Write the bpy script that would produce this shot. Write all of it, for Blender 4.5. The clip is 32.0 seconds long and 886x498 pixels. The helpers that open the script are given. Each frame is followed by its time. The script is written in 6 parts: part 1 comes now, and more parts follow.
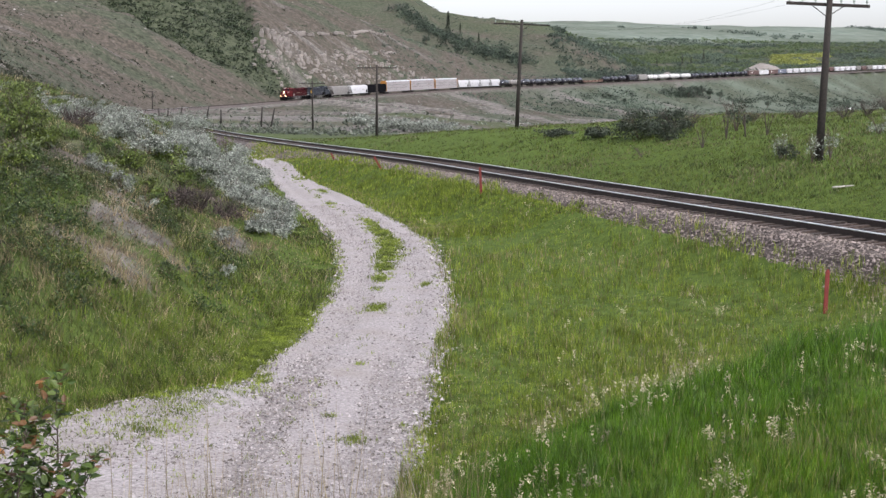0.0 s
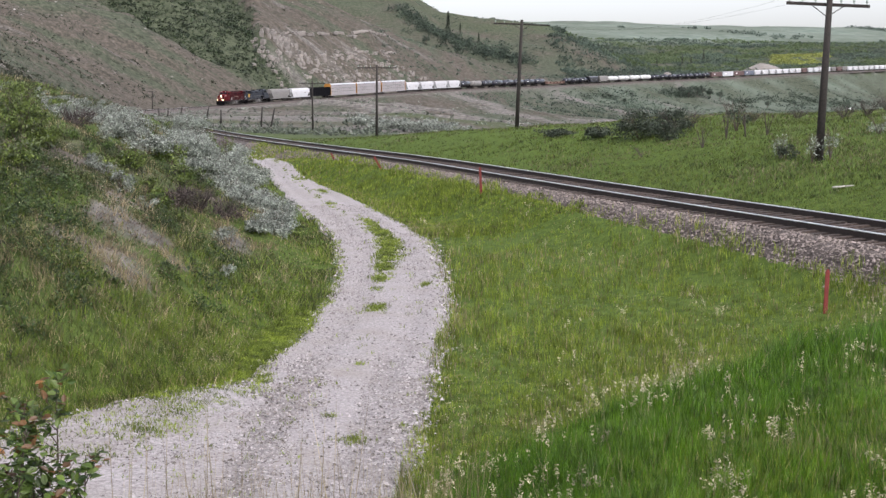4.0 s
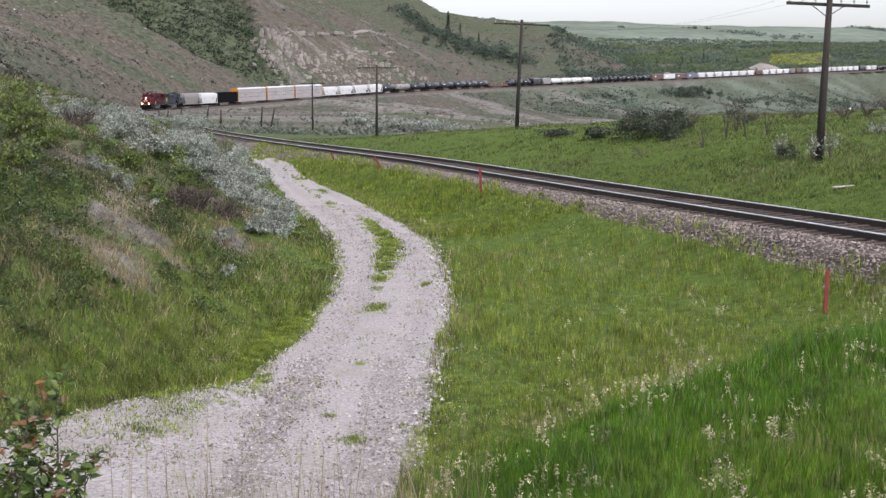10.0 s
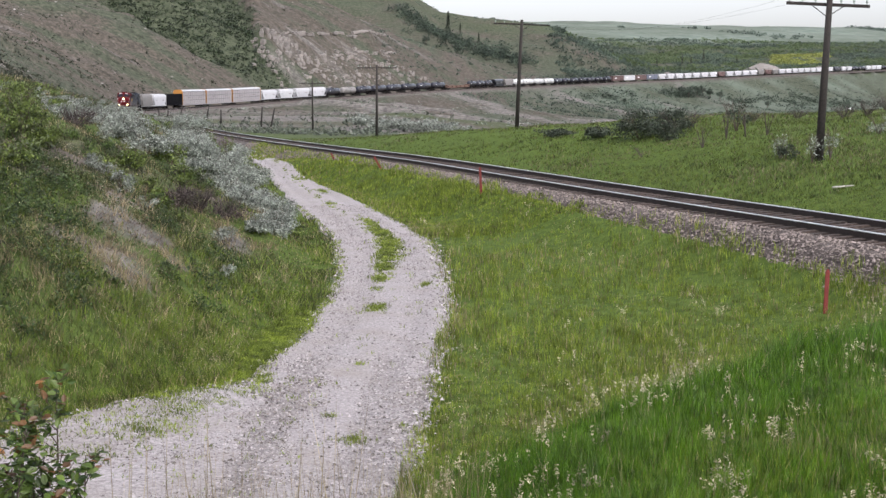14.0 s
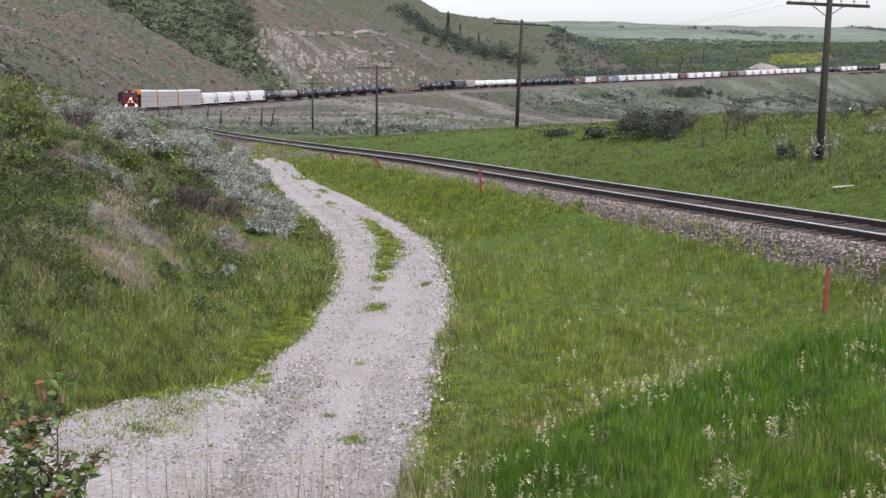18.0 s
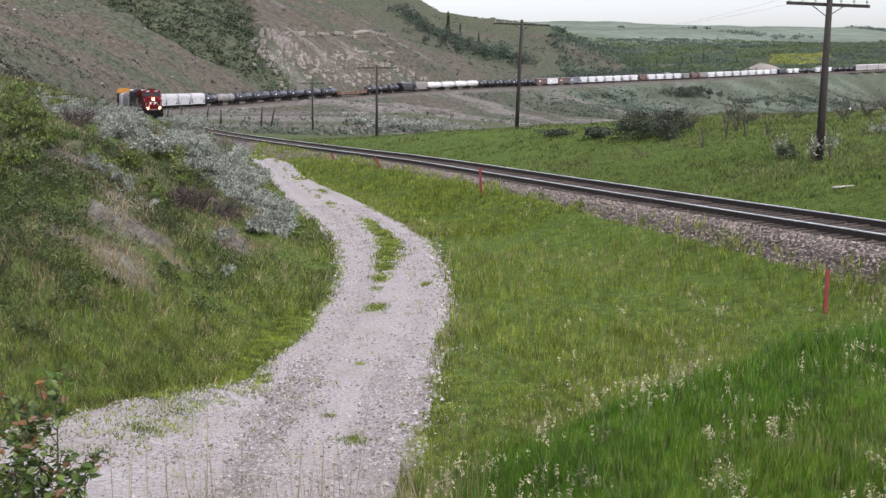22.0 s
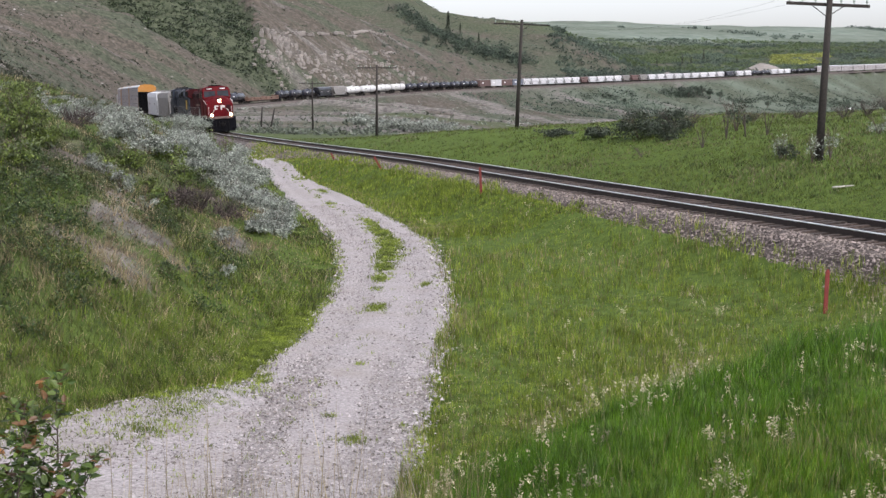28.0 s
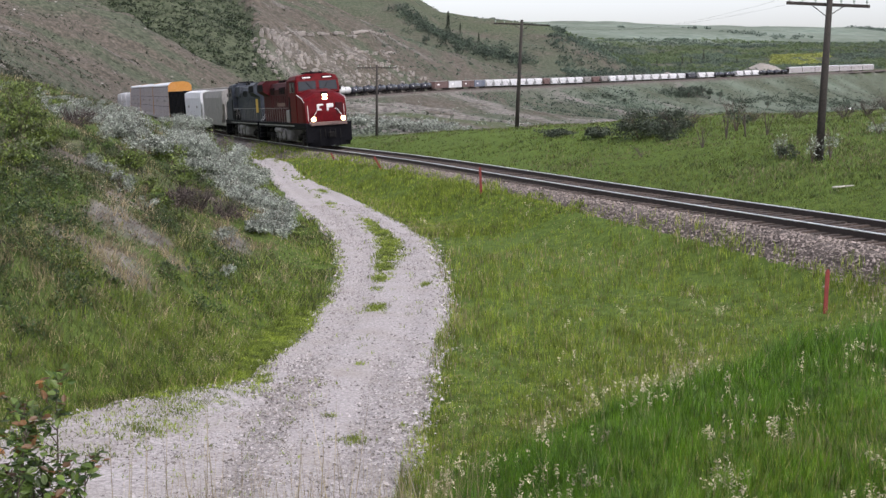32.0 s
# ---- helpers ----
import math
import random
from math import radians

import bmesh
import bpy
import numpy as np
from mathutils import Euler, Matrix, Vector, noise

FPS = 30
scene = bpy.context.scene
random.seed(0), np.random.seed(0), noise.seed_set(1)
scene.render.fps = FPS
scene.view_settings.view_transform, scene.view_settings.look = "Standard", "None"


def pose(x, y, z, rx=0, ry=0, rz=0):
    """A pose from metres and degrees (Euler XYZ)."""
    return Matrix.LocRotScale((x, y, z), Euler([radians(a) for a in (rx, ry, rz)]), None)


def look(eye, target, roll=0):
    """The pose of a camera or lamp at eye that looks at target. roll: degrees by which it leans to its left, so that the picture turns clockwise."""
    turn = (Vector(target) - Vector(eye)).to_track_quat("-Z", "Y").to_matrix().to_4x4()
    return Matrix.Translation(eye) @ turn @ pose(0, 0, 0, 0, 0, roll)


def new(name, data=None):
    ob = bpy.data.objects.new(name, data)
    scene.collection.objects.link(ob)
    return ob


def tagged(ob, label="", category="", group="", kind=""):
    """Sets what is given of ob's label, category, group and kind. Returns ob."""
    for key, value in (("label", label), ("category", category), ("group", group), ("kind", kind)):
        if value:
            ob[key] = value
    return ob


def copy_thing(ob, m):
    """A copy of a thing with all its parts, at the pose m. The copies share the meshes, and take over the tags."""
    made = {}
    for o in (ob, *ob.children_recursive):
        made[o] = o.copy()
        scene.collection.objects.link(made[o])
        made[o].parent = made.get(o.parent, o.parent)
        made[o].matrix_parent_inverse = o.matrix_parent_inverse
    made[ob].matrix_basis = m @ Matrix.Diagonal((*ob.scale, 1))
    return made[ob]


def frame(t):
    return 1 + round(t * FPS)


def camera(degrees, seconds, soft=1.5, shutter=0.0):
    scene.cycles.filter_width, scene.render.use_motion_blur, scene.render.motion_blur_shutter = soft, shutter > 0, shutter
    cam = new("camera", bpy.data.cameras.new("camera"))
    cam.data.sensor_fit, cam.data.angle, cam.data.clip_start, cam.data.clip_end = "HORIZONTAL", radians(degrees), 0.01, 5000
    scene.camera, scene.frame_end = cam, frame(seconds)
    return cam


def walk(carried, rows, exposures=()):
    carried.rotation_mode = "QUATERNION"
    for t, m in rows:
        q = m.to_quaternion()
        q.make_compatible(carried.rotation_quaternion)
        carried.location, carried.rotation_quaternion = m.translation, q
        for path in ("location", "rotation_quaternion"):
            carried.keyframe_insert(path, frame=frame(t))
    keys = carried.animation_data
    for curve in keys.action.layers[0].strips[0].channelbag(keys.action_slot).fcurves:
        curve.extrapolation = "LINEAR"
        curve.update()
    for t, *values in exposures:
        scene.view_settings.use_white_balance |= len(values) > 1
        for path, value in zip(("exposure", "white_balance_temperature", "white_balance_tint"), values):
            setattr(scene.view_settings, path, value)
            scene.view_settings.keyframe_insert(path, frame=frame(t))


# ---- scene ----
cam = camera(34.82, 32.0, soft=1.45)
EYE = 6.0
TILT = 6.14
view = pose(0, 0, EYE, 90 - TILT, 0, 0)
walk(cam, [(0.0, view), (32.0, view)], exposures=[(0.0, 0.25, 6350, 15), (14.0, 0.24, 6350, 15), (32.0, 0.20, 6350, 15)])

# ---- light: thin bright overcast, soft high sun behind the camera's right shoulder ----
SUN_EL, SUN_ROT = 52.0, 150.0
world = bpy.data.worlds.new("sky")
scene.world = world
world.use_nodes = True
wn, wl = world.node_tree.nodes, world.node_tree.links
sky = wn.new("ShaderNodeTexSky")
sky.sky_type, sky.sun_disc = "NISHITA", False
sky.sun_elevation, sky.sun_rotation = radians(SUN_EL), radians(SUN_ROT)
sky.dust_density, sky.air_density, sky.ozone_density = 3.0, 1.0, 1.0
pale = wn.new("ShaderNodeHueSaturation")
pale.inputs["Saturation"].default_value = 0.35
wl.new(sky.outputs[0], pale.inputs["Color"])
wl.new(pale.outputs[0], wn["Background"].inputs[0])
wn["Background"].inputs[1].default_value = 0.265
sun = new("sun", bpy.data.lights.new("sun", "SUN"))
sun.data.energy, sun.data.angle, sun.data.color = 1.4, radians(10), (1.0, 0.96, 0.9)
sun.matrix_world = look((0, 0, 0), (-math.sin(radians(SUN_ROT)) * math.cos(radians(SUN_EL)),
                                    -math.cos(radians(SUN_ROT)) * math.cos(radians(SUN_EL)), -math.sin(radians(SUN_EL))))


# ---- materials ----
def material(name, rough=0.8, metal=0.0):
    m = bpy.data.materials.new(name)
    m.use_nodes = True
    b = m.node_tree.nodes["Principled BSDF"]
    b.inputs["Roughness"].default_value, b.inputs["Metallic"].default_value = rough, metal
    return m, m.node_tree.nodes, m.node_tree.links, b


def noise_node(n, l, co, scale, detail=4.0, rough=0.6):
    t = n.new("ShaderNodeTexNoise")
    t.inputs["Scale"].default_value, t.inputs["Detail"].default_value, t.inputs["Roughness"].default_value = scale, detail, rough
    if co is not None:
        l.new(co, t.inputs["Vector"])
    return t.outputs["Fac"]


def ramp_node(n, l, fac, stops):
    r = n.new("ShaderNodeValToRGB")
    e = r.color_ramp.elements
    while len(e) < len(stops):
        e.new(0.5)
    for el, (p, c) in zip(e, stops):
        el.position, el.color = p, (*c, 1) if len(c) == 3 else c
    l.new(fac, r.inputs[0])
    return r.outputs[0]


def mix_node(n, l, fac, a, b, mode="MIX"):
    m = n.new("ShaderNodeMix")
    m.data_type, m.blend_type = "RGBA", mode
    for sock, v in ((m.inputs[0], fac), (m.inputs[6], a), (m.inputs[7], b)):
        if isinstance(v, (int, float)):
            sock.default_value = v
        elif isinstance(v, tuple):
            sock.default_value = (*v, 1)
        else:
            l.new(v, sock)
    return m.outputs[2]


def math_node(n, l, op, a, b=0.0):
    m = n.new("ShaderNodeMath")
    m.operation, m.use_clamp = op, True
    for sock, v in zip(m.inputs, (a, b)):
        if isinstance(v, (int, float)):
            sock.default_value = v
        else:
            l.new(v, sock)
    return m.outputs[0]


def bump_node(n, l, b, height, strength, dist):
    bp = n.new("ShaderNodeBump")
    bp.inputs["Strength"].default_value, bp.inputs["Distance"].default_value = strength, dist
    l.new(height, bp.inputs["Height"])
    l.new(bp.outputs[0], b.inputs["Normal"])


def surf(name, dark, light, scale=6.0, rough=0.7, metal=0.0, bump=0.2, dist=0.01, rnd=0.0, dirt=None, dirt_amount=0.5, dirt_scale=1.2):
    """Two-scale paint or mineral surface: fine grain between two tones, large patches of dirt, per-object tone."""
    m, n, l, b = material(name, rough, metal)
    co = n.new("ShaderNodeTexCoord").outputs["Object"]
    fine = noise_node(n, l, co, scale, 6.0, 0.65)
    col = ramp_node(n, l, fine, [(0.3, dark), (0.7, light)])
    if dirt:
        big = noise_node(n, l, co, dirt_scale, 5.0, 0.6)
        k = ramp_node(n, l, big, [(0.45, (0, 0, 0)), (0.75, (dirt_amount,) * 3)])
        col = mix_node(n, l, k, col, dirt)
    if rnd:
        info = n.new("ShaderNodeObjectInfo").outputs["Random"]
        hv = n.new("ShaderNodeHueSaturation")
        mr = n.new("ShaderNodeMapRange")
        mr.inputs[3].default_value, mr.inputs[4].default_value = 1 - rnd, 1 + rnd
        l.new(info, mr.inputs[0])
        l.new(mr.outputs[0], hv.inputs["Value"])
        l.new(col, hv.inputs["Color"])
        col = hv.outputs[0]
    l.new(col, b.inputs["Base Color"])
    if bump:
        bump_node(n, l, b, fine, bump, dist)
    return m


def glow(name, col, strength):
    m, n, l, b = material(name, 0.4)
    b.inputs["Emission Color"].default_value, b.inputs["Emission Strength"].default_value = (*col, 1), strength
    b.inputs["Base Color"].default_value = (*col, 1)
    return m


def leaf_mat(name, dark, light, rough=0.6, trans=0.25, big_scale=0.55, tuft_scale=3.2, gaps=0.4):
    """Leaves or blades: tone by island and by place, painted shade between tufts, a little light passing through."""
    m, n, l, b = material(name, rough)
    g = n.new("ShaderNodeNewGeometry")
    co = n.new("ShaderNodeTexCoord").outputs["Object"]
    big = noise_node(n, l, co, big_scale, 3.0, 0.6)
    isl = g.outputs["Random Per Island"]
    k = mix_node(n, l, 0.5, isl, big)
    col = ramp_node(n, l, k, [(0.25, dark), (0.7, light)])
    # dark noise patches multiplied into the colour as shade in the gaps
    tuft_shade = ramp_node(n, l, noise_node(n, l, co, tuft_scale, 3.0, 0.6), [(0.36, (gaps, gaps, gaps)), (0.62, (1.26, 1.26, 1.26))])
    col = mix_node(n, l, 1.0, col, tuft_shade, "MULTIPLY")
    l.new(col, b.inputs["Base Color"])
    t = n.new("ShaderNodeBsdfTranslucent")
    l.new(col, t.inputs["Color"])
    s = n.new("ShaderNodeMixShader")
    s.inputs[0].default_value = trans
    l.new(b.outputs[0], s.inputs[1])
    l.new(t.outputs[0], s.inputs[2])
    l.new(s.outputs[0], n["Material Output"].inputs["Surface"])
    return m


# ---- the railway's line: x, y, height of the rail's top, from behind the camera out to the far hillside ----
LINE = np.array([
    (46, -60, 2.95), (24.5, -6, 2.9), (16.6, 15, 2.88), (10.7, 34, 2.87), (4.75, 53.5, 2.85), (-1.0, 73.5, 2.82), (-7.1, 91.5, 2.75),
    (-14.2, 117, 2.5), (-22.3, 146, 2.3), (-38.8, 203.6, 2.3), (-55.7, 262.2, 2.4), (-71.2, 318.5, 2.35), (-83, 374.8, 2.25),
    (-84.8, 434.7, 2.4), (-77.6, 494.3, 3.1), (-61.8, 552.2, 4.6), (-42, 609, 6.2), (-20, 664.5, 8.1), (5.5, 719.7, 9.8),
    (40.3, 802.7, 11.7), (80.6, 884.1, 13.8), (128, 961.4, 16.4), (181.4, 1033.1, 19), (256.2, 1124.9, 23.1), (328.1, 1220.8, 27),
    (382.4, 1292.6, 29.7), (500, 1440, 36), (660, 1630, 44)])


def curve_points(ctrl, step):
    """A Catmull-Rom curve through the points, resampled evenly."""
    c = np.vstack([2 * ctrl[0] - ctrl[1], ctrl, 2 * ctrl[-1] - ctrl[-2]])
    fine = []
    for i in range(1, len(c) - 2):
        a, b, d, e = c[i - 1], c[i], c[i + 1], c[i + 2]
        ta = np.linalg.norm(b - a) ** 0.5
        tb = ta + np.linalg.norm(d - b) ** 0.5
        td = tb + np.linalg.norm(e - d) ** 0.5
        for t in np.linspace(ta, tb, 60, endpoint=False):
            p1, p2, p3 = a + (b - a) * t / ta, b + (d - b) * (t - ta) / (tb - ta), d + (e - d) * (t - tb) / (td - tb)
            q1, q2 = p1 + (p2 - p1) * t / tb, p2 + (p3 - p2) * (t - ta) / (td - ta)
            fine.append(q1 + (q2 - q1) * (t - ta) / (tb - ta))
    fine = np.array(fine + [ctrl[-1]])
    length = np.concatenate([[0], np.cumsum(np.linalg.norm(np.diff(fine, axis=0), axis=1))])
    n = int(length[-1] / step)
    at = np.arange(n + 1) * step
    return np.stack([np.interp(at, length, fine[:, k]) for k in range(fine.shape[1])], 1)


STEP = 2.0
RAIL = curve_points(LINE, STEP)
for _ in range(12):
    RAIL[1:-1] = (RAIL[:-2] + 2 * RAIL[1:-1] + RAIL[2:]) / 4
S0 = STEP * float(np.interp(91.47, RAIL[:, 1], np.arange(len(RAIL))))   # where the train's nose stands at the end
TANG = np.gradient(RAIL[:, :2], axis=0)
TANG /= np.linalg.norm(TANG, axis=1)[:, None]


def on_line(s):
    """Place and unit direction (outward) of the line, s metres beyond the train's last nose position."""
    k = (s + S0) / STEP
    at = np.arange(len(RAIL))
    p = Vector([float(np.interp(k, at, RAIL[:, i])) for i in range(3)])
    d = Vector((float(np.interp(k, at, TANG[:, 0])), float(np.interp(k, at, TANG[:, 1])), 0)).normalized()
    return p, d


def cant(s):
    """Tilt of the track towards the hill on the near bend, radians."""
    k = min(max((190 - s) / 110, 0), 1)
    return 0.06 * k * k * (3 - 2 * k)


def nearest(x, y):
    """For arrays of places: distance from the line (positive on the hill's side), metres along it, rail height."""
    pts, q, s, zt = RAIL[::3], np.empty_like(x), np.empty_like(x), np.empty_like(x)
    for i in range(0, len(x), 4000):
        xx, yy = x[i:i + 4000, None], y[i:i + 4000, None]
        d2 = (xx - pts[None, :, 0]) ** 2 + (yy - pts[None, :, 1]) ** 2
        k = np.clip(np.argmin(d2, 1), 1, len(pts) - 2)
        best = np.full(len(k), 1e9)
        for a in (k - 1, k):
            pa, pb = pts[a], pts[a + 1]
            v = pb[:, :2] - pa[:, :2]
            wx, wy = xx[:, 0] - pa[:, 0], yy[:, 0] - pa[:, 1]
            t = np.clip((wx * v[:, 0] + wy * v[:, 1]) / (v ** 2).sum(1), 0, 1)
            dist = np.hypot(wx - t * v[:, 0], wy - t * v[:, 1])
            side = np.where(v[:, 0] * wy - v[:, 1] * wx > 0, 1.0, -1.0)
            m = dist < best
            best = np.where(m, dist, best)
            q[i:i + 4000] = np.where(m, dist * side, q[i:i + 4000])
            s[i:i + 4000] = np.where(m, (a + t) * STEP * 3 - S0, s[i:i + 4000])
            zt[i:i + 4000] = np.where(m, pa[:, 2] + t * (pb[:, 2] - pa[:, 2]), zt[i:i + 4000])
    return q, s, zt


def sst(a, b, x):
    t = np.clip((x - a) / (b - a), 0, 1)
    return t * t * (3 - 2 * t)


LATTICE = np.random.RandomState(5).rand(256, 256)


def vnoise(x, y, size, seed=0):
    """Smooth value noise, -1 to 1."""
    u, v = x / size + seed * 17.3, y / size + seed * 5.7
    i, j = np.floor(u).astype(int), np.floor(v).astype(int)
    fu, fv = u - i, v - j
    fu, fv = fu * fu * (3 - 2 * fu), fv * fv * (3 - 2 * fv)
    g = lambda a, b: LATTICE[a % 256, b % 256]
    return 2 * ((g(i, j) * (1 - fu) + g(i + 1, j) * fu) * (1 - fv) + (g(i, j + 1) * (1 - fu) + g(i + 1, j + 1) * fu) * fv) - 1


def fbm(x, y, size, seed=0, octaves=4):
    return sum(vnoise(x, y, size / 2 ** k, seed + k) / 2 ** k for k in range(octaves))


# ---- the lie of the land ----
def foot_x(y):
    """Foot of the near hill, along the left edge of the gravel track."""
    return np.interp(y, [-20, 10, 16, 19, 20.5, 21.5, 23, 28.5, 40, 58, 75, 90, 110, 150], [-9, -8, -7.0, -6.3, -5.6, -4.9, -3.95, -3.2, -3.3, -6.3, -9.2, -12, -17, -28])


def near_hill(x, y):
    w = np.maximum(foot_x(y) - x, 0)
    top = np.interp(y, [-30, 20, 60, 78, 92, 105, 130], [8.6, 8.6, 8.4, 7.0, 4.2, 1.8, 0.4])
    return top * (1 - np.exp(-0.72 * w * w / (w + 0.8) / top))


def gully_at(q, s):
    """The green gully: narrow at the line, wider towards its top."""
    lo = np.interp(q, [0, 18, 28, 38, 52, 93, 130], [492, 486, 479, 471, 462, 486, 500])
    hi = np.interp(q, [0, 19, 28, 35, 41, 59, 100], [504, 508, 514, 519, 528, 553, 600])
    return sst(lo - 3, lo + 8, s) * (1 - sst(hi - 3, hi + 8, s))


def land(x, y):
    """Height of the ground, for arrays."""
    q, s, zt = nearest(x, y)
    bed = zt - 0.85
    # hill's side, far
    top = np.interp(s, [0, 100, 150, 220, 300, 560, 600, 650, 700, 750, 800, 860, 1000], [2, 6, 30, 75, 115, 115, 92, 68, 50, 31, 13, 5, 3])
    top = top * (1 + 0.12 * vnoise(s, q, 60, 3))
    gully = 1 - 0.17 * gully_at(q, s) * sst(5, 40, q)
    rib = s + 0.7 * q
    steep = np.interp(s, [0, 480, 510, 650, 700, 900], [0.62, 0.68, 1.15, 1.1, 0.95, 0.6])
    up = np.maximum(q - 6, 0)
    rough = sst(8, 40, q)
    far = bed + top * (1 - np.exp(-steep * up / np.maximum(top, 1))) * gully
    far = far + rough * (2.4 * fbm(x, y, 55, 7) + 1.0 * fbm(x, y, 14, 9) + 1.8 * vnoise(rib, q * 0.16, 15, 17) + 0.9 * vnoise(rib, q * 0.25, 6, 18)) * np.clip(top / 60, 0.15, 1)
    u = x / np.maximum(y, 1)
    zb = np.interp(u, [-0.4, -0.03, -0.0016, 0.026, 0.08, 0.11, 0.15, 0.2, 0.32], [95, 95, 79, 73, 64, 48, 29, 25, 26])
    hill_b = 12 + (zb - 12) * sst(870, 1190, y) + sst(900, 1000, y) * (4.5 * fbm(x, y, 90, 12) + 3.0 * vnoise(x + 0.4 * y, y * 0.25, 45, 14))
    zc = np.interp(u, [-0.4, 0.08, 0.2, 0.32, 0.5], [150, 160, 158, 149, 135]) + 9 * vnoise(x, y, 420, 15)
    plateau = np.where(y < 2000, 18 + (y - 1250) / 750 * 56, 74 + (zc - 74) * np.clip((y - 2000) / 1000, 0, 1)) + sst(1300, 1600, y) * 4 * fbm(x, y, 160, 21)
    back = np.maximum(hill_b, np.where(y > 1250, plateau, -50))
    far = np.where((q > 12) & (y > 850), np.maximum(far, far + (back - far) * sst(12, 80, q)), far)
    # hill's side, near: field, gravel track, near hill, the bank on which the camera stands
    field = np.interp(y, [0, 70, 110, 160], [1.4, 1.4, 1.85, 1.7]) + 0.10 * fbm(x, y, 7, 2) * sst(1.0, 3.0, np.abs(x - road_x(y)))
    m = ((x - 0.4) * 10 - (y - 16) * 7.6) / 12.56
    field = field + 0.75 * sst(-0.9, 1.2, m) * sst(-1.0, 2.0, x) * (1 - sst(24, 34, y))
    field = field + 3.0 * (1 - sst(1.5, 13.5, np.hypot(x * 0.6, y)))
    hill = near_hill(x, y)
    near = field + hill + np.clip(hill, 0, 1) * (0.35 * fbm(x, y, 6, 30) + 0.12 * fbm(x, y, 1.6, 31))
    k = sst(112, 185, y)
    upper = near * (1 - k) + far * k
    lip = np.where(y < 150, 1.1, 9.0)
    upper = upper + (bed - upper) * np.exp(-np.maximum(np.abs(q) - 2.6, 0) / lip)
    upper = upper + 0.45 * sst(-64, -38, s) * np.exp(-((q - 3.0) / 1.0) ** 2) * (1 - sst(-8, 6, s))
    # valley's side: a grassy mound beside the near line, the dip behind it, the far bank
    mound = np.interp(y, [0, 60, 85, 112, 170], [3.3, 4.2, 4.7, 4.4, 2.0]) + 0.55 * sst(4, 14, x) + 0.4 * fbm(x, y, 22, 41) + np.clip(x - 8, 0, 30) * 0.02
    dip = np.interp(x, [-60, -10, 60], [0.8, 0.6, -8])
    vk = sst(95, 185, y + 0.9 * np.minimum(x, 10))
    valley = mound * (1 - vk) + dip * vk + sst(200, 400, y) * (1.6 * fbm(x, y, 50, 44) + 0.6 * fbm(x, y, 12, 45))
    spur = vnoise(s - 0.6 * q, q * 0.12, 17, 47) + 0.5 * vnoise(s - 0.6 * q, q * 0.2, 7, 48)
    valley = valley + sst(300, 480, y) * sst(8, 30, -q) * np.exp(-np.maximum(-q - 30, 0) / 60) * 4.0 * spur
    soft = np.interp(s, [0, 60, 150, 400, 600, 900], [7, 9, 14, 16, 30, 48])
    lower = valley + (bed - valley) * np.exp(-np.maximum(np.abs(q) - 3.0, 0) / soft)
    return np.where(q > 0, upper, lower)


SCARS = ((-6.2, 26.4, 0.8, 1.3), (-5.6, 25.4, 0.45, 0.8), (-6.0, 29.3, 0.5, 1.0), (-6.9, 29.3, 0.55, 1.3), (-7.2, 32.2, 0.5, 1.2), (-5.6, 36.2, 0.55, 1.6), (-5.0, 36.3, 0.3, 0.8), (-5.3, 28.2, 0.22, 0.6), (-7.1, 26.0, 0.4, 0.7))


def scars(x, y):
    """Slipped bare places on the near hill."""
    return np.clip(1.4 * sum(np.exp(-((x - a) / c) ** 2 - ((y - b) / d) ** 2) for a, b, c, d in SCARS) + 0.35 * vnoise(x, y, 0.8, 65), 0, 1)


def road_x(y):
    """Middle of the gravel track; it runs out to the railway far off."""
    return np.interp(y, [0, 10, 16, 20, 24, 28, 33, 38.6, 45.5, 52, 60, 65, 74, 86, 105, 120, 150], [-4.6, -2.9, -1.75, -1.72, -1.57, -1.3, -1.25, -1.4, -2.0, -3.1, -4.75, -5.75, -7.5, -9.65, -13.5, -17.5, -26])


def road_half(y):
    """Half-width of the worn gravel."""
    return np.interp(y, [16, 24, 33, 38.6, 45.5, 52, 65, 74, 86, 110], [1.48, 1.55, 1.45, 1.5, 1.6, 1.68, 1.6, 1.05, 0.55, 0.2])


def ground_z(x, y):
    return float(land(np.array([float(x)]), np.array([float(y)]))[0])


def road_left(y):
    """Half-width of the gravel towards the hill: it opens into a lay-by near the camera."""
    return np.maximum(np.interp(y, [10, 17.5, 19.5, 20.3, 20.9, 21.5, 22.2, 23.5], [4.8, 4.8, 4.3, 3.8, 3.2, 2.5, 1.85, 1.3]), road_half(y))


def off_road(x, y):
    """Distance outside the gravel's edge; negative on the gravel."""
    d = x - road_x(y)
    return np.where(d > 0, d - road_half(y), -d - road_left(y))


# ---- mesh helpers ----
def mesh_of(name, verts, faces, mats, smooth=False):
    me = bpy.data.meshes.new(name)
    me.from_pydata([tuple(map(float, v)) for v in verts], [], [tuple(int(i) for i in f) for f in faces])
    for m in (mats if isinstance(mats, (list, tuple)) else [mats]):
        me.materials.append(m)
    if smooth:
        me.polygons.foreach_set("use_smooth", [True] * len(me.polygons))
    return me


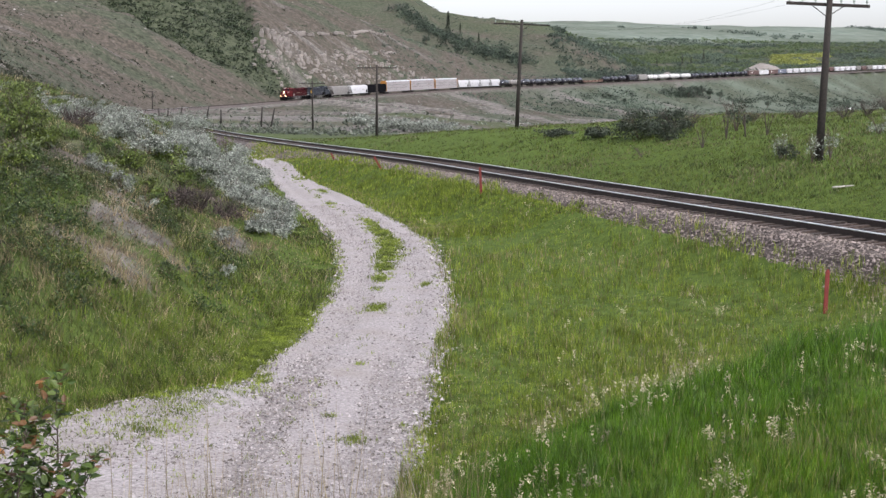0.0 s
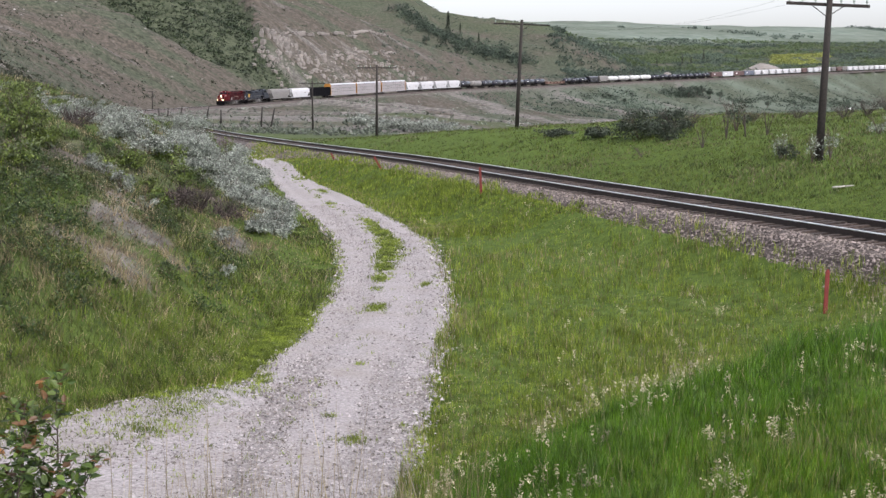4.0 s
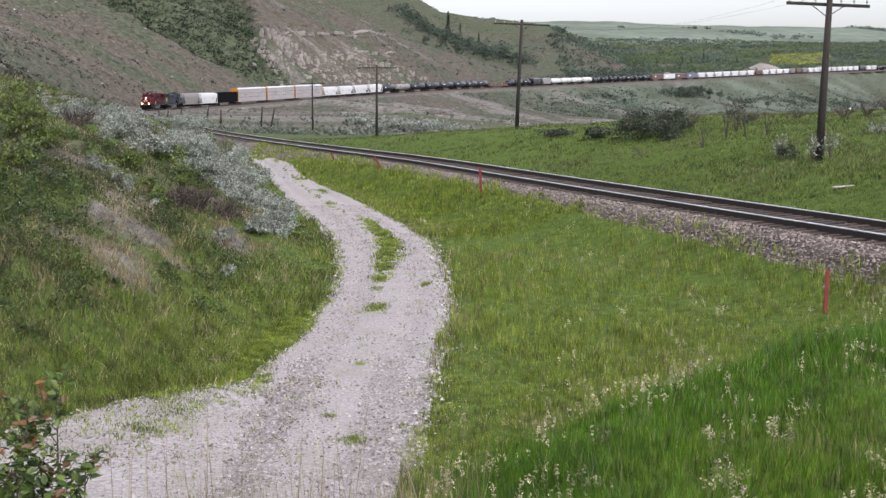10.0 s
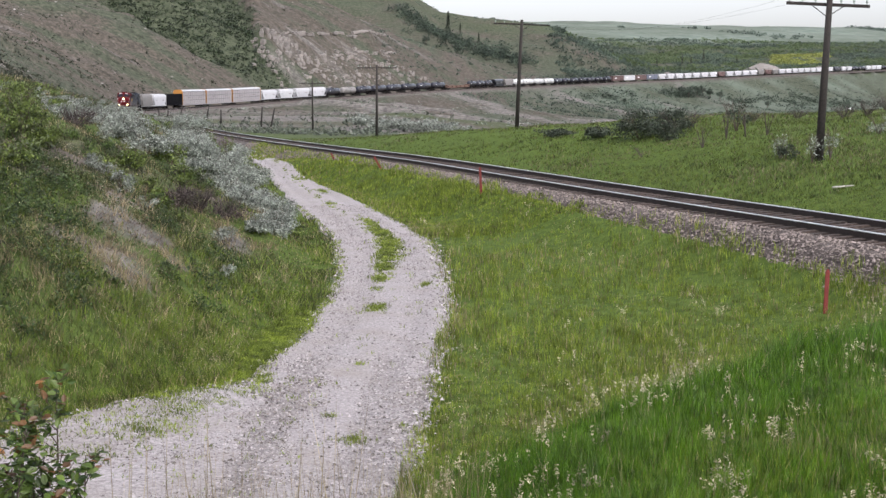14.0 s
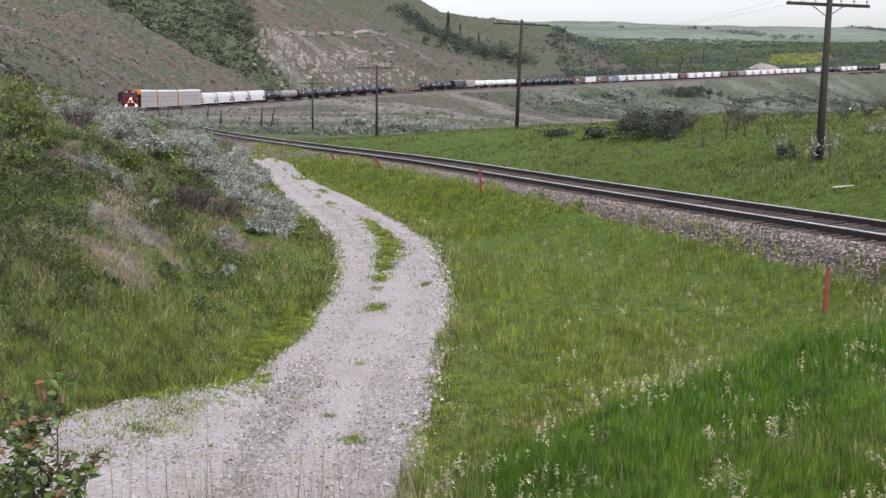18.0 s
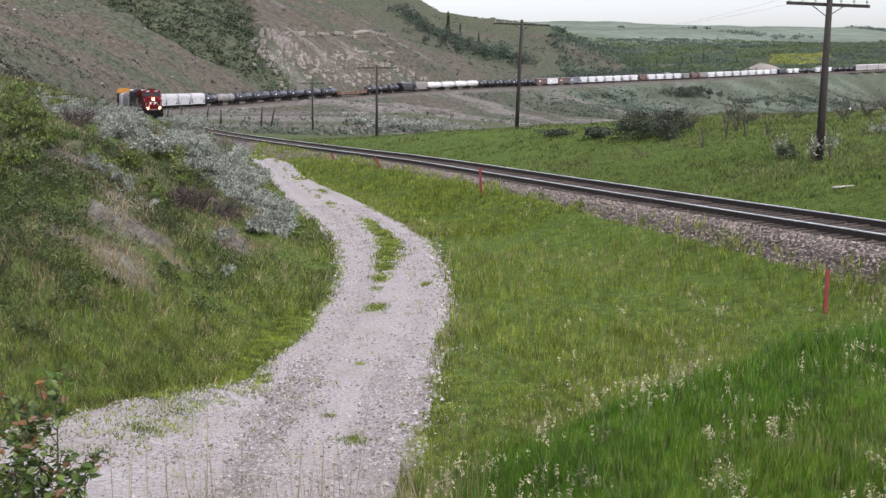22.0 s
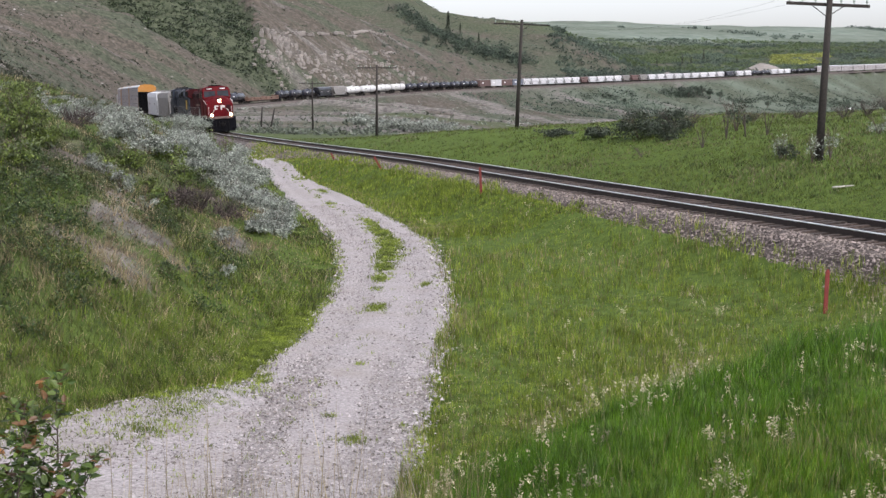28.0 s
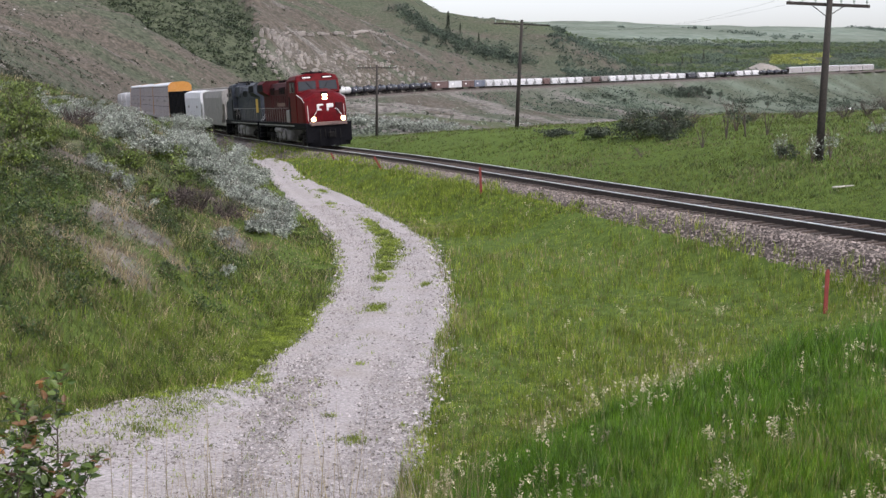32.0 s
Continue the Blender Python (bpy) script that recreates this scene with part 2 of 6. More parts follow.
def fast_mesh(name, verts, loops, per, mat, smooth=False):
    """A big mesh out of arrays: every face has `per` corners."""
    me = bpy.data.meshes.new(name)
    nf = len(loops) // per
    me.vertices.add(len(verts))
    me.vertices.foreach_set("co", np.ascontiguousarray(verts, dtype=np.float32).ravel())
    me.loops.add(len(loops))
    me.loops.foreach_set("vertex_index", np.ascontiguousarray(loops, dtype=np.int32))
    me.polygons.add(nf)
    me.polygons.foreach_set("loop_start", np.arange(0, nf * per, per, dtype=np.int32))
    me.polygons.foreach_set("use_smooth", np.full(nf, smooth))
    me.materials.append(mat)
    me.update(calc_edges=True)
    return me


class Kit:
    """Collects the pieces of one part and turns them into a bmesh."""

    def __init__(self):
        self.bm = bmesh.new()

    def box(self, x0, x1, y0, y1, z0, z1, bevel=0.0, taper=(1, 1)):
        cx, cy = (x0 + x1) / 2, (y0 + y1) / 2
        v = []
        for z, tx, ty in ((z0, 1, 1), (z1, taper[0], taper[1])):
            for x, y in ((x0, y0), (x1, y0), (x1, y1), (x0, y1)):
                v.append(self.bm.verts.new((cx + (x - cx) * tx, cy + (y - cy) * ty, z)))
        f = [self.bm.faces.new([v[i] for i in q]) for q in ((3, 2, 1, 0), (4, 5, 6, 7), (0, 1, 5, 4), (1, 2, 6, 5), (2, 3, 7, 6), (3, 0, 4, 7))]
        if bevel:
            e = list({e for a in f for e in a.edges})
            bmesh.ops.bevel(self.bm, geom=e, offset=bevel, segments=1, affect="EDGES")
        return self

    def rod(self, a, b, r0, r1=None, seg=8, caps=True):
        a, b = Vector(a), Vector(b)
        r1 = r0 if r1 is None else r1
        w = (b - a).normalized()
        u = w.orthogonal().normalized()
        v = w.cross(u)
        ra, rb = [], []
        for i in range(seg):
            c, s = math.cos(2 * math.pi * i / seg), math.sin(2 * math.pi * i / seg)
            ra.append(self.bm.verts.new(a + (u * c + v * s) * r0))
            rb.append(self.bm.verts.new(b + (u * c + v * s) * r1))
        for i in range(seg):
            j = (i + 1) % seg
            self.bm.faces.new((ra[i], ra[j], rb[j], rb[i])).smooth = seg > 6
        if caps:
            self.bm.faces.new(ra[::-1])
            self.bm.faces.new(rb)
        return self

    def loft(self, rings, close=True, caps=True, smooth=True):
        """Rings of equal length, joined one to the next."""
        vs = [[self.bm.verts.new(p) for p in r] for r in rings]
        n = len(rings[0])
        for a, b in zip(vs, vs[1:]):
            for i in range(n if close else n - 1):
                j = (i + 1) % n
                self.bm.faces.new((a[i], a[j], b[j], b[i])).smooth = smooth
        if caps:
            self.bm.faces.new(vs[0][::-1])
            self.bm.faces.new(vs[-1])
        return self


def part(name, kit, mat, parent=None, label=""):
    """Links a kit as one mesh object, under a thing or a part."""
    me = bpy.data.meshes.new(name)
    bmesh.ops.recalc_face_normals(kit.bm, faces=kit.bm.faces)
    kit.bm.to_mesh(me)
    kit.bm.free()
    me.materials.append(mat)
    ob = new(name, me)
    if parent is not None:
        ob.parent = parent
    if label:
        ob["label"] = label
    return ob


def shared(name, me, parent, m=None):
    ob = new(name, me)
    ob.parent = parent
    if m is not None:
        ob.matrix_basis = m
    return ob


# ---- ground sheet ----
def ground_material():
    m, n, l, b = material("ground_cover", 0.95)
    b.inputs["Specular IOR Level"].default_value = 0.1
    co = n.new("ShaderNodeTexCoord").outputs["Object"]
    at = n.new("ShaderNodeAttribute")
    at.attribute_name = "cover"
    sp = n.new("ShaderNodeSeparateColor")
    l.new(at.outputs["Color"], sp.inputs[0])
    dry, bare, lush = sp.outputs[0], sp.outputs[1], sp.outputs[2]
    fine = noise_node(n, l, co, 4.0, 8.0, 0.75)
    mott = noise_node(n, l, co, 0.55, 10.0, 0.78)
    streak_map = n.new("ShaderNodeMapping")
    streak_map.inputs["Scale"].default_value = (1.0, 1.0, 3.5)
    l.new(co, streak_map.inputs["Vector"])
    big = noise_node(n, l, streak_map.outputs[0], 0.05, 6.0, 0.65)
    speck = ramp_node(n, l, mott, [(0.40, (0, 0, 0)), (0.60, (1, 1, 1))])
    sage = ramp_node(n, l, mott, [(0.38, (0.028, 0.034, 0.022)), (0.62, (0.104, 0.114, 0.080))])
    green = ramp_node(n, l, fine, [(0.35, (0.034, 0.058, 0.010)), (0.65, (0.098, 0.140, 0.028))])
    green = mix_node(n, l, lush, sage, green)
    tan = ramp_node(n, l, mott, [(0.34, (0.036, 0.034, 0.027)), (0.5, (0.082, 0.071, 0.058)), (0.66, (0.160, 0.139, 0.115))])
    soil = ramp_node(n, l, mott, [(0.36, (0.055, 0.050, 0.046)), (0.5, (0.138, 0.127, 0.116)), (0.66, (0.262, 0.242, 0.22))])
    kd = math_node(n, l, "ADD", dry, math_node(n, l, "MULTIPLY", big, 0.5))
    kd = math_node(n, l, "ADD", kd, math_node(n, l, "MULTIPLY", speck, 0.16))
    kd = ramp_node(n, l, kd, [(0.52, (0, 0, 0)), (0.78, (1, 1, 1))])
    col = mix_node(n, l, kd, green, tan)
    # pale blue-green over the far grass: distance haze put into the colour
    hazed_grass = ramp_node(n, l, big, [(0.35, (0.115, 0.148, 0.118)), (0.65, (0.195, 0.230, 0.190))])
    col = mix_node(n, l, at.outputs["Alpha"], col, hazed_grass)
    kb = math_node(n, l, "ADD", bare, math_node(n, l, "MULTIPLY", fine, 0.5))
    kb = ramp_node(n, l, kb, [(0.60, (0, 0, 0)), (0.80, (1, 1, 1))])
    col = mix_node(n, l, kb, col, soil)
    l.new(col, b.inputs["Base Color"])
    h = mix_node(n, l, 0.5, fine, mott)
    bump_node(n, l, b, h, 0.8, 0.12)
    return m


def cover(x, y, z):
    """What grows: dry, bare, lush, and how far painted haze pales it (0 to 1 each), for arrays of places."""
    q, s, zt = nearest(x, y)
    n1, n2, n3 = fbm(x, y, 30, 51), fbm(x, y, 4, 55), fbm(x, y, 90, 58)
    farhill = sst(120, 200, y) * (q > 0)
    streak = 0.8 * vnoise(s + 0.7 * q, q * 0.22, 11, 63) + 0.7 * vnoise(s + 0.7 * q, q * 0.35, 4, 64)
    dry = farhill * (0.40 + 0.18 * n1 + 0.34 * streak) * (1 - 0.5 * sst(820, 960, y))
    gully = gully_at(q, s + 6 * n2) * sst(8, 16, q) * farhill
    dry = dry * (1 - gully)
    bank = (q < -4) * sst(150, 260, y)
    dry = np.maximum(dry, bank * (0.30 + 0.25 * n1) * (1 - 0.7 * sst(740, 900, y)))
    hill = near_hill(x, y) * (q > 0) * (y < 140)
    dry = np.maximum(dry, np.clip(hill, 0, 1) * (0.10 + 0.4 * n2) * (hill > 0.3))
    cut = (q > 5) * sst(495, 515, s) * (1 - sst(650, 690, s)) * (1 - sst(26, 40, q - np.interp(s, [500, 560, 680], [8, 0, -14])))
    bare = (0.36 + 0.16 * vnoise(s, q, 9, 66)) * cut
    bare = np.maximum(bare, np.exp(-((np.abs(q) - 4) / 5) ** 2) * sst(200, 260, y) * 0.50)
    bare = np.maximum(bare, 0.62 * np.exp(-((q + 5.5) / 3.0) ** 2) * sst(230, 300, y) * (1 - sst(520, 600, y)))
    bare = np.maximum(bare, (q < -6) * sst(170, 230, y) * (1 - sst(420, 520, y)) * (0.26 + 0.35 * n1))
    bare = np.maximum(bare, 0.66 * bank * np.exp(-((x + 36) / 17) ** 2 - ((y - 520) / 60) ** 2))
    bare = np.maximum(bare, bank * (0.20 + 0.26 * vnoise(x, y, 26, 61) + 0.55 * (vnoise(s - 0.6 * q, q * 0.12, 17, 47) + 0.5 * vnoise(s - 0.6 * q, q * 0.2, 7, 48))) * (1 - 0.4 * sst(680, 860, y)) * (1 - sst(1000, 1200, y)))
    bare = np.maximum(bare, farhill * sst(12, 30, q) * (1 - gully) * (0.08 + 0.52 * streak + 0.2 * n1) * (1 - sst(820, 900, y)))
    bare = np.maximum(bare, np.clip(hill, 0, 1) * scars(x, y) * 0.54)
    bare = np.maximum(bare, 0.9 * np.exp(-(np.abs(q) / 2.0) ** 6) * (y < 200))
    bare = np.maximum(bare, (1 - sst(-0.35, 0.05, off_road(x, y))) * (y < 95) * (y > 5))
    lush = np.clip(1 - sst(110, 170, y), 0, 1) * (1 - 0.2 * np.clip(hill, 0, 1))
    lush = np.maximum(lush, sst(950, 1300, y) * (q > 0) * (0.22 + 0.25 * n3))
    lush = np.maximum(lush, 0.10 * gully)
    lush = np.maximum(lush, (q < -4) * sst(100, 150, y) * (1 - sst(330, 420, y)) * (0.45 + 0.3 * n1))
    lush = np.where(y > 2000, np.minimum(lush, 0.25), lush)
    dry = np.maximum(dry, sst(2050, 2500, y) * (0.32 + 0.2 * n3))
    # weight of the haze tint: the plateau, and the bank far down the line
    hazed_grass = np.maximum(sst(1950, 2400, y) * (0.75 + 0.3 * n3), bank * sst(720, 860, y) * (0.22 + 0.3 * n1))
    return np.clip(np.stack([dry, bare, lush, hazed_grass], 1), 0, 1)


def build_ground():
    fine = np.radians(np.linspace(-22, 22, 420))
    rest = np.radians(np.linspace(22, 338, 46)[1:-1])
    az = np.concatenate([fine, rest])
    r = np.concatenate([[0.02], np.geomspace(1.2, 380, 230)[:-1], np.linspace(380, 760, 150)[:-1], np.geomspace(760, 1300, 70)[:-1], np.geomspace(1300, 4900, 60)])
    A, R = np.meshgrid(az, r)
    x, y = (R * np.sin(A)).ravel() + 0.3, (R * np.cos(A)).ravel() - 0.4
    z = land(x, y)
    z = z - 0.06 * (1 - sst(0.0, 0.4, off_road(x, y))) * (y < 112) * (y > 9)
    na, nr = len(az), len(r)
    i, j = np.meshgrid(np.arange(nr - 1), np.arange(na), indexing="ij")
    jn = (j + 1) % na
    quads = np.stack([i * na + j, i * na + jn, (i + 1) * na + jn, (i + 1) * na + j], -1).reshape(-1, 4)[:, ::-1]
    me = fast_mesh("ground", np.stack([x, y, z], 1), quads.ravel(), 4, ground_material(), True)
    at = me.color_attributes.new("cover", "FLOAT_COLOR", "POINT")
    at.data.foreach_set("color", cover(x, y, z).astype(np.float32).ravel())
    tagged(new("ground", me), "rolling grassy valley side with dry slopes and bare soil", "ground", kind="structure")


build_ground()

# ---- gravel track ----
GRAVEL = surf("gravel", (0.13, 0.117, 0.118), (0.44, 0.405, 0.40), 17, 0.95, 0, 0.8, 0.025, 0, (0.22, 0.192, 0.165), 0.6, 0.9)


def build_road():
    ys = np.concatenate([np.linspace(8, 60, 150), np.linspace(60.5, 104, 84)])
    cols = 44
    V, F = [], []
    for yy in ys:
        slope = (road_x(yy + 0.5) - road_x(yy - 0.5))
        nx, ny = 1 / math.hypot(1, slope), -slope / math.hypot(1, slope)
        wide = float(road_half(yy)) + 0.10 * vnoise(np.array([yy]), np.array([3.0]), 2.3, 70)[0]
        wider = float(road_left(yy)) + 0.16 * vnoise(np.array([yy]), np.array([9.0]), 1.7, 71)[0]
        for c in range(cols):
            k = -wider + (wide + wider) * c / (cols - 1)
            V.append((float(road_x(yy)) + nx * k, yy + ny * k))
    V = np.array(V)
    off = np.tile(np.linspace(-1, 1, cols), len(ys))
    z = land(V[:, 0], V[:, 1]) + 0.012 + 0.014 * vnoise(V[:, 0], V[:, 1], 0.7, 73) * (1 - off ** 4) - 0.05 * np.exp(-((np.abs(V[:, 0] - road_x(V[:, 1])) - 0.7) / 0.22) ** 2) - 0.10 * off ** 12
    n = len(ys)
    i, j = np.meshgrid(np.arange(n - 1), np.arange(cols - 1), indexing="ij")
    quads = np.stack([i * cols + j, i * cols + j + 1, (i + 1) * cols + j + 1, (i + 1) * cols + j], -1).reshape(-1, 4)
    me = fast_mesh("road", np.column_stack([V, z]), quads.ravel(), 4, GRAVEL, True)
    tagged(new("road", me), "pale gravel farm track with two worn wheel ruts", "road", kind="structure")


build_road()

# ---- railway: ballast, ties, rails ----
BALLAST = surf("ballast_stone", (0.022, 0.018, 0.016), (0.13, 0.105, 0.095), 12, 0.95, 0, 1.0, 0.05, 0, (0.20, 0.16, 0.14), 0.5, 0.6)
RUST = surf("rail_rust", (0.018, 0.013, 0.011), (0.05, 0.034, 0.028), 20, 0.85)
# dirty crib stone, with the shadow between the ties in its colour
SHADED_CRIB = surf("shaded_fouled_ballast", (0.015, 0.012, 0.011), (0.065, 0.052, 0.045), 9, 0.95, 0, 0.8, 0.04)
SHINE = surf("rail_head", (0.72, 0.72, 0.74), (0.85, 0.85, 0.87), 30, 0.4, 0.7, 0.03)
TIE = surf("tie_wood", (0.022, 0.016, 0.013), (0.07, 0.05, 0.04), 14, 0.9, 0, 0.6, 0.02, 0.3)


def frame_at(s):
    """Place, outward direction, hillward direction and up vector of the canted track."""
    p, d = on_line(s)
    n = Vector((-d.y, d.x, 0))
    c = cant(s)
    up = (Vector((0, 0, 1)) + n * math.tan(c)).normalized()
    side = (n - up * n.dot(up)).normalized()
    return p, d, side, up


def sweep(name, profile, mat, s0, s1, step, smooth=False, wobble=0.0):
    """Runs a cross-section (hillward, up) along the line."""
    V, F = [], []
    ss = np.arange(s0, s1 + 0.1, step)
    n = len(profile)
    for s in ss:
        p, d, side, up = frame_at(float(s))
        for k, (a, h) in enumerate(profile):
            v = p + side * a + up * h
            if wobble:
                v += (side * noise.noise(v * 0.9) + up * 0.6 * noise.noise(v * 1.3)) * wobble * (abs(a) > 1.2)
            V.append(v)
    for i in range(len(ss) - 1):
        for k in range(n - 1):
            F.append((i * n + k, i * n + k + 1, (i + 1) * n + k + 1, (i + 1) * n + k))
    return mesh_of(name, V, F, mat, smooth)


def rail_profile(side, lo, hi):
    a = side * (0.7175 + 0.036)
    return [(a - 0.036, lo), (a - 0.036, hi), (a + 0.036, hi), (a + 0.036, lo)]


def build_track():
    prof = [(3.4, -1.15), (2.6, -0.8), (1.9, -0.32), (1.45, -0.2), (0.8, -0.27), (-0.8, -0.27), (-1.45, -0.2), (-1.9, -0.32), (-2.6, -0.8), (-3.4, -1.15)]
    bed = tagged(new("ballast", sweep("ballast", prof, BALLAST, -70, 130, 0.5, False, 0.14)), "grey-brown crushed stone ballast under the railway", "ballast", kind="structure")
    tagged(new("far_ballast", sweep("far_ballast", prof, BALLAST, 130, 1560, 5.0)), "distant ballast bed along the hillside", "ballast", kind="structure")
    # strip laid between the rails carries the cribs' shade as dark colour
    tagged(new("ballast_crib", sweep("ballast_crib", [(1.4, -0.192), (0.8, -0.225), (-0.8, -0.225), (-1.4, -0.192)], SHADED_CRIB, -70, 300, 1.0)), "dirty ballast between the rails, darkened with painted shade", "ballast", kind="structure")
    track = tagged(new("railway_track"), "single railway track with polished rails on dark wooden ties", "railway", kind="structure")
    for side, nm in ((1, "rail"), (-1, "rail")):
        r = new(nm, sweep(nm, rail_profile(side, -0.17, -0.02), RUST, -70, 400, 2.0))
        r.parent = track
        h = new("rail_head", sweep("rail_head", rail_profile(side, -0.024, 0.0), SHINE, -70, 400, 2.0))
        h.parent = r
        r2 = new(nm, sweep(nm, rail_profile(side, -0.17, 0.0), RUST, 400, 1560, 6.0))
        r2.parent = track
    k = Kit().box(-1.3, 1.3, -0.11, 0.11, -0.30, -0.155, 0.012)
    first = part("tie", k, TIE, track)
    me = first.data
    bpy.data.objects.remove(first)
    s = -70.0
    while s < 85:
        p, d, side, up = frame_at(s)
        side = (side + d * random.uniform(-0.02, 0.02)).normalized()
        m = Matrix((side, -up.cross(side) * -1, up)).transposed().to_4x4()
        m.translation = p + up * random.uniform(-0.015, 0.01)
        shared("tie", me, track, m)
        s += 0.53


build_track()


# ---- telegraph poles ----
POLE = surf("pole_wood", (0.010, 0.008, 0.007), (0.034, 0.027, 0.023), 12, 0.9, 0, 0.6, 0.02)
GLASS = surf("insulator", (0.25, 0.32, 0.30), (0.4, 0.46, 0.42), 8, 0.25, 0, 0)


def telegraph_pole(x, y, height, lean, turn, arm, r=0.17):
    z = ground_z(x, y)
    pole = tagged(new("telegraph_pole"), "weathered dark wooden telegraph pole with one crossarm", "pole", "telegraph poles along the line")
    pole.matrix_basis = pose(x, y, z - 0.3, 0, lean, turn)
    part("shaft", Kit().loft([[(w * r * math.cos(6.2832 * i / 12), w * r * math.sin(6.2832 * i / 12), z) for i in range(12)] for z, w in ((-0.2, 1.0), (height * 0.5, 0.86), (height + 0.3, 0.66))]), POLE, pole)
    za = height - 0.05
    part("crossarm", Kit().box(-arm, arm, 0.10, 0.20, za - 0.06, za + 0.06, 0.012), POLE, pole)
    for sgn in (-1, 1):
        part("brace", Kit().rod((0, 0.2, za - 0.46), (sgn * 0.62, 0.2, za - 0.04), 0.018, None, 5), POLE, pole)
    n = 3
    for i in range(-n, n + 1):
        if i:
            x0 = i * arm * 0.93 / n
            part("insulator", Kit().rod((x0, 0.15, za + 0.06), (x0, 0.15, za + 0.14), 0.02).rod((x0, 0.15, za + 0.14), (x0, 0.15, za + 0.24), 0.045, 0.03), GLASS, pole)
    return pole


for px, py, ph, le, tu, ar in ((14.5, 54.6, 6.30, 2.3, 3, 1.62), (5.75, 111, 8.7, 2.4, -6, 2.2), (-8.0, 171, 9.15, 0.3, 0, 2.4), (-20.4, 222, 7.7, 0.0, 20, 2.1), (-88, 430, 6.4, 0, 30, 1.6)):
    telegraph_pole(px, py, ph, le, tu, ar)


def wire(a, b, sag):
    """A thin line wire hanging between two insulators."""
    pts = [Vector(a).lerp(Vector(b), i / 14) - Vector((0, 0, sag * 4 * (i / 14) * (1 - i / 14))) for i in range(15)]
    k = Kit()
    for p, q in zip(pts, pts[1:]):
        k.rod(p, q, 0.0032, None, 4, False)
    tagged(part("line_wire", k, POLE), "thin sagging line wire between two telegraph poles", "wire", "wires between the poles")


def pole_tip(x, y, height, lean, turn, off):
    return pose(x, y, ground_z(x, y) - 0.3, 0, lean, turn) @ Vector((off, 0.15, height + 0.19))


for k in (-0.93, -0.31):
    wire(pole_tip(14.5, 54.6, 6.30, 2.3, 3, 1.62 * k), pole_tip(5.75, 111, 8.7, 2.4, -6, -2.2 * k), 0.9)


# ---- rolling stock: every car's y axis points along its run, origin on the rail top at its middle ----
STEEL = surf("dark_steel", (0.003, 0.003, 0.004), (0.015, 0.014, 0.013), 9, 0.8, 0, 0.2, 0.01, 0, (0.04, 0.032, 0.026), 0.4)
WHEEL = surf("wheel_steel", (0.02, 0.016, 0.014), (0.06, 0.05, 0.045), 12, 0.7, 0.2)
WHITE = surf("hopper_white", (0.46, 0.46, 0.48), (0.62, 0.62, 0.64), 3, 0.55, 0, 0.05, 0.01, 0.08, (0.42, 0.39, 0.36), 0.5)
GREY = surf("hopper_grey", (0.145, 0.138, 0.132), (0.23, 0.218, 0.208), 3, 0.6, 0, 0.05, 0.01, 0.08, (0.30, 0.27, 0.24), 0.55)
BLACK = surf("tank_black", (0.013, 0.015, 0.022), (0.032, 0.035, 0.050), 5, 0.2, 0.0, 0.05, 0.01, 0.2, (0.12, 0.10, 0.09), 0.4)
TANKWHITE = surf("tank_white", (0.50, 0.50, 0.50), (0.64, 0.64, 0.63), 3, 0.4, 0, 0.05, 0.01, 0.05, (0.5, 0.46, 0.42), 0.4)
SILVER = surf("rack_panel", (0.26, 0.25, 0.26), (0.40, 0.38, 0.39), 5, 0.5, 0.15, 0.1, 0.01, 0.06, (0.42, 0.33, 0.28), 0.6)
ROOF = surf("rack_roof", (0.48, 0.49, 0.52), (0.62, 0.62, 0.64), 4, 0.45, 0.2, 0.1)
ORANGE = surf("rack_orange", (0.30, 0.125, 0.014), (0.43, 0.19, 0.028), 4, 0.6, 0, 0.1, 0.01, 0, (0.4, 0.2, 0.08), 0.4)
BROWN = surf("boxcar_brown", (0.075, 0.042, 0.040), (0.125, 0.075, 0.070), 4, 0.7, 0, 0.1, 0.01, 0.15, (0.2, 0.13, 0.1), 0.5)
BLUE = surf("boxcar_blue", (0.085, 0.10, 0.15), (0.14, 0.16, 0.21), 4, 0.65, 0, 0.1, 0.01, 0.1, (0.2, 0.18, 0.16), 0.5)
RUSTY = surf("gondola_rust", (0.10, 0.06, 0.045), (0.20, 0.12, 0.09), 4, 0.85, 0, 0.2, 0.01, 0.1, (0.07, 0.05, 0.04), 0.5)
RED = surf("loco_red", (0.058, 0.0016, 0.0034), (0.102, 0.0034, 0.0064), 4, 0.5, 0, 0.05, 0.01, 0, (0.06, 0.012, 0.012), 0.35)
LOCOGREY = surf("loco_grey", (0.017, 0.021, 0.030), (0.046, 0.053, 0.068), 4, 0.5, 0, 0.05, 0.01, 0, (0.12, 0.11, 0.10), 0.5)
LOCODARK = surf("loco_dark", (0.002, 0.002, 0.003), (0.007, 0.007, 0.009), 4, 0.75, 0, 0.05)
# engine red darkened for the hood's shaded side, with dark grime patches
HOODRED = surf("shaded_grimed_red", (0.030, 0.004, 0.006), (0.070, 0.007, 0.010), 3, 0.6, 0, 0.05, 0.01, 0, (0.016, 0.012, 0.012), 0.85, 0.7)
DUSTY = surf("dusty_grey", (0.09, 0.086, 0.084), (0.22, 0.21, 0.205), 3, 0.8, 0, 0.1, 0.01, 0, (0.03, 0.027, 0.025), 0.8, 1.6)
YELLOW = surf("loco_yellow", (0.55, 0.33, 0.04), (0.68, 0.42, 0.07), 4, 0.55)
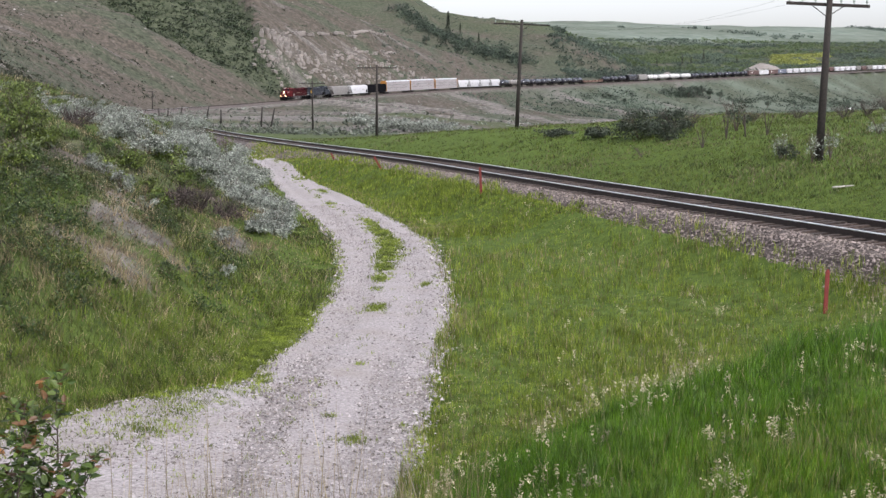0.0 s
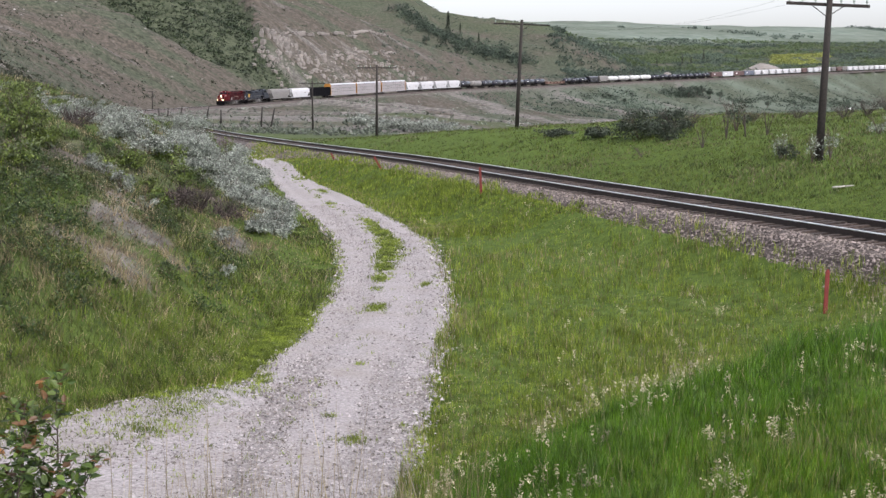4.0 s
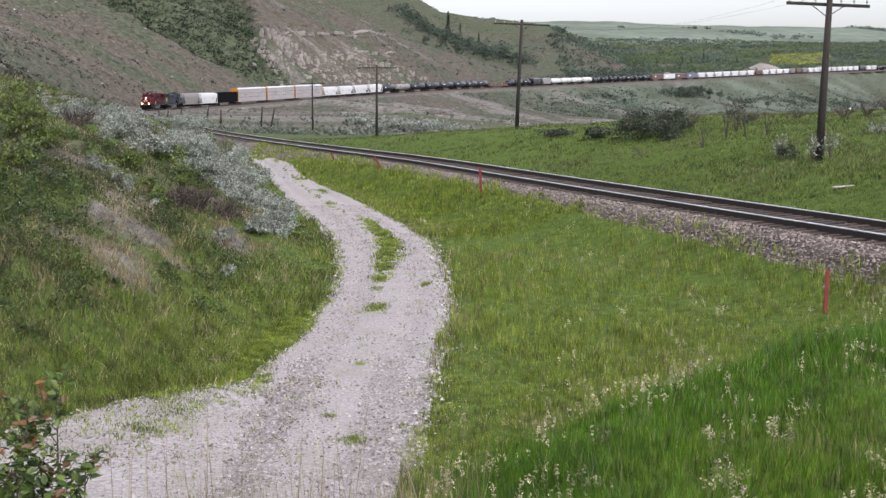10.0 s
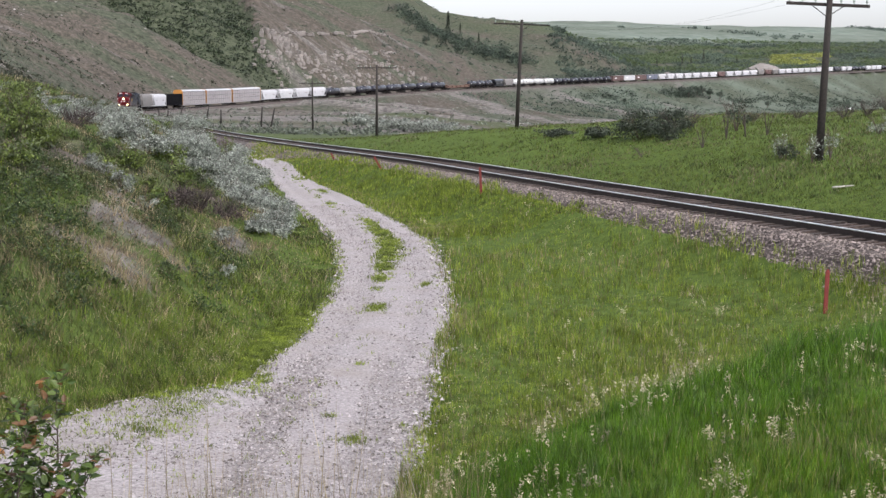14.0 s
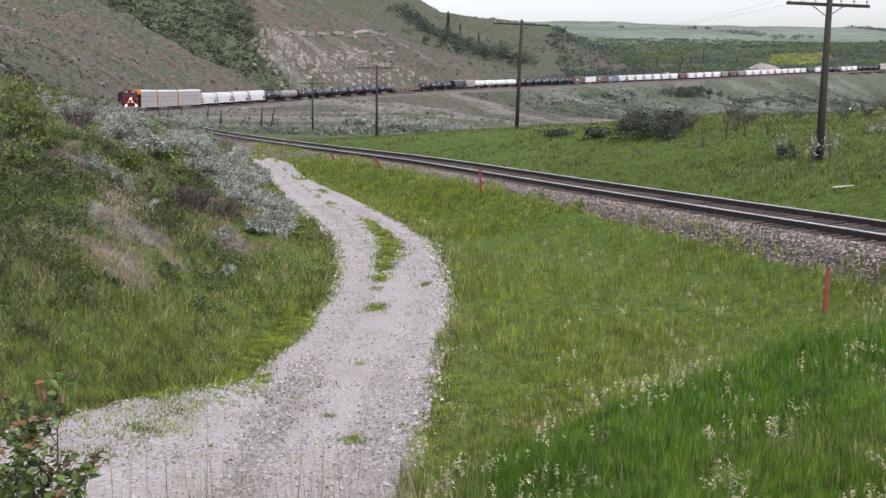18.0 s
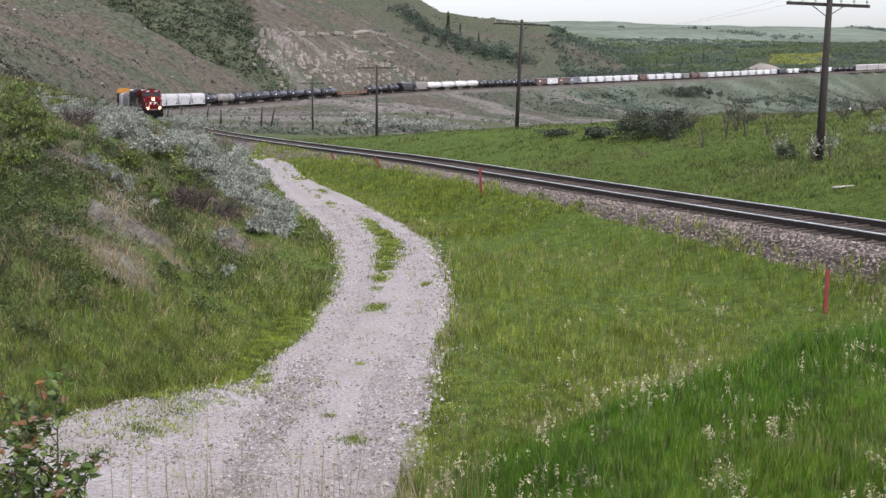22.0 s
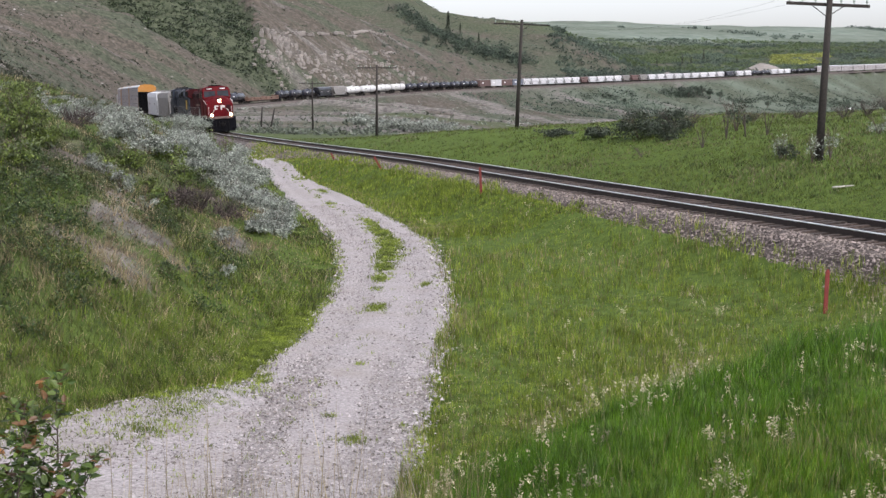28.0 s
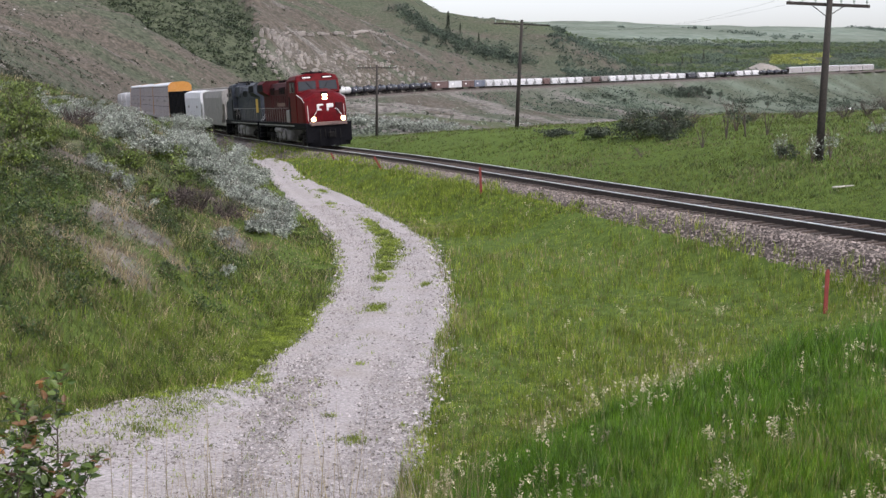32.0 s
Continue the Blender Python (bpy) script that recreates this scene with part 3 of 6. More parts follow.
PAINTWHITE = surf("lettering_white", (0.75, 0.75, 0.75), (0.85, 0.85, 0.84), 4, 0.5)
WINDOW, _n, _l, _b = material("cab_glass", 0.12)
_b.inputs["Specular IOR Level"].default_value = 0.16
_b.inputs["Base Color"].default_value = (0.012, 0.016, 0.022, 1)
for _m in (RED, HOODRED, LOCODARK, LOCOGREY, STEEL):
    _m.node_tree.nodes["Principled BSDF"].inputs["Specular IOR Level"].default_value = 0.07
LAMP = glow("headlight_glow", (1.0, 0.70, 0.34), 14.0)
DITCH = glow("ditch_light_glow", (1.0, 0.62, 0.28), 11.0)


def wheelset_mesh(r):
    k = Kit().rod((-0.82, 0, r), (0.82, 0, r), 0.08)
    for sx in (-1, 1):
        k.rod((sx * 0.70, 0, r), (sx * 0.83, 0, r), r, r, 18).rod((sx * 0.69, 0, r), (sx * 0.705, 0, r), r + 0.03, r + 0.03, 18)
        k.rod((sx * 0.83, 0, r), (sx * 0.86, 0, r), r * 0.5, r * 0.4, 10)
    return k


def truck(car, y, base=1.78, r=0.46, axles=2):
    """A bogie with its wheelsets."""
    k = Kit()
    half = base / 2 * (axles - 1)
    for sx in (-1, 1):
        x = sx * 1.0
        k.box(x - 0.07, x + 0.07, y - half - 0.3, y + half + 0.3, r + 0.05, r + 0.25, 0.03)
        k.box(x - 0.09, x + 0.09, y - 0.45, y + 0.45, r - 0.22, r + 0.1, 0.03)
        for a in range(axles):
            ya = y - half + a * base
            k.box(x - 0.12, x + 0.12, ya - 0.17, ya + 0.17, r - 0.15, r + 0.2, 0.03)
            if axles > 2 and a:
                k.rod((x, ya - base / 2 - 0.25, r + 0.02), (x, ya - base / 2 - 0.25, r + 0.36), 0.11).rod((x, ya - base / 2 + 0.25, r + 0.02), (x, ya - base / 2 + 0.25, r + 0.36), 0.11)
    k.box(-1.0, 1.0, y - 0.2, y + 0.2, r + 0.1, r + 0.42, 0.03)
    t = part("truck", k, STEEL, car)
    for a in range(axles):
        w = part("wheelset", wheelset_mesh(r), WHEEL, t)
        # the wheel turns about its own axle
        w.data.transform(Matrix.Translation((0, 0, -r)))
        w.matrix_basis = Matrix.Translation((0, y - half + a * base, r))
    return t


def couplers(car, half, z=0.85):
    for sy in (-1, 1):
        part("coupler", Kit().box(-0.12, 0.12, sy * (half - 0.75), sy * (half - 0.02), z - 0.12, z + 0.12, 0.03).box(-0.2, 0.2, sy * (half - 0.16), sy * half, z - 0.18, z + 0.18, 0.04), STEEL, car)


def thing(name, label, category):
    return tagged(new(name), label, category, "freight cars of the train")


def hopper(label, length, mat, height=4.62, chutes=3, ribs=False):
    car = thing("covered_hopper_car", label, "hopper car")
    h = length / 2 - 0.45
    top, side = height - 0.12, 1.5
    sec = lambda w, z0, z1: [(w, z0), (w * 1.02, z0 + 0.35 * (z1 - z0)), (w, z0 + 0.75 * (z1 - z0)), (w * 0.86, z1 - 0.18), (w * 0.5, z1), (-w * 0.5, z1), (-w * 0.86, z1 - 0.18), (-w, z0 + 0.75 * (z1 - z0)), (-w * 1.02, z0 + 0.35 * (z1 - z0)), (-w, z0)]
    rings = []
    for y, z0 in ((-h + 0.85, 3.3), (-h + 0.9, 3.1), (-h + 2.6, 1.2), (h - 2.6, 1.2), (h - 0.9, 3.1), (h - 0.85, 3.3)):
        rings.append([(a, y, z) for a, z in sec(side, z0, top)])
    part("body", Kit().loft(rings, True, True, False), mat, car)
    part("sill", Kit().box(-1.46, -1.34, -h, h, 1.02, 1.3, 0.02).box(1.34, 1.46, -h, h, 1.02, 1.3, 0.02).box(-1.4, 1.4, -h, -h + 1.6, 1.0, 1.15).box(-1.4, 1.4, h - 1.6, h, 1.0, 1.15), mat, car)
    for sy in (-1, 1):
        k = Kit()
        for sx in (-1, 1):
            k.box(sx * 1.36 - 0.07, sx * 1.36 + 0.07, sy * (h - 0.12) - 0.06, sy * (h - 0.12) + 0.06, 1.1, top - 0.3)
            k.rod((sx * 1.3, sy * (h - 0.1), 1.2), (sx * 0.5, sy * (h - 1.3), 2.2), 0.05, None, 6)
        for i in range(6):
            k.rod((-1.4, sy * (h + 0.02), 1.3 + i * 0.42), (-0.95, sy * (h + 0.02), 1.3 + i * 0.42), 0.02, None, 5)
        part("end_frame", k, mat, car)
        # dark box and tank added to deepen the shaded wedge below the slope
        part("brake_gear", Kit().box(-1.15, 1.15, sy * (h - 1.0) - 0.7, sy * (h - 1.0) + 0.7, 1.15, 1.7, 0.05).rod((-0.6, sy * (h - 0.6), 1.9), (0.6, sy * (h - 0.6), 1.9), 0.22, None, 10), STEEL, car)
    wide = (2 * h - 3.6) / chutes
    for i in range(chutes):
        y = -h + 1.8 + wide * (i + 0.5)
        part("chute", Kit().loft([[(sx * w, y + sy * d, z) for sx, sy in ((1, 1), (-1, 1), (-1, -1), (1, -1))] for w, d, z in ((1.3, wide * 0.46, 1.22), (0.5, 0.42, 0.55), (0.5, 0.42, 0.4))], True, True, False), STEEL, car)
    k = Kit().box(-0.42, 0.42, -h + 0.5, h - 0.5, top + 0.02, top + 0.1)
    for i in range(6):
        y = -h + 1.2 + (2 * h - 2.4) * i / 5
        k.box(-0.3, 0.3, y - 0.5, y + 0.5, top + 0.1, top + 0.18, 0.03)
    part("hatch_walk", k, GREY, car, "grey roof hatches and running boards")
    if ribs:
        n = int(length / 1.25)
        for sx in (-1, 1):
            first = part("rib", Kit().box(-0.05, 0.05, -0.05, 0.05, 1.3, top - 0.5), mat, car)
            for i in range(1, n):
                at = Matrix.Translation((sx * 1.53, -h + 1.2 + (2 * h - 2.4) * i / n, 0))
                if i > 1:
                    shared("rib", first.data, car, at)
                else:
                    first.matrix_basis = at
    for i, (y, w) in enumerate(((-h * 0.45, 1.6), (h * 0.5, 1.1))):
        part("marking", Kit().box(-1.566, -1.545, y - w / 2, y + w / 2, 2.6, 2.85).box(1.545, 1.566, y - w / 2, y + w / 2, 2.6, 2.85), GREY, car, "row of small grey lettering")
    truck(car, -h + 1.5), truck(car, h - 1.5)
    couplers(car, length / 2)
    return car


def tank_car(label, length, mat, r=1.42):
    car = thing("tank_car", label, "tank car")
    h = length / 2 - 0.6
    zc = 1.15 + r
    rings = []
    for y, k in ((-h + 1.0, 0.05), (-h + 1.05, 0.4), (-h + 1.2, 0.7), (-h + 1.5, 0.9), (-h + 1.95, 1.0), (h - 1.95, 1.0), (h - 1.5, 0.9), (h - 1.2, 0.7), (h - 1.05, 0.4), (h - 1.0, 0.05)):
        rings.append([(r * k * math.cos(2 * math.pi * i / 20), y, zc + r * k * math.sin(2 * math.pi * i / 20)) for i in range(20)])
    part("tank", Kit().loft(rings), mat, car)
    part("underframe", Kit().box(-0.35, 0.35, -h, h, 0.85, 1.2, 0.03).box(-1.4, 1.4, -h, -h + 0.5, 0.95, 1.1).box(-1.4, 1.4, h - 0.5, h, 0.95, 1.1).box(-1.2, 1.2, -h + 1.2, -h + 1.7, 1.0, 1.75, 0.03).box(-1.2, 1.2, h - 1.7, h - 1.2, 1.0, 1.75, 0.03), STEEL, car)
    part("manway", Kit().rod((0, 0, zc + r - 0.1), (0, 0, zc + r + 0.28), 0.42, 0.42, 14).rod((0, 0, zc + r + 0.28), (0, 0, zc + r + 0.4), 0.44, 0.2, 14), mat, car)
    k = Kit().box(-0.9, 0.9, -1.1, 1.1, zc + r - 0.08, zc + r - 0.03)
    for sx in (-0.9, 0.9):
        for sy in (-1.1, 1.1):
            k.rod((sx, sy, zc + r - 0.4), (sx, sy, zc + r + 0.75), 0.025, None, 5)
        k.rod((sx, -1.1, zc + r + 0.75), (sx, 1.1, zc + r + 0.75), 0.025, None, 5)
    for sx in (-1, 1):
        for e in (-0.22, 0.22):
            k.rod((sx * 1.47, e, 1.0), (sx * 1.47, e, zc + r - 0.3), 0.022, None, 5)
        for i in range(7):
            k.rod((sx * 1.47, -0.22, 1.1 + i * 0.4), (sx * 1.47, 0.22, 1.1 + i * 0.4), 0.018, None, 5)
    part("platform", k, STEEL, car)
    k = Kit()
    for sx in (-1, 1):
        k.rod((sx * 1.46, -h + 0.3, 1.55), (sx * 1.46, h - 0.3, 1.55), 0.025, None, 5)
    part("handrail", k, STEEL, car)
    part("band", Kit().rod((0, -h * 0.5, zc), (0, -h * 0.5 + 0.12, zc), r + 0.012, None, 20).rod((0, h * 0.5, zc), (0, h * 0.5 + 0.12, zc), r + 0.012, None, 20), mat, car)
    part("marking", Kit().box(-r - 0.005, -r + 0.05, h * 0.55, h * 0.72, zc + 0.1, zc + 0.35).box(r - 0.05, r + 0.005, h * 0.55, h * 0.72, zc + 0.1, zc + 0.35), PAINTWHITE if mat is BLACK else STEEL, car, "small block of lettering")
    truck(car, -h + 1.3), truck(car, h - 1.3)
    couplers(car, length / 2)
    return car


def autorack(label, length=27.4, trim=None):
    trim = trim or ORANGE
    car = thing("autorack_car", label, "autorack car")
    h, w, top = length / 2 - 0.45, 1.5, 5.75
    z0 = 1.05
    part("body", Kit().box(-w + 0.05, w - 0.05, -h + 0.3, h - 0.3, z0, top - 0.32), STEEL, car, "dark inner frame")
    part("deck", Kit().box(-w, w, -h, h, z0 - 0.25, z0 + 0.1, 0.03), SILVER, car)
    roof = []
    for y in (-h + 0.05, h - 0.05):
        roof.append([(a, y, z) for a, z in ((w + 0.02, top - 0.55), (w, top - 0.35), (w * 0.75, top - 0.1), (w * 0.35, top), (-w * 0.35, top), (-w * 0.75, top - 0.1), (-w, top - 0.35), (-w - 0.02, top - 0.55))])
    part("roof", Kit().loft(roof, True, True, False), ROOF, car, "pale galvanised ribbed roof")
    n = 12
    step = (2 * h - 0.6) / n
    for sx in (-1, 1):
        for lev in range(3):
            za = z0 + 0.12 + lev * 1.34
            first = part("side_panel", Kit().box(-0.03, 0.03, 0.07, step - 0.07, 0, 1.27, 0.015), SILVER, car)
            for i in range(n):
                at = Matrix.Translation((sx * (w - 0.06), -h + 0.3 + i * step, za))
                if i:
                    shared("side_panel", first.data, car, at)
                else:
                    first.matrix_basis = at
        first = part("side_post", Kit().box(-0.03, 0.04, -0.06, 0.06, z0, top - 0.5), SILVER, car)
        for i in range(n + 1):
            at = Matrix.Translation((sx * (w - 0.02), -h + 0.3 + i * step, 0))
            if i:
                shared("side_post", first.data, car, at)
            else:
                first.matrix_basis = at
    for sy in (-1, 1):
        for sx in (-1, 1):
            part("corner_post", Kit().box(sx * w - 0.05, sx * w + 0.05, sy * (h - 0.02) - 0.25, sy * (h - 0.02) + 0.05, z0, top - 0.5), trim, car, "coloured corner post")
        part("end_cap", Kit().loft([[(a, sy * y, z) for a, z in ((w, top - 1.5), (w + 0.03, top - 0.45), (w * 0.76, top - 0.06), (w * 0.35, top + 0.04), (-w * 0.35, top + 0.04), (-w * 0.76, top - 0.06), (-w - 0.03, top - 0.45), (-w, top - 1.5))] for y in (h - 0.35, h + 0.02)], True, True, False), trim, car, "arched end cap")
        part("end_door", Kit().box(-w + 0.1, w - 0.1, sy * (h - 0.15) - 0.1, sy * (h - 0.15) + 0.1, z0, top - 1.5), STEEL, car, "dark folded end doors")
    for i, y in enumerate((-h * 0.6, h * 0.35)):
        part("marking", Kit().box(-w - 0.012, -w + 0.03, y, y + 2.4, 3.1, 3.4).box(w - 0.03, w + 0.012, y, y + 2.4, 3.1, 3.4), GREY, car, "faded grey lettering block")
    truck(car, -h + 2.6), truck(car, h - 2.6)
    couplers(car, length / 2)
    return car


def boxcar(label, length, mat, height=4.5):
    car = thing("box_car", label, "box car")
    h, w = length / 2 - 0.45, 1.5
    part("body", Kit().box(-w, w, -h, h, 1.05, height - 0.2, 0.04), mat, car)
    part("roof", Kit().loft([[(a, y, z) for a, z in ((w + 0.03, height - 0.22), (w + 0.03, height - 0.14), (0, height), (-w - 0.03, height - 0.14), (-w - 0.03, height - 0.22))] for y in (-h - 0.03, h + 0.03)], True, True, False), GREY, car, "grey sheet roof")
    for sx in (-1, 1):
        part("door", Kit().box(sx * w - 0.05, sx * w + 0.05, -1.5, 1.5, 1.1, height - 0.4, 0.02), mat, car)
        for i in range(14):
            y = -h + 0.4 + (2 * h - 0.8) * i / 13
            if abs(y) > 1.7:
                part("rib", Kit().box(sx * w - 0.03, sx * w + 0.03, y - 0.05, y + 0.05, 1.1, height - 0.3), mat, car)
        part("marking", Kit().box(sx * (w + 0.032) - 0.004, sx * (w + 0.032) + 0.004, h * 0.3, h * 0.62, 2.5, 3.1), PAINTWHITE, car, "pale block of lettering")
    truck(car, -h + 1.5), truck(car, h - 1.5)
    couplers(car, length / 2)
    return car


def gondola(label, length, mat, height):
    car = thing("gondola_car", label, "gondola car")
    h, w = length / 2 - 0.45, 1.48
    part("floor", Kit().box(-w, w, -h, h, 1.0, 1.2), mat, car)
    for sx in (-1, 1):
        k = Kit().box(sx * w - 0.04, sx * w + 0.04, -h, h, 1.1, height).box(sx * w - 0.08, sx * w + 0.08, -h, h, height - 0.12, height + 0.02, 0.02)
        for i in range(12):
            y = -h + 0.2 + (2 * h - 0.4) * i / 11
            k.box(sx * (w + 0.05) - 0.05, sx * (w + 0.05) + 0.05, y - 0.07, y + 0.07, 1.1, height - 0.05)
        part("side", k, mat, car)
    for sy in (-1, 1):
        part("end", Kit().box(-w, w, sy * h - 0.05, sy * h + 0.05, 1.1, height, 0.02), mat, car)
    truck(car, -h + 1.6), truck(car, h - 1.6)
    couplers(car, length / 2)
    return car


def flatcar(label, length):
    car = thing("flat_car", label, "flat car")
    h, w = length / 2 - 0.45, 1.48
    part("deck", Kit().box(-w, w, -h, h, 0.95, 1.25, 0.03), RUSTY, car)
    part("center_sill", Kit().box(-0.4, 0.4, -h + 1, h - 1, 0.6, 0.96, 0.03), STEEL, car)
    k = Kit()
    for i in range(5):
        y = -h + 1.2 + (2 * h - 2.4) * (i + 0.5) / 5
        k.box(-1.25, 1.25, y - 1.7, y + 1.7, 1.26, 1.9 + 0.25 * (i % 2), 0.05)
    part("load", k, RUSTY, car, "low stacked rust-brown load")
    for sy in (-1, 1):
        part("bulkhead", Kit().box(-w, w, sy * (h - 0.1) - 0.06, sy * (h - 0.1) + 0.06, 1.25, 2.5), RUSTY, car)
    truck(car, -h + 1.6), truck(car, h - 1.6)
    couplers(car, length / 2)
    return car


EMBLEM = surf("emblem_paint", (0.48, 0.47, 0.46), (0.60, 0.59, 0.58), 4, 0.6)


def locomotive(label, main, body, lower, stripe, lit):
    """A six-axle road engine, nose towards +y."""
    car = tagged(new("diesel_locomotive"), label, "locomotive", "locomotives of the train")
    L, w = 11.15, 1.52
    # frame, walkway, tank
    part("underframe", Kit().box(-1.5, 1.5, -10.5, 10.4, 1.25, 1.55, 0.03), lower, car)
    part("walkway", Kit().box(-w, w, -10.6, 10.45, 1.55, 1.63, 0.01), lower, car)
    part("sill_stripe", Kit().box(-w - 0.012, -w + 0.02, -10.4, 6.0, 1.40, 1.47).box(w - 0.02, w + 0.012, -10.4, 6.0, 1.40, 1.47), GREY, car, "thin white reflective stripe")
    tank = part("fuel_tank", Kit().box(-1.4, 1.4, -2.9, 2.6, 0.32, 1.25, 0.18), DUSTY, car, "dusty grey fuel tank")
    for sx in (-1, 1):
        for y in (-2.0, -0.2, 1.6):
            part("tank_strap", Kit().box(sx * 1.42 - 0.02, sx * 1.42 + 0.02, y - 0.06, y + 0.06, 0.4, 1.2), STEEL, tank)
        part("filler_pipe", Kit().rod((sx * 1.43, 2.0, 0.6), (sx * 1.43, 2.0, 1.35), 0.07).rod((sx * 1.43, 2.0, 0.62), (sx * 1.43, 0.7, 0.5), 0.05), DUSTY, tank)
    for sx in (-1, 1):
        part("air_reservoir", Kit().rod((sx * 1.38, -2.4, 1.08), (sx * 1.38, 0.4, 1.08), 0.2, None, 12), DUSTY, tank)
    # nose and cab
    nose = []
    for y, hw, zt_, zs in ((7.35, 1.46, 3.86, 3.48), (9.15, 1.44, 3.66, 3.22), (9.50, 1.40, 3.50, 3.10), (9.66, 1.37, 3.30, 2.96), (9.84, 1.34, 2.3, 2.2), (9.86, 1.33, 1.64, 1.64)):
        nose.append([(-hw, y, 1.63), (hw, y, 1.63), (hw, y, zs), (hw * 0.45, y, zt_), (-hw * 0.45, y, zt_), (-hw, y, zs)])
    part("nose", Kit().loft(nose, True, True, False), main, car)
    cab = []
    for z, hw, y1 in ((1.63, 1.5, 7.35), (3.45, 1.5, 7.35), (3.62, 1.5, 7.55), (4.50, 1.47, 7.30), (4.74, 1.36, 7.12), (4.88, 0.7, 6.95)):
        cab.append([(-hw, 4.35, z), (hw, 4.35, z), (hw, y1 - 0.12, z), (hw * 0.93, y1, z), (-hw * 0.93, y1, z), (-hw, y1 - 0.12, z)])
    cabin = part("cab", Kit().loft(cab, True, True, False), main, car)
    for sx in (-1, 1):
        # windscreens follow the raked front
        k = Kit()
        q = [(sx * 0.11, 7.50, 3.84), (sx * 1.32, 7.52, 3.76), (sx * 1.28, 7.345, 4.38), (sx * 0.11, 7.345, 4.38)]
        k.loft([[(x, y + 0.03, z) for x, y, z in q], [(x, y - 0.06, z) for x, y, z in q]], True, True, False)
        part("windscreen", k, WINDOW, cabin)
        part("number_board", Kit().box(sx * 0.7 - 0.36, sx * 0.7 + 0.36, 6.94, 7.29, 4.54, 4.70, 0.01), LOCODARK, cabin, "dark board with pale bar")
        part("board_bar", Kit().box(sx * 0.7 - 0.28, sx * 0.7 + 0.28, 7.28, 7.305, 4.58, 4.66), PAINTWHITE, cabin)
        for y in (5.0, 6.1):
            part("side_window", Kit().box(sx * 1.475 - 0.03, sx * 1.475 + 0.03, y, y + 0.85, 3.65, 4.35, 0.01), WINDOW, cabin)
        part("cab_door", Kit().box(sx * 1.49 - 0.025, sx * 1.49 + 0.025, 4.45, 4.95, 1.7, 3.4, 0.01), lower, cabin)
        part("mirror", Kit().box(sx * 1.62 - 0.05, sx * 1.62 + 0.05, 6.95, 7.05, 3.7, 4.0, 0.01), STEEL, cabin)
    part("roof_unit", Kit().box(-0.6, 0.6, 5.0, 6.3, 4.86, 5.0, 0.05).rod((0.3, 6.6, 4.86), (0.3, 6.95, 5.0), 0.08), lower, cabin)
    # hood
    hood = part("hood", Kit().loft([[(a, y, z) for a, z in ((1.05, 1.63), (1.05, 4.0), (0.85, 4.42), (0.4, 4.52), (-0.4, 4.52), (-0.85, 4.42), (-1.05, 4.0), (-1.05, 1.63))] for y in (-10.0, 4.35)], True, True, False), body, car)
    for sx in (-1, 1):
        for i in range(13):
            y = -6.8 + i * 0.8
            part("hood_door", Kit().box(sx * 1.055 - 0.02, sx * 1.055 + 0.02, y + 0.04, y + 0.74, 1.8, 3.55, 0.01), body, hood)
        for y0, y1, z0, z1 in ((2.2, 4.1, 3.62, 4.1), (-2.2, 0.2, 3.66, 4.15), (-6.4, -4.6, 3.66, 4.15)):
            k = Kit()
            for j in range(6):
                z = z0 + (z1 - z0) * j / 6
                k.box(sx * 1.03 - 0.07, sx * 1.03 + 0.07, y0, y1, z, z + 0.05)
            part("louvre", k, LOCODARK, hood, "dark louvred intake")
    part("radiator", Kit().loft([[(a, y, z) for a, z in ((1.06, 3.55), (1.55, 3.9), (1.55, 4.5), (1.3, 4.72), (-1.3, 4.72), (-1.55, 4.5), (-1.55, 3.9), (-1.06, 3.55))] for y in (-9.9, -6.9)], True, True, False), body, hood)
    for sx in (-1, 1):
        part("radiator_grille", Kit().box(sx * 1.55 - 0.02, sx * 1.55 + 0.02, -9.8, -7.0, 3.95, 4.45, 0.01), LOCODARK, hood)
    part("dynamic_brake", Kit().box(-1.22, 1.22, 1.9, 4.3, 3.6, 4.62, 0.12), body, hood)
    part("exhaust_vent", Kit().box(-0.35, 0.35, -1.4, -0.6, 4.5, 4.78, 0.04), STEEL, hood)
    part("roof_fan", Kit().rod((0, -3.3, 4.5), (0, -3.3, 4.66), 0.6, None, 16).rod((0, -5.0, 4.5), (0, -5.0, 4.66), 0.6, None, 16), STEEL, hood)
    part("horn", Kit().rod((0.1, 3.6, 4.62), (0.1, 4.2, 4.86), 0.05, 0.12).rod((-0.15, 3.6, 4.62), (-0.15, 4.2, 4.8), 0.05, 0.1), STEEL, hood)
    # side lettering panel: plain shapes in the maker's colours
    for sx in (-1, 1):
        if not lit:
            part("emblem", Kit().box(sx * 1.085 - 0.01, sx * 1.085 + 0.01, -8.6, -7.3, 2.3, 3.4), stripe, hood, "yellow block of paint on the hood")
        else:
            part("emblem", Kit().box(sx * 1.085 - 0.01, sx * 1.085 + 0.01, -3.4, 0.2, 2.75, 3.0), RUSTY, hood, "faded block of lettering on the hood")
        part("blower_duct", Kit().box(sx * 1.3 - 0.22, sx * 1.3 + 0.22, 3.0, 4.3, 1.65, 2.5, 0.05), GREY if lit else lower, hood)
    # ends
    for sy, y in ((1, 10.5), (-1, -10.6)):
        k = Kit().loft([[(x * kx, sy * (abs(y) + dy), z) for x, dy in ((-1.5, -0.25), (-0.7, 0.25), (0.7, 0.25), (1.5, -0.25))] for z, kx in ((0.12, 0.92), (0.55, 1.0))] + [], False, False, False)
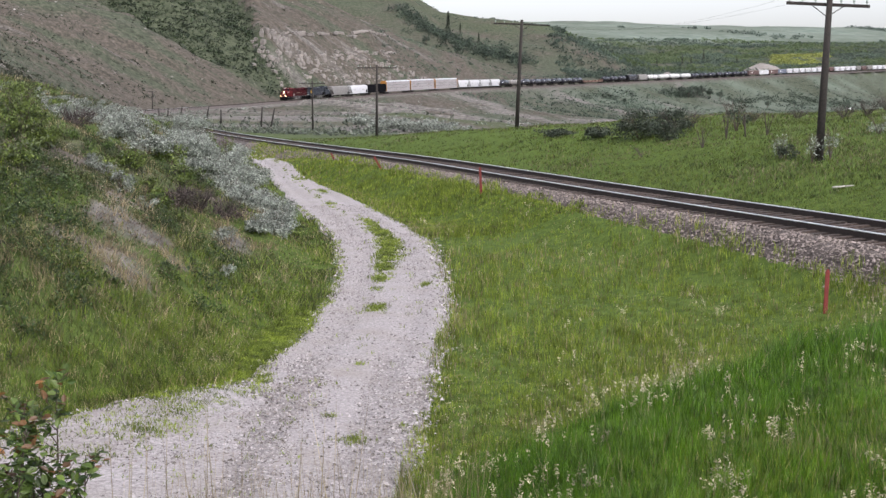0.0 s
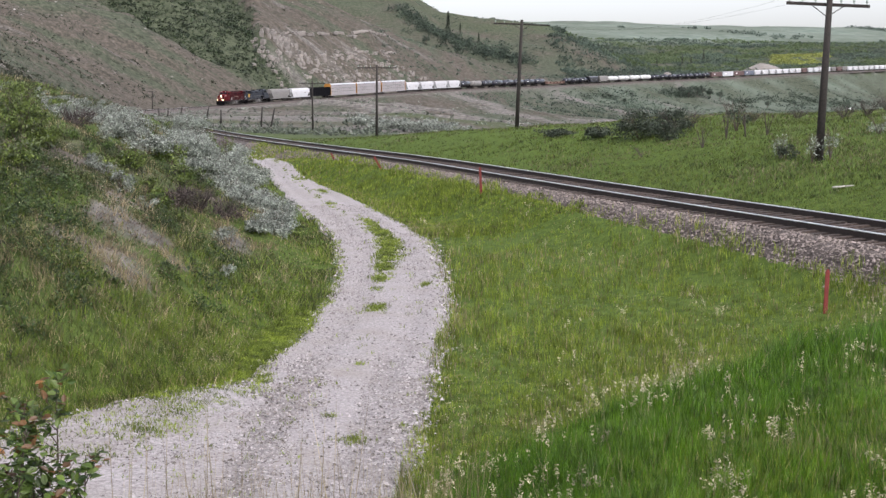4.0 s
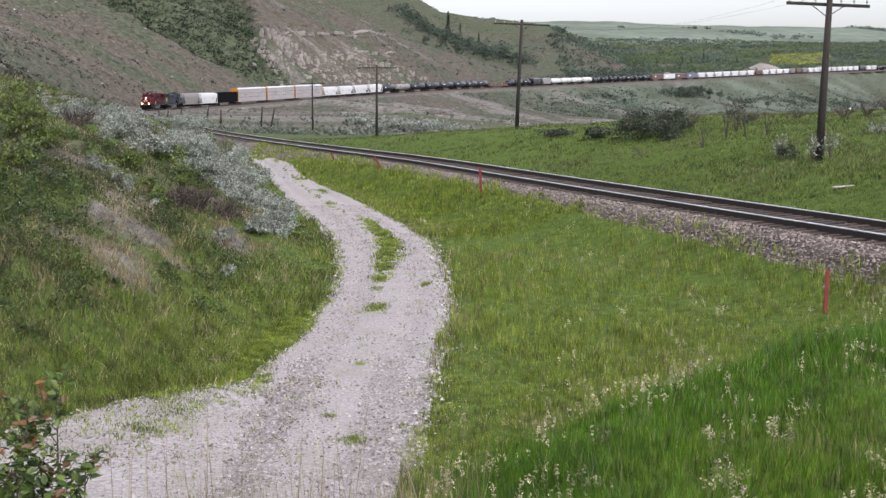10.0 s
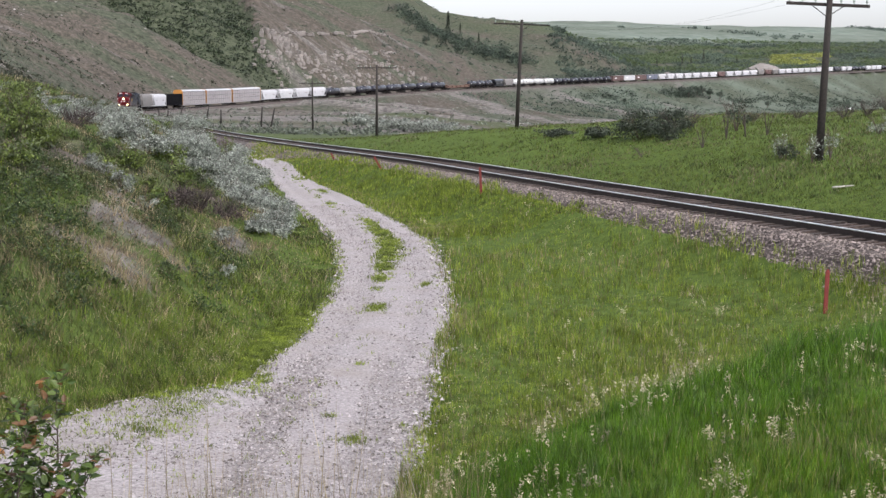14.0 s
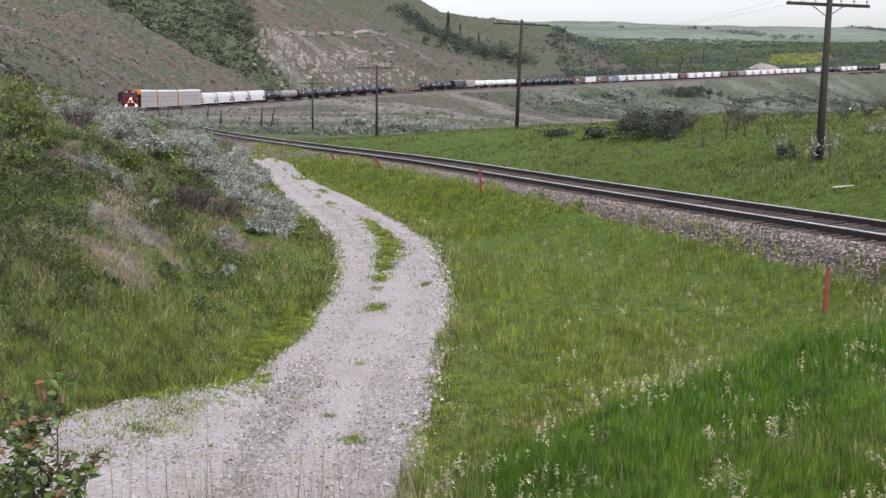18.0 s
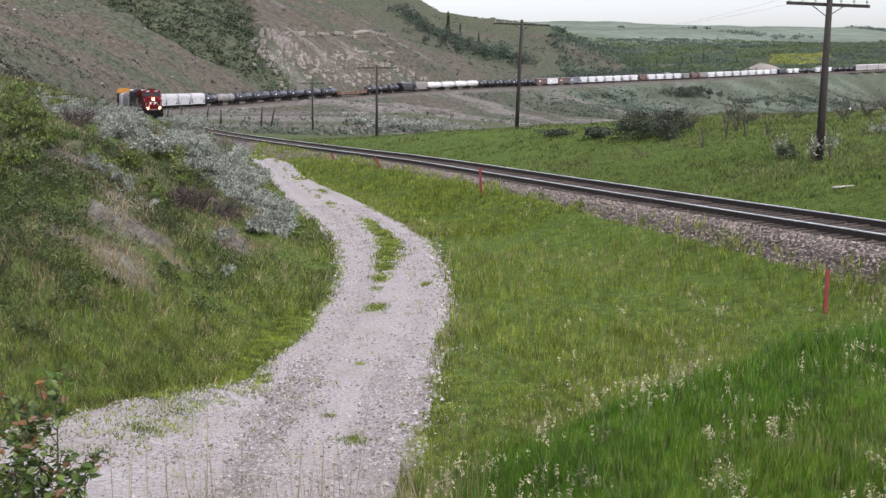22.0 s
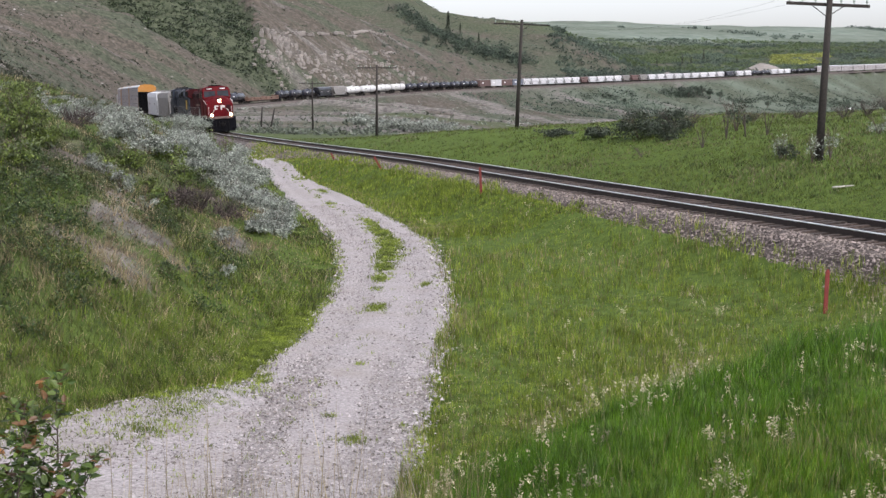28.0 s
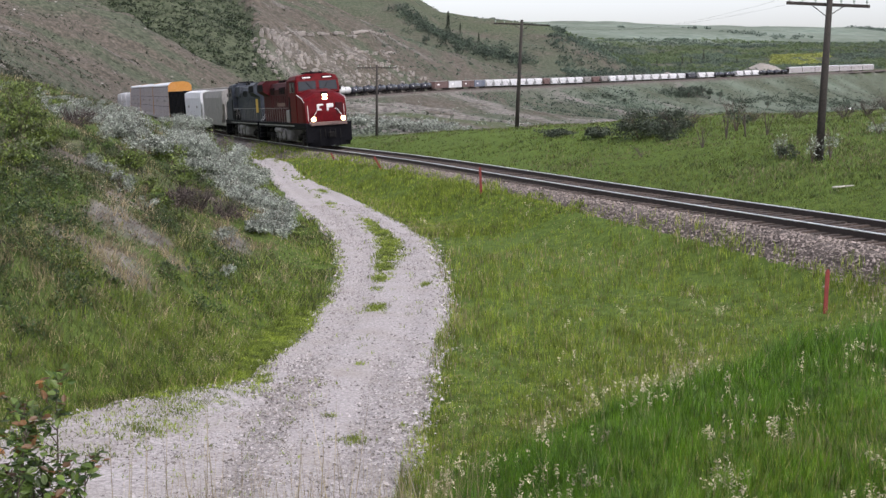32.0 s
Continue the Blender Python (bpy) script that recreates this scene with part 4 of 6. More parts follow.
        k.box(-1.5, 1.5, sy * (abs(y) - 0.15) - 0.14, sy * (abs(y) - 0.15) + 0.14, 0.35, 1.6, 0.03)
        k.box(-1.0, 1.0, sy * (abs(y) - 0.7) - 0.3, sy * (abs(y) - 0.7) + 0.3, 0.5, 1.5, 0.03)
        part("pilot", k, LOCODARK, car, "black snow plough and pilot plate")
        for sx in (-1, 1):
            k = Kit()
            for i in range(4):
                k.box(sx * 1.33 - 0.22, sx * 1.33 + 0.22, sy * (abs(y) - 1.0) - 0.28, sy * (abs(y) - 1.0) + 0.28, 0.42 + i * 0.3, 0.46 + i * 0.3)
            part("steps", k, STEEL, car)
            k = Kit().rod((sx * 1.45, sy * (abs(y) - 0.12), 1.3), (sx * 0.62, sy * (abs(y) - 0.12), 2.5), 0.022, None, 6).rod((sx * 0.62, sy * (abs(y) - 0.12), 2.5), (sx * 0.5, sy * (abs(y) - 0.12), 2.5), 0.022, None, 6)
            part("end_handrail", k, EMBLEM, car, "white painted handrail")
        part("anticlimber", Kit().box(-1.2, 1.2, sy * (abs(y) + 0.02) - 0.12, sy * (abs(y) + 0.02) + 0.12, 1.45, 1.68, 0.03), BROWN if sy > 0 else LOCODARK, car, "dull red front step edge" if sy > 0 else "")
        for i in range(5):
            part("air_hose", Kit().rod((-0.7 + i * 0.33, sy * (abs(y) + 0.1), 1.2), (-0.68 + i * 0.33, sy * (abs(y) + 0.28), 0.6), 0.03, None, 6), STEEL, car)
    for sx in (-1, 1):
        k = Kit()
        n = 13
        for i in range(n + 1):
            y = -9.9 + (3.9 + 9.9) * i / n
            k.rod((sx * 1.46, y, 1.6), (sx * 1.46, y, 2.65), 0.011, None, 5)
        k.rod((sx * 1.46, -9.9, 2.65), (sx * 1.46, 3.9, 2.65), 0.018, None, 5)
        part("side_handrail", k, GREY, car)
    light = part("headlight", Kit().box(-0.21, 0.21, 9.42, 9.66, 2.93, 3.63, 0.04), LOCODARK, car)
    for sx in (-1, 1):
        part("lens", Kit().rod((0, 9.65, 3.28 + sx * 0.13), (0, 9.69, 3.28 + sx * 0.155), 0.165, None, 16), LAMP if lit else WINDOW, light)
        d = part("ditch_light", Kit().rod((sx * 0.98, 10.35, 1.86), (sx * 0.98, 10.55, 1.86), 0.2, None, 12), LOCODARK, car)
        part("lens", Kit().rod((sx * 0.98, 10.55, 1.86), (sx * 0.98, 10.58, 1.86), 0.155, None, 16), DITCH if lit else WINDOW, d)
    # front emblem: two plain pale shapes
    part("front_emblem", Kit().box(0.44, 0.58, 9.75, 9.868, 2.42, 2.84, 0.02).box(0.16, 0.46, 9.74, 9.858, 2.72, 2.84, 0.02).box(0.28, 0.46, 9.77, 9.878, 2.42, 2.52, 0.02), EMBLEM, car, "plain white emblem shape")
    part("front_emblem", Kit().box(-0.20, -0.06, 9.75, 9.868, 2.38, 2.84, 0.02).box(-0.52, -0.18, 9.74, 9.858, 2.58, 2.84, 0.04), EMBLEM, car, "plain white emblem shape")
    # nose: door seam, grab irons, pale trim along its shoulders, wipers
    part("nose_door", Kit().box(-1.12, -0.66, 9.60, 9.845, 1.72, 2.9, 0.02), body, car)
    for sx in (-1, 1):
        part("trim_stripe", Kit().rod((sx * 1.45, 7.4, 3.50), (sx * 1.44, 9.15, 3.24), 0.03, None, 6).rod((sx * 1.44, 9.15, 3.24), (sx * 1.38, 9.62, 2.98), 0.03, None, 6), EMBLEM, car, "pale trim line along the nose")
        part("grab_iron", Kit().rod((sx * 1.2, 9.88, 1.75), (sx * 1.2, 9.80, 2.75), 0.018, None, 6), EMBLEM, car)
        part("wiper", Kit().rod((sx * 0.35, 7.58, 3.80), (sx * 0.75, 7.44, 4.30), 0.014, None, 5), LOCODARK, cabin)
        part("sunshade", Kit().box(sx * 1.5 - 0.02, sx * 1.5 + 0.16, 4.9, 7.0, 4.42, 4.46), main, cabin)
    part("antenna", Kit().rod((-0.7, 5.6, 4.85), (-0.7, 5.6, 5.12), 0.03).box(-0.95, -0.45, 5.2, 5.9, 4.82, 4.92, 0.03), STEEL, cabin)
    truck(car, 7.1, 2.05, 0.53, 3), truck(car, -7.1, 2.05, 0.53, 3)
    couplers(car, L + 0.25)
    return car


TRAIN = []      # (car, length, turned round)
protos = {}


def add(kind, length, turned=False):
    """Appends a car to the train: the first of its kind is built, the others are copied."""
    if kind not in protos:
        protos[kind] = MAKERS[kind](length)
        car = protos[kind]
    else:
        car = copy_thing(protos[kind], Matrix())
    TRAIN.append((car, length, turned))


MAKERS = {
    "lead": lambda n: locomotive("red lead locomotive with headlight and ditch lights burning", RED, HOODRED, LOCODARK, PAINTWHITE, True),
    "second": lambda n: locomotive("grey and dark blue trailing locomotive running cab last", LOCOGREY, LOCOGREY, LOCODARK, YELLOW, False),
    "grey_hopper": lambda n: hopper("long beige-grey covered grain hopper car", n, GREY),
    "white_hopper": lambda n: hopper("long white covered grain hopper car", n, WHITE),
    "gondola": lambda n: gondola("tall black open gondola car", n, LOCODARK, 4.5),
    "rack": lambda n: autorack("tall silver autorack car with orange ends", n),
    "plain_rack": lambda n: autorack("tall dull silver autorack car at the tail", 27.4, GREY),
    "black_tank": lambda n: tank_car("black tank car with platform on top", n, BLACK),
    "short_tank": lambda n: tank_car("short black tank car with platform on top", n, BLACK),
    "grain_hopper": lambda n: hopper("white covered grain hopper car with three chutes", n, WHITE),
    "pale_hopper": lambda n: hopper("pale grey covered hopper car", n, GREY),
    "grey_tank": lambda n: tank_car("pale grey tank car with platform on top", n, GREY),
    "white_tank": lambda n: tank_car("white tank car with platform on top", n, TANKWHITE, 1.5),
    "flat": lambda n: flatcar("low rust-brown bulkhead flat car with load", n),
    "dark_hopper": lambda n: hopper("black covered hopper car", n, BLACK),
    "brown_box": lambda n: boxcar("reddish-brown box car with grey roof", n, BROWN),
    "white_box": lambda n: boxcar("white box car with grey roof", n, WHITE),
    "blue_box": lambda n: boxcar("faded blue box car with grey roof", n, BLUE),
    "short_hopper": lambda n: hopper("short pale covered cement hopper car", n, WHITE, 4.5, 2, True),
    "brown_hopper": lambda n: hopper("short reddish-brown covered hopper car", n, BROWN, 4.5, 2, True),
    "grey_short": lambda n: hopper("short grey covered hopper car", n, GREY, 4.5, 2, True),
}
CONSIST = ("lead 22.6,second 21.7,grey_hopper 19.2,white_hopper 19.4,gondola 19.7,rack 26.9*3,grain_hopper 15.8*4,"
           "black_tank 16.4,grey_tank 16.4,black_tank 16.4*6,flat 29,short_tank 12.4*3,dark_hopper 15.2,pale_hopper 15,white_tank 16.4*4,"
           "short_tank 12.6*7,brown_box 17,white_box 17,brown_box 17,blue_box 16.4,short_hopper 12.8*7,brown_hopper 12.8,short_hopper 12.8*4,grey_short 12.8,"
           "brown_hopper 12.8,grey_short 12.8,short_hopper 12.8*9,dark_hopper 18,short_hopper 12.8*2,black_tank 16.4*2,short_hopper 12.8*3,short_tank 13.7*4,plain_rack 27.4*7")
for item in CONSIST.split(","):
    kind, size = item.split(" ")
    size, _, times = size.partition("*")
    for _ in range(int(times or 1)):
        add(kind, float(size), kind == "second")

SPEED = 14.76


def car_pose(mid, length, turned):
    """Pose of a car whose middle is mid metres beyond the nose's last place."""
    a, da, _, ua = frame_at(mid - 0.32 * length)
    b, db, _, ub = frame_at(mid + 0.32 * length)
    fwd = (a - b).normalized()
    up = (ua + ub).normalized()
    side = fwd.cross(up).normalized()
    up = side.cross(fwd)
    m = Matrix((side, fwd, up)).transposed().to_4x4()
    m.translation = (a + b) / 2
    return m @ pose(0, 0, 0, 0, 0, 180) if turned else m


def motions():
    back = 0.0
    for car, length, turned in TRAIN:
        mid = back + length / 2
        back += length
        walk(car, [(float(t), car_pose(mid + SPEED * (32.0 - t), length, turned)) for t in range(33)])
    # the engines' wheels roll on the rails
    for car, length, turned in TRAIN[:1]:
        for axle in [o for t in car.children for o in t.children if o.name.startswith("wheelset")]:
            hub = axle.matrix_basis.translation.copy()
            turn = -math.degrees(SPEED / hub.z)
            walk(axle, [(k / 30, pose(hub.x, hub.y, hub.z, turn * k / 30)) for k in range(961)])


# ---- vegetation ----
RNG = np.random.RandomState(11)
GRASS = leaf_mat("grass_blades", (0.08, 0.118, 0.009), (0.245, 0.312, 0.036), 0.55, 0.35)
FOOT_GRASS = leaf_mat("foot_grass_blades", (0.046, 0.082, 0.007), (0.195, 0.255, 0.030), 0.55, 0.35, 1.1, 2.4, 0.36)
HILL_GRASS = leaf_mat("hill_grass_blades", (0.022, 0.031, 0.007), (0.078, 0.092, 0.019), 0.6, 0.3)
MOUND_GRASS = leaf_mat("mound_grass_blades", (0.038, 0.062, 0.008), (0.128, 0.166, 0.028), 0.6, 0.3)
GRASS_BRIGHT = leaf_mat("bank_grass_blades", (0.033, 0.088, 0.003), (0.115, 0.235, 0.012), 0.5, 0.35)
LITTER = leaf_mat("straw_litter_blades", (0.092, 0.066, 0.048), (0.26, 0.20, 0.15), 0.8, 0.15)
STRAW = leaf_mat("dry_grass_blades", (0.17, 0.13, 0.065), (0.40, 0.33, 0.20), 0.7, 0.25)
PLUME = leaf_mat("seed_plumes", (0.38, 0.33, 0.21), (0.60, 0.54, 0.39), 0.8, 0.3)
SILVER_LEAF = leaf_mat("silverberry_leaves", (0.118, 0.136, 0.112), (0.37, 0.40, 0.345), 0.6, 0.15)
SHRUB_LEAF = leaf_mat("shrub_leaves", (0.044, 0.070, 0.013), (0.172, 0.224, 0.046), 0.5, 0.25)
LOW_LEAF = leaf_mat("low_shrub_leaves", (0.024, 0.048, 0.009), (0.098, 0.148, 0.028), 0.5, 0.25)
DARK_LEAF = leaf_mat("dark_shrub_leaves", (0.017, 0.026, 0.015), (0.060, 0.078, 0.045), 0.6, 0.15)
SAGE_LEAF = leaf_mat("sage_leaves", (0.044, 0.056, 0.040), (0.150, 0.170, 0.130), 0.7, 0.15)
# distant leaves: aerial haze stands in the pale bluish green
HAZED_LEAF = leaf_mat("hazed_wood_leaves", (0.062, 0.088, 0.070), (0.142, 0.180, 0.134), 0.6, 0.65, 0.008, 0.022, 0.62)
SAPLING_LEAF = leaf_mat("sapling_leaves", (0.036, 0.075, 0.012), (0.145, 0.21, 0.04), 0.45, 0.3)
RED_LEAF = leaf_mat("reddish_leaves", (0.08, 0.040, 0.016), (0.24, 0.115, 0.035), 0.5, 0.25)
BARK = surf("bark", (0.05, 0.035, 0.028), (0.12, 0.09, 0.075), 14, 0.9, 0, 0.5, 0.01)
TWIG = surf("dead_twigs", (0.03, 0.023, 0.021), (0.085, 0.065, 0.058), 14, 0.9, 0, 0.4, 0.01)


def scatter(n, y0, y1, u0=-0.335, u1=0.335, power=1.0):
    """Random places in a wedge before the camera's stand, denser near by."""
    t = RNG.rand(n)
    y = (y0 ** -power + t * (y1 ** -power - y0 ** -power)) ** (-1 / power)
    return y * RNG.uniform(u0, u1, n), y


def blades(name, label, x, y, z, h, w, mat, lean=0.35):
    """One stuff object of grass blades: a bent strip each."""
    n = len(x)
    a, b = RNG.rand(n) * 2 * math.pi, RNG.rand(n) * 2 * math.pi
    dx, dy = np.cos(a) * w / 2, np.sin(a) * w / 2
    k = h * lean * (0.3 + RNG.rand(n))
    lx, ly = np.cos(b) * k, np.sin(b) * k
    V = np.empty((n, 5, 3))
    V[:, 0] = np.stack([x - dx, y - dy, z - 0.03], 1)
    V[:, 1] = np.stack([x + dx, y + dy, z - 0.03], 1)
    V[:, 2] = np.stack([x - dx * 0.8 + lx * 0.35, y - dy * 0.8 + ly * 0.35, z + h * 0.55], 1)
    V[:, 3] = np.stack([x + dx * 0.8 + lx * 0.35, y + dy * 0.8 + ly * 0.35, z + h * 0.55], 1)
    V[:, 4] = np.stack([x + lx, y + ly, z + h], 1)
    T = np.arange(n)[:, None] * 5 + np.array([0, 1, 3, 0, 3, 2, 2, 3, 4])[None]
    me = fast_mesh(name, V.reshape(-1, 3), T.ravel(), 3, mat)
    return tagged(new(name, me), label, "grass", kind="stuff")


def tufted(x, y, each, spread):
    """Turns places into tufts of places."""
    n = len(x)
    xx = np.repeat(x, each) + RNG.normal(0, 1, n * each) * np.repeat(spread, each)
    yy = np.repeat(y, each) + RNG.normal(0, 1, n * each) * np.repeat(spread, each)
    return xx, yy


def rooted(x, y):
    """Height where grass stands: on the ground or on the ballast's shoulder."""
    q, s, zt = nearest(x, y)
    shoulder = zt + np.interp(np.abs(q), [1.45, 1.9, 2.6, 3.4], [-0.2, -0.32, -0.8, -1.15])
    z = land(x, y)
    return np.where((np.abs(q) < 3.3) & (y < 125), np.maximum(z, shoulder), z)


def grassland():
    # field between gravel track and railway, and the verge
    x, y = (np.concatenate(p) for p in zip(scatter(36000, 10.5, 118, power=0.9), scatter(15000, 46, 112, -0.15, 0.10, 0.2)))
    q, sl, zt = nearest(x, y)
    edge = np.interp(sl, [-75, -55, -35, -15, 8], [2.35, 2.25, 2.15, 1.85, 1.45])
    keep = (q > edge - 0.18 + 0.30 * vnoise(x, y, 2.0, 81)) & (x > road_x(y) - 3 * sst(92, 104, y)) & (off_road(x, y) > -0.16 + 0.20 * vnoise(x, y, 0.9, 80) - 2.5 * sst(92, 104, y))
    x, y = tufted(x[keep], y[keep], 8, 0.02 + 0.0016 * y[keep])
    ok = off_road(x, y) > -0.28 - 2.5 * sst(92, 104, y)
    x, y = x[ok], y[ok]
    z = rooted(x, y)
    m = ((x - 0.4) * 10 - (y - 16) * 7.6) / 12.56
    mm = m + 0.6 * vnoise(x, y, 1.4, 82)
    bank = RNG.rand(len(x)) < sst(-0.9, 0.7, mm) * (1 - 0.4 * sst(2.0, 3.6, mm)) * (x > -0.3) * (1 - sst(27, 31, y))
    rise = 1 + 0.7 * vnoise(x, y, 3.1, 83) + 0.35 * vnoise(x, y, 0.8, 87)
    tall = (0.10 + 0.15 * RNG.rand(len(x))) * np.maximum(rise, 0.3) * np.where(bank, 1.45, 1.0)
    tall *= np.repeat(0.55 + 0.9 * RNG.rand(len(x) // 8 + 1), 8)[:len(x)] * (1 - 0.35 * sst(36, 60, y))
    wide = np.maximum(0.006, y * 0.00040)
    dry = RNG.rand(len(x)) < (1 - 0.65 * sst(38, 60, y)) * 0.09 + (1 - 0.65 * sst(38, 60, y)) * 0.32 * sst(0.1, 0.8, vnoise(x, y, 2.4, 84)) * sst(0.0, 0.6, vnoise(x, y, 0.7, 85) + 0.3) + 0.10 * (1 - sst(0.2, 1.0, off_road(x, y)))
    for nm, lb, sel, mt in (("field_grass", "green meadow grass beside the railway", ~dry & ~bank, GRASS), ("bank_grass", "lush bright green grass on the near bank", ~dry & bank, GRASS_BRIGHT), ("dry_field_grass", "straw-coloured dead grass among the green", dry & ~(bank & (RNG.rand(len(x)) < 0.7)), STRAW)):
        blades(nm, lb, x[sel], y[sel], z[sel], tall[sel], wide[sel], mt, 0.45)
    # near hill: patches of green, of straw and of bare soil
    x, y = scatter(34000, 15, 112, -0.40, 0.0, 0.9)
    keep = (x < road_x(y)) & (off_road(x, y) > 0.05 + 0.2 * vnoise(x, y, 1.1, 86) + 0.6 * np.exp(-((y - 26) / 3.2) ** 4)) & (nearest(x, y)[0] > 1.6)
    x, y = x[keep], y[keep]
    hill = np.clip(near_hill(x, y) / 2.0, 0, 1)
    thin = np.clip(near_hill(x, y), 0, 1) * 0.86 * scars(x, y) + 0.4 * hill * sst(-0.1, 0.5, vnoise(x, y, 1.5, 64))
    keep = RNG.rand(len(x)) > thin
    x, y = tufted(x[keep], y[keep], 8, 0.03 + 0.0016 * y[keep])
    ok = (x < road_x(y)) & (off_road(x, y) > -0.08)
    x, y = x[ok], y[ok]
    z = rooted(x, y)
    hill = np.clip(near_hill(x, y) / 2.2, 0, 1)
    dry = RNG.rand(len(x)) < 0.08 + 0.16 * (1 - sst(22, 26, y)) + 0.22 * np.exp(-((y - 42) / 9) ** 2) * (1 - hill) + 0.04 * hill + (0.12 + 0.3 * hill) * sst(0.0, 0.8, vnoise(x, y, 3.0, 88) + 0.6 * vnoise(x, y, 0.9, 96))
    dry &= RNG.rand(len(x)) < 0.3 + 0.7 * np.maximum(np.maximum(sst(-8.0, -6.6, x), sst(33, 40, y)), 1 - sst(24, 27, y))
    tall = (0.07 + 0.13 * RNG.rand(len(x))) * np.maximum(1 + 0.8 * vnoise(x, y, 2.6, 89) + 0.5 * vnoise(x, y, 0.8, 90), 0.3)
    wide = np.maximum(0.007, y * 0.00042)
    fresh = ~dry & (RNG.rand(len(x)) < 0.80 - 0.75 * hill + 0.6 * vnoise(x, y, 3.0, 98) + 0.6 * (1 - sst(24, 29, y)) * (1 - sst(0.3, 0.8, hill)))
    dull = ~dry & ~fresh
    blades("foot_grass", "fresh green grass along the hill's foot", x[fresh], y[fresh], z[fresh], tall[fresh], wide[fresh], FOOT_GRASS, 0.8)
    blades("hillside_grass", "dull green grass on the near hillside", x[dull], y[dull], z[dull], tall[dull], wide[dull], HILL_GRASS, 0.8)
    blades("dry_hillside_grass", "dry straw grass on the near hillside", x[dry], y[dry], z[dry], tall[dry] * 0.7, wide[dry], STRAW, 1.1)
    # small pale flecks of old seed heads
    x, y = scatter(8000, 18, 75, -0.36, -0.02, 0.9)
    keep = (off_road(x, y) > 0.4) & (x < road_x(y)) & (vnoise(x, y, 2.0, 99) > -0.15)
    x, y = x[keep], y[keep]
    P = np.stack([x, y, land(x, y) + 0.10 + 0.12 * RNG.rand(len(x))], 1)
    V, F = leaf_arrays(np.repeat(P, 3, 0) + RNG.normal(0, 0.035, (3 * len(P), 3)), np.full(3 * len(P), 0.0125))
    tagged(new("hill_seed_heads", fast_mesh("hill_seed_heads", V, F, 4, PLUME)), "small pale seed heads over the hillside grass", "grass", kind="stuff")
    # mound beyond the line
    x, y = scatter(19000, 33, 150, -0.15, 0.34, 0.8)
    q = nearest(x, y)[0]
    keep = q < -2.3 + 0.4 * vnoise(x, y, 2.0, 91)
    x, y = tufted(x[keep], y[keep], 8, 0.05 + 0.0018 * y[keep])
    z = rooted(x, y)
    dry = RNG.rand(len(x)) < 0.05 + 0.26 * sst(0.1, 0.8, vnoise(x, y, 7.0, 92) + 0.3 * vnoise(x, y, 1.5, 94)) + 0.12 * sst(76, 82, y) * sst(10, 15, x)
    tall = (0.07 + 0.08 * RNG.rand(len(x))) * np.maximum(1 + 0.7 * vnoise(x, y, 5.0, 93) + 0.4 * vnoise(x, y, 1.2, 97), 0.3)
    wide = np.maximum(0.012, y * 0.00045)
    blades("mound_grass", "green grass on the mound behind the railway", x[~dry], y[~dry], z[~dry], tall[~dry], wide[~dry], MOUND_GRASS, 0.9)
    blades("dry_mound_grass", "dry grass on the mound behind the railway", x[dry], y[dry], z[dry], tall[dry] * 0.8, wide[dry], LITTER, 0.9)
    # weeds in and along the gravel track
    cx = [(51.0, 0.35, 0.16, 2.6, 120), (47.5, 0.25, 0.26, 2.4, 330), (44.0, 0.15, 0.34, 2.0, 420), (41.0, 0.0, 0.30, 1.8, 330), (38.2, -0.2, 0.22, 1.4, 220), (35.6, -0.28, 0.17, 0.6, 90), (33.6, -0.3, 0.10, 0.4, 16), (30.5, -0.17, 0.20, 0.6, 80), (20.4, -2.0, 0.45, 0.6, 110), (19.2, -2.2, 0.5, 0.5, 110), (21.2, -2.6, 0.4, 0.4, 90), (22.6, -1.3, 0.12, 0.5, 60), (78, 0.2, 0.4, 1.5, 40), (61, 0.1, 0.3, 0.8, 26), (34.5, 0.9, 0.10, 0.3, 18), (24.0, 0.1, 0.06, 0.15, 9), (20.0, 0.05, 0.05, 0.1, 12), (18.6, 0.5, 0.2, 0.25, 26), (69, 0.6, 0.3, 1.0, 30)]
    X, Y = [], []
    for yc, off, sx, sy, n in cx:
        yy = yc + RNG.normal(0, 1, n) * sy * 0.6
        X.append(road_x(yy) + off + RNG.normal(0, 1, n) * sx * 0.6)
        Y.append(yy)
    yy = RNG.uniform(13, 60, 520)
    X.append(road_x(yy) + np.where(RNG.rand(520) < 0.5, -road_left(yy) + 0.25 * RNG.rand(520), road_half(yy) - 0.4 * RNG.rand(520) ** 2))
    Y.append(yy)
    yy = RNG.uniform(12, 40, 46)
    X.append(road_x(yy) + RNG.uniform(-0.9, 0.9, 46))
    Y.append(yy)
    yy = RNG.uniform(13, 23, 220)
    X.append(road_x(yy) - RNG.rand(220) ** 0.6 * road_left(yy))
    Y.append(yy)
    yy = RNG.uniform(44, 95, 90)
    X.append(road_x(yy) + RNG.normal(-0.05, 0.10, 90))
    Y.append(yy)
    yy = RNG.uniform(17.6, 22.0, 300)
    X.append(road_x(yy) - road_left(yy) * (0.45 + 0.55 * RNG.rand(300)))
    Y.append(yy)
    # a low verge between gravel and hill grass
    yy = 26 + RNG.normal(0, 2.0, 2600)
    X.append(road_x(yy) - road_left(yy) - 0.75 * RNG.rand(2600) ** 0.8 + 0.12)
    Y.append(yy)
    X, Y = tufted(np.concatenate(X), np.concatenate(Y), 6, np.full(sum(map(len, Y)), 0.05))
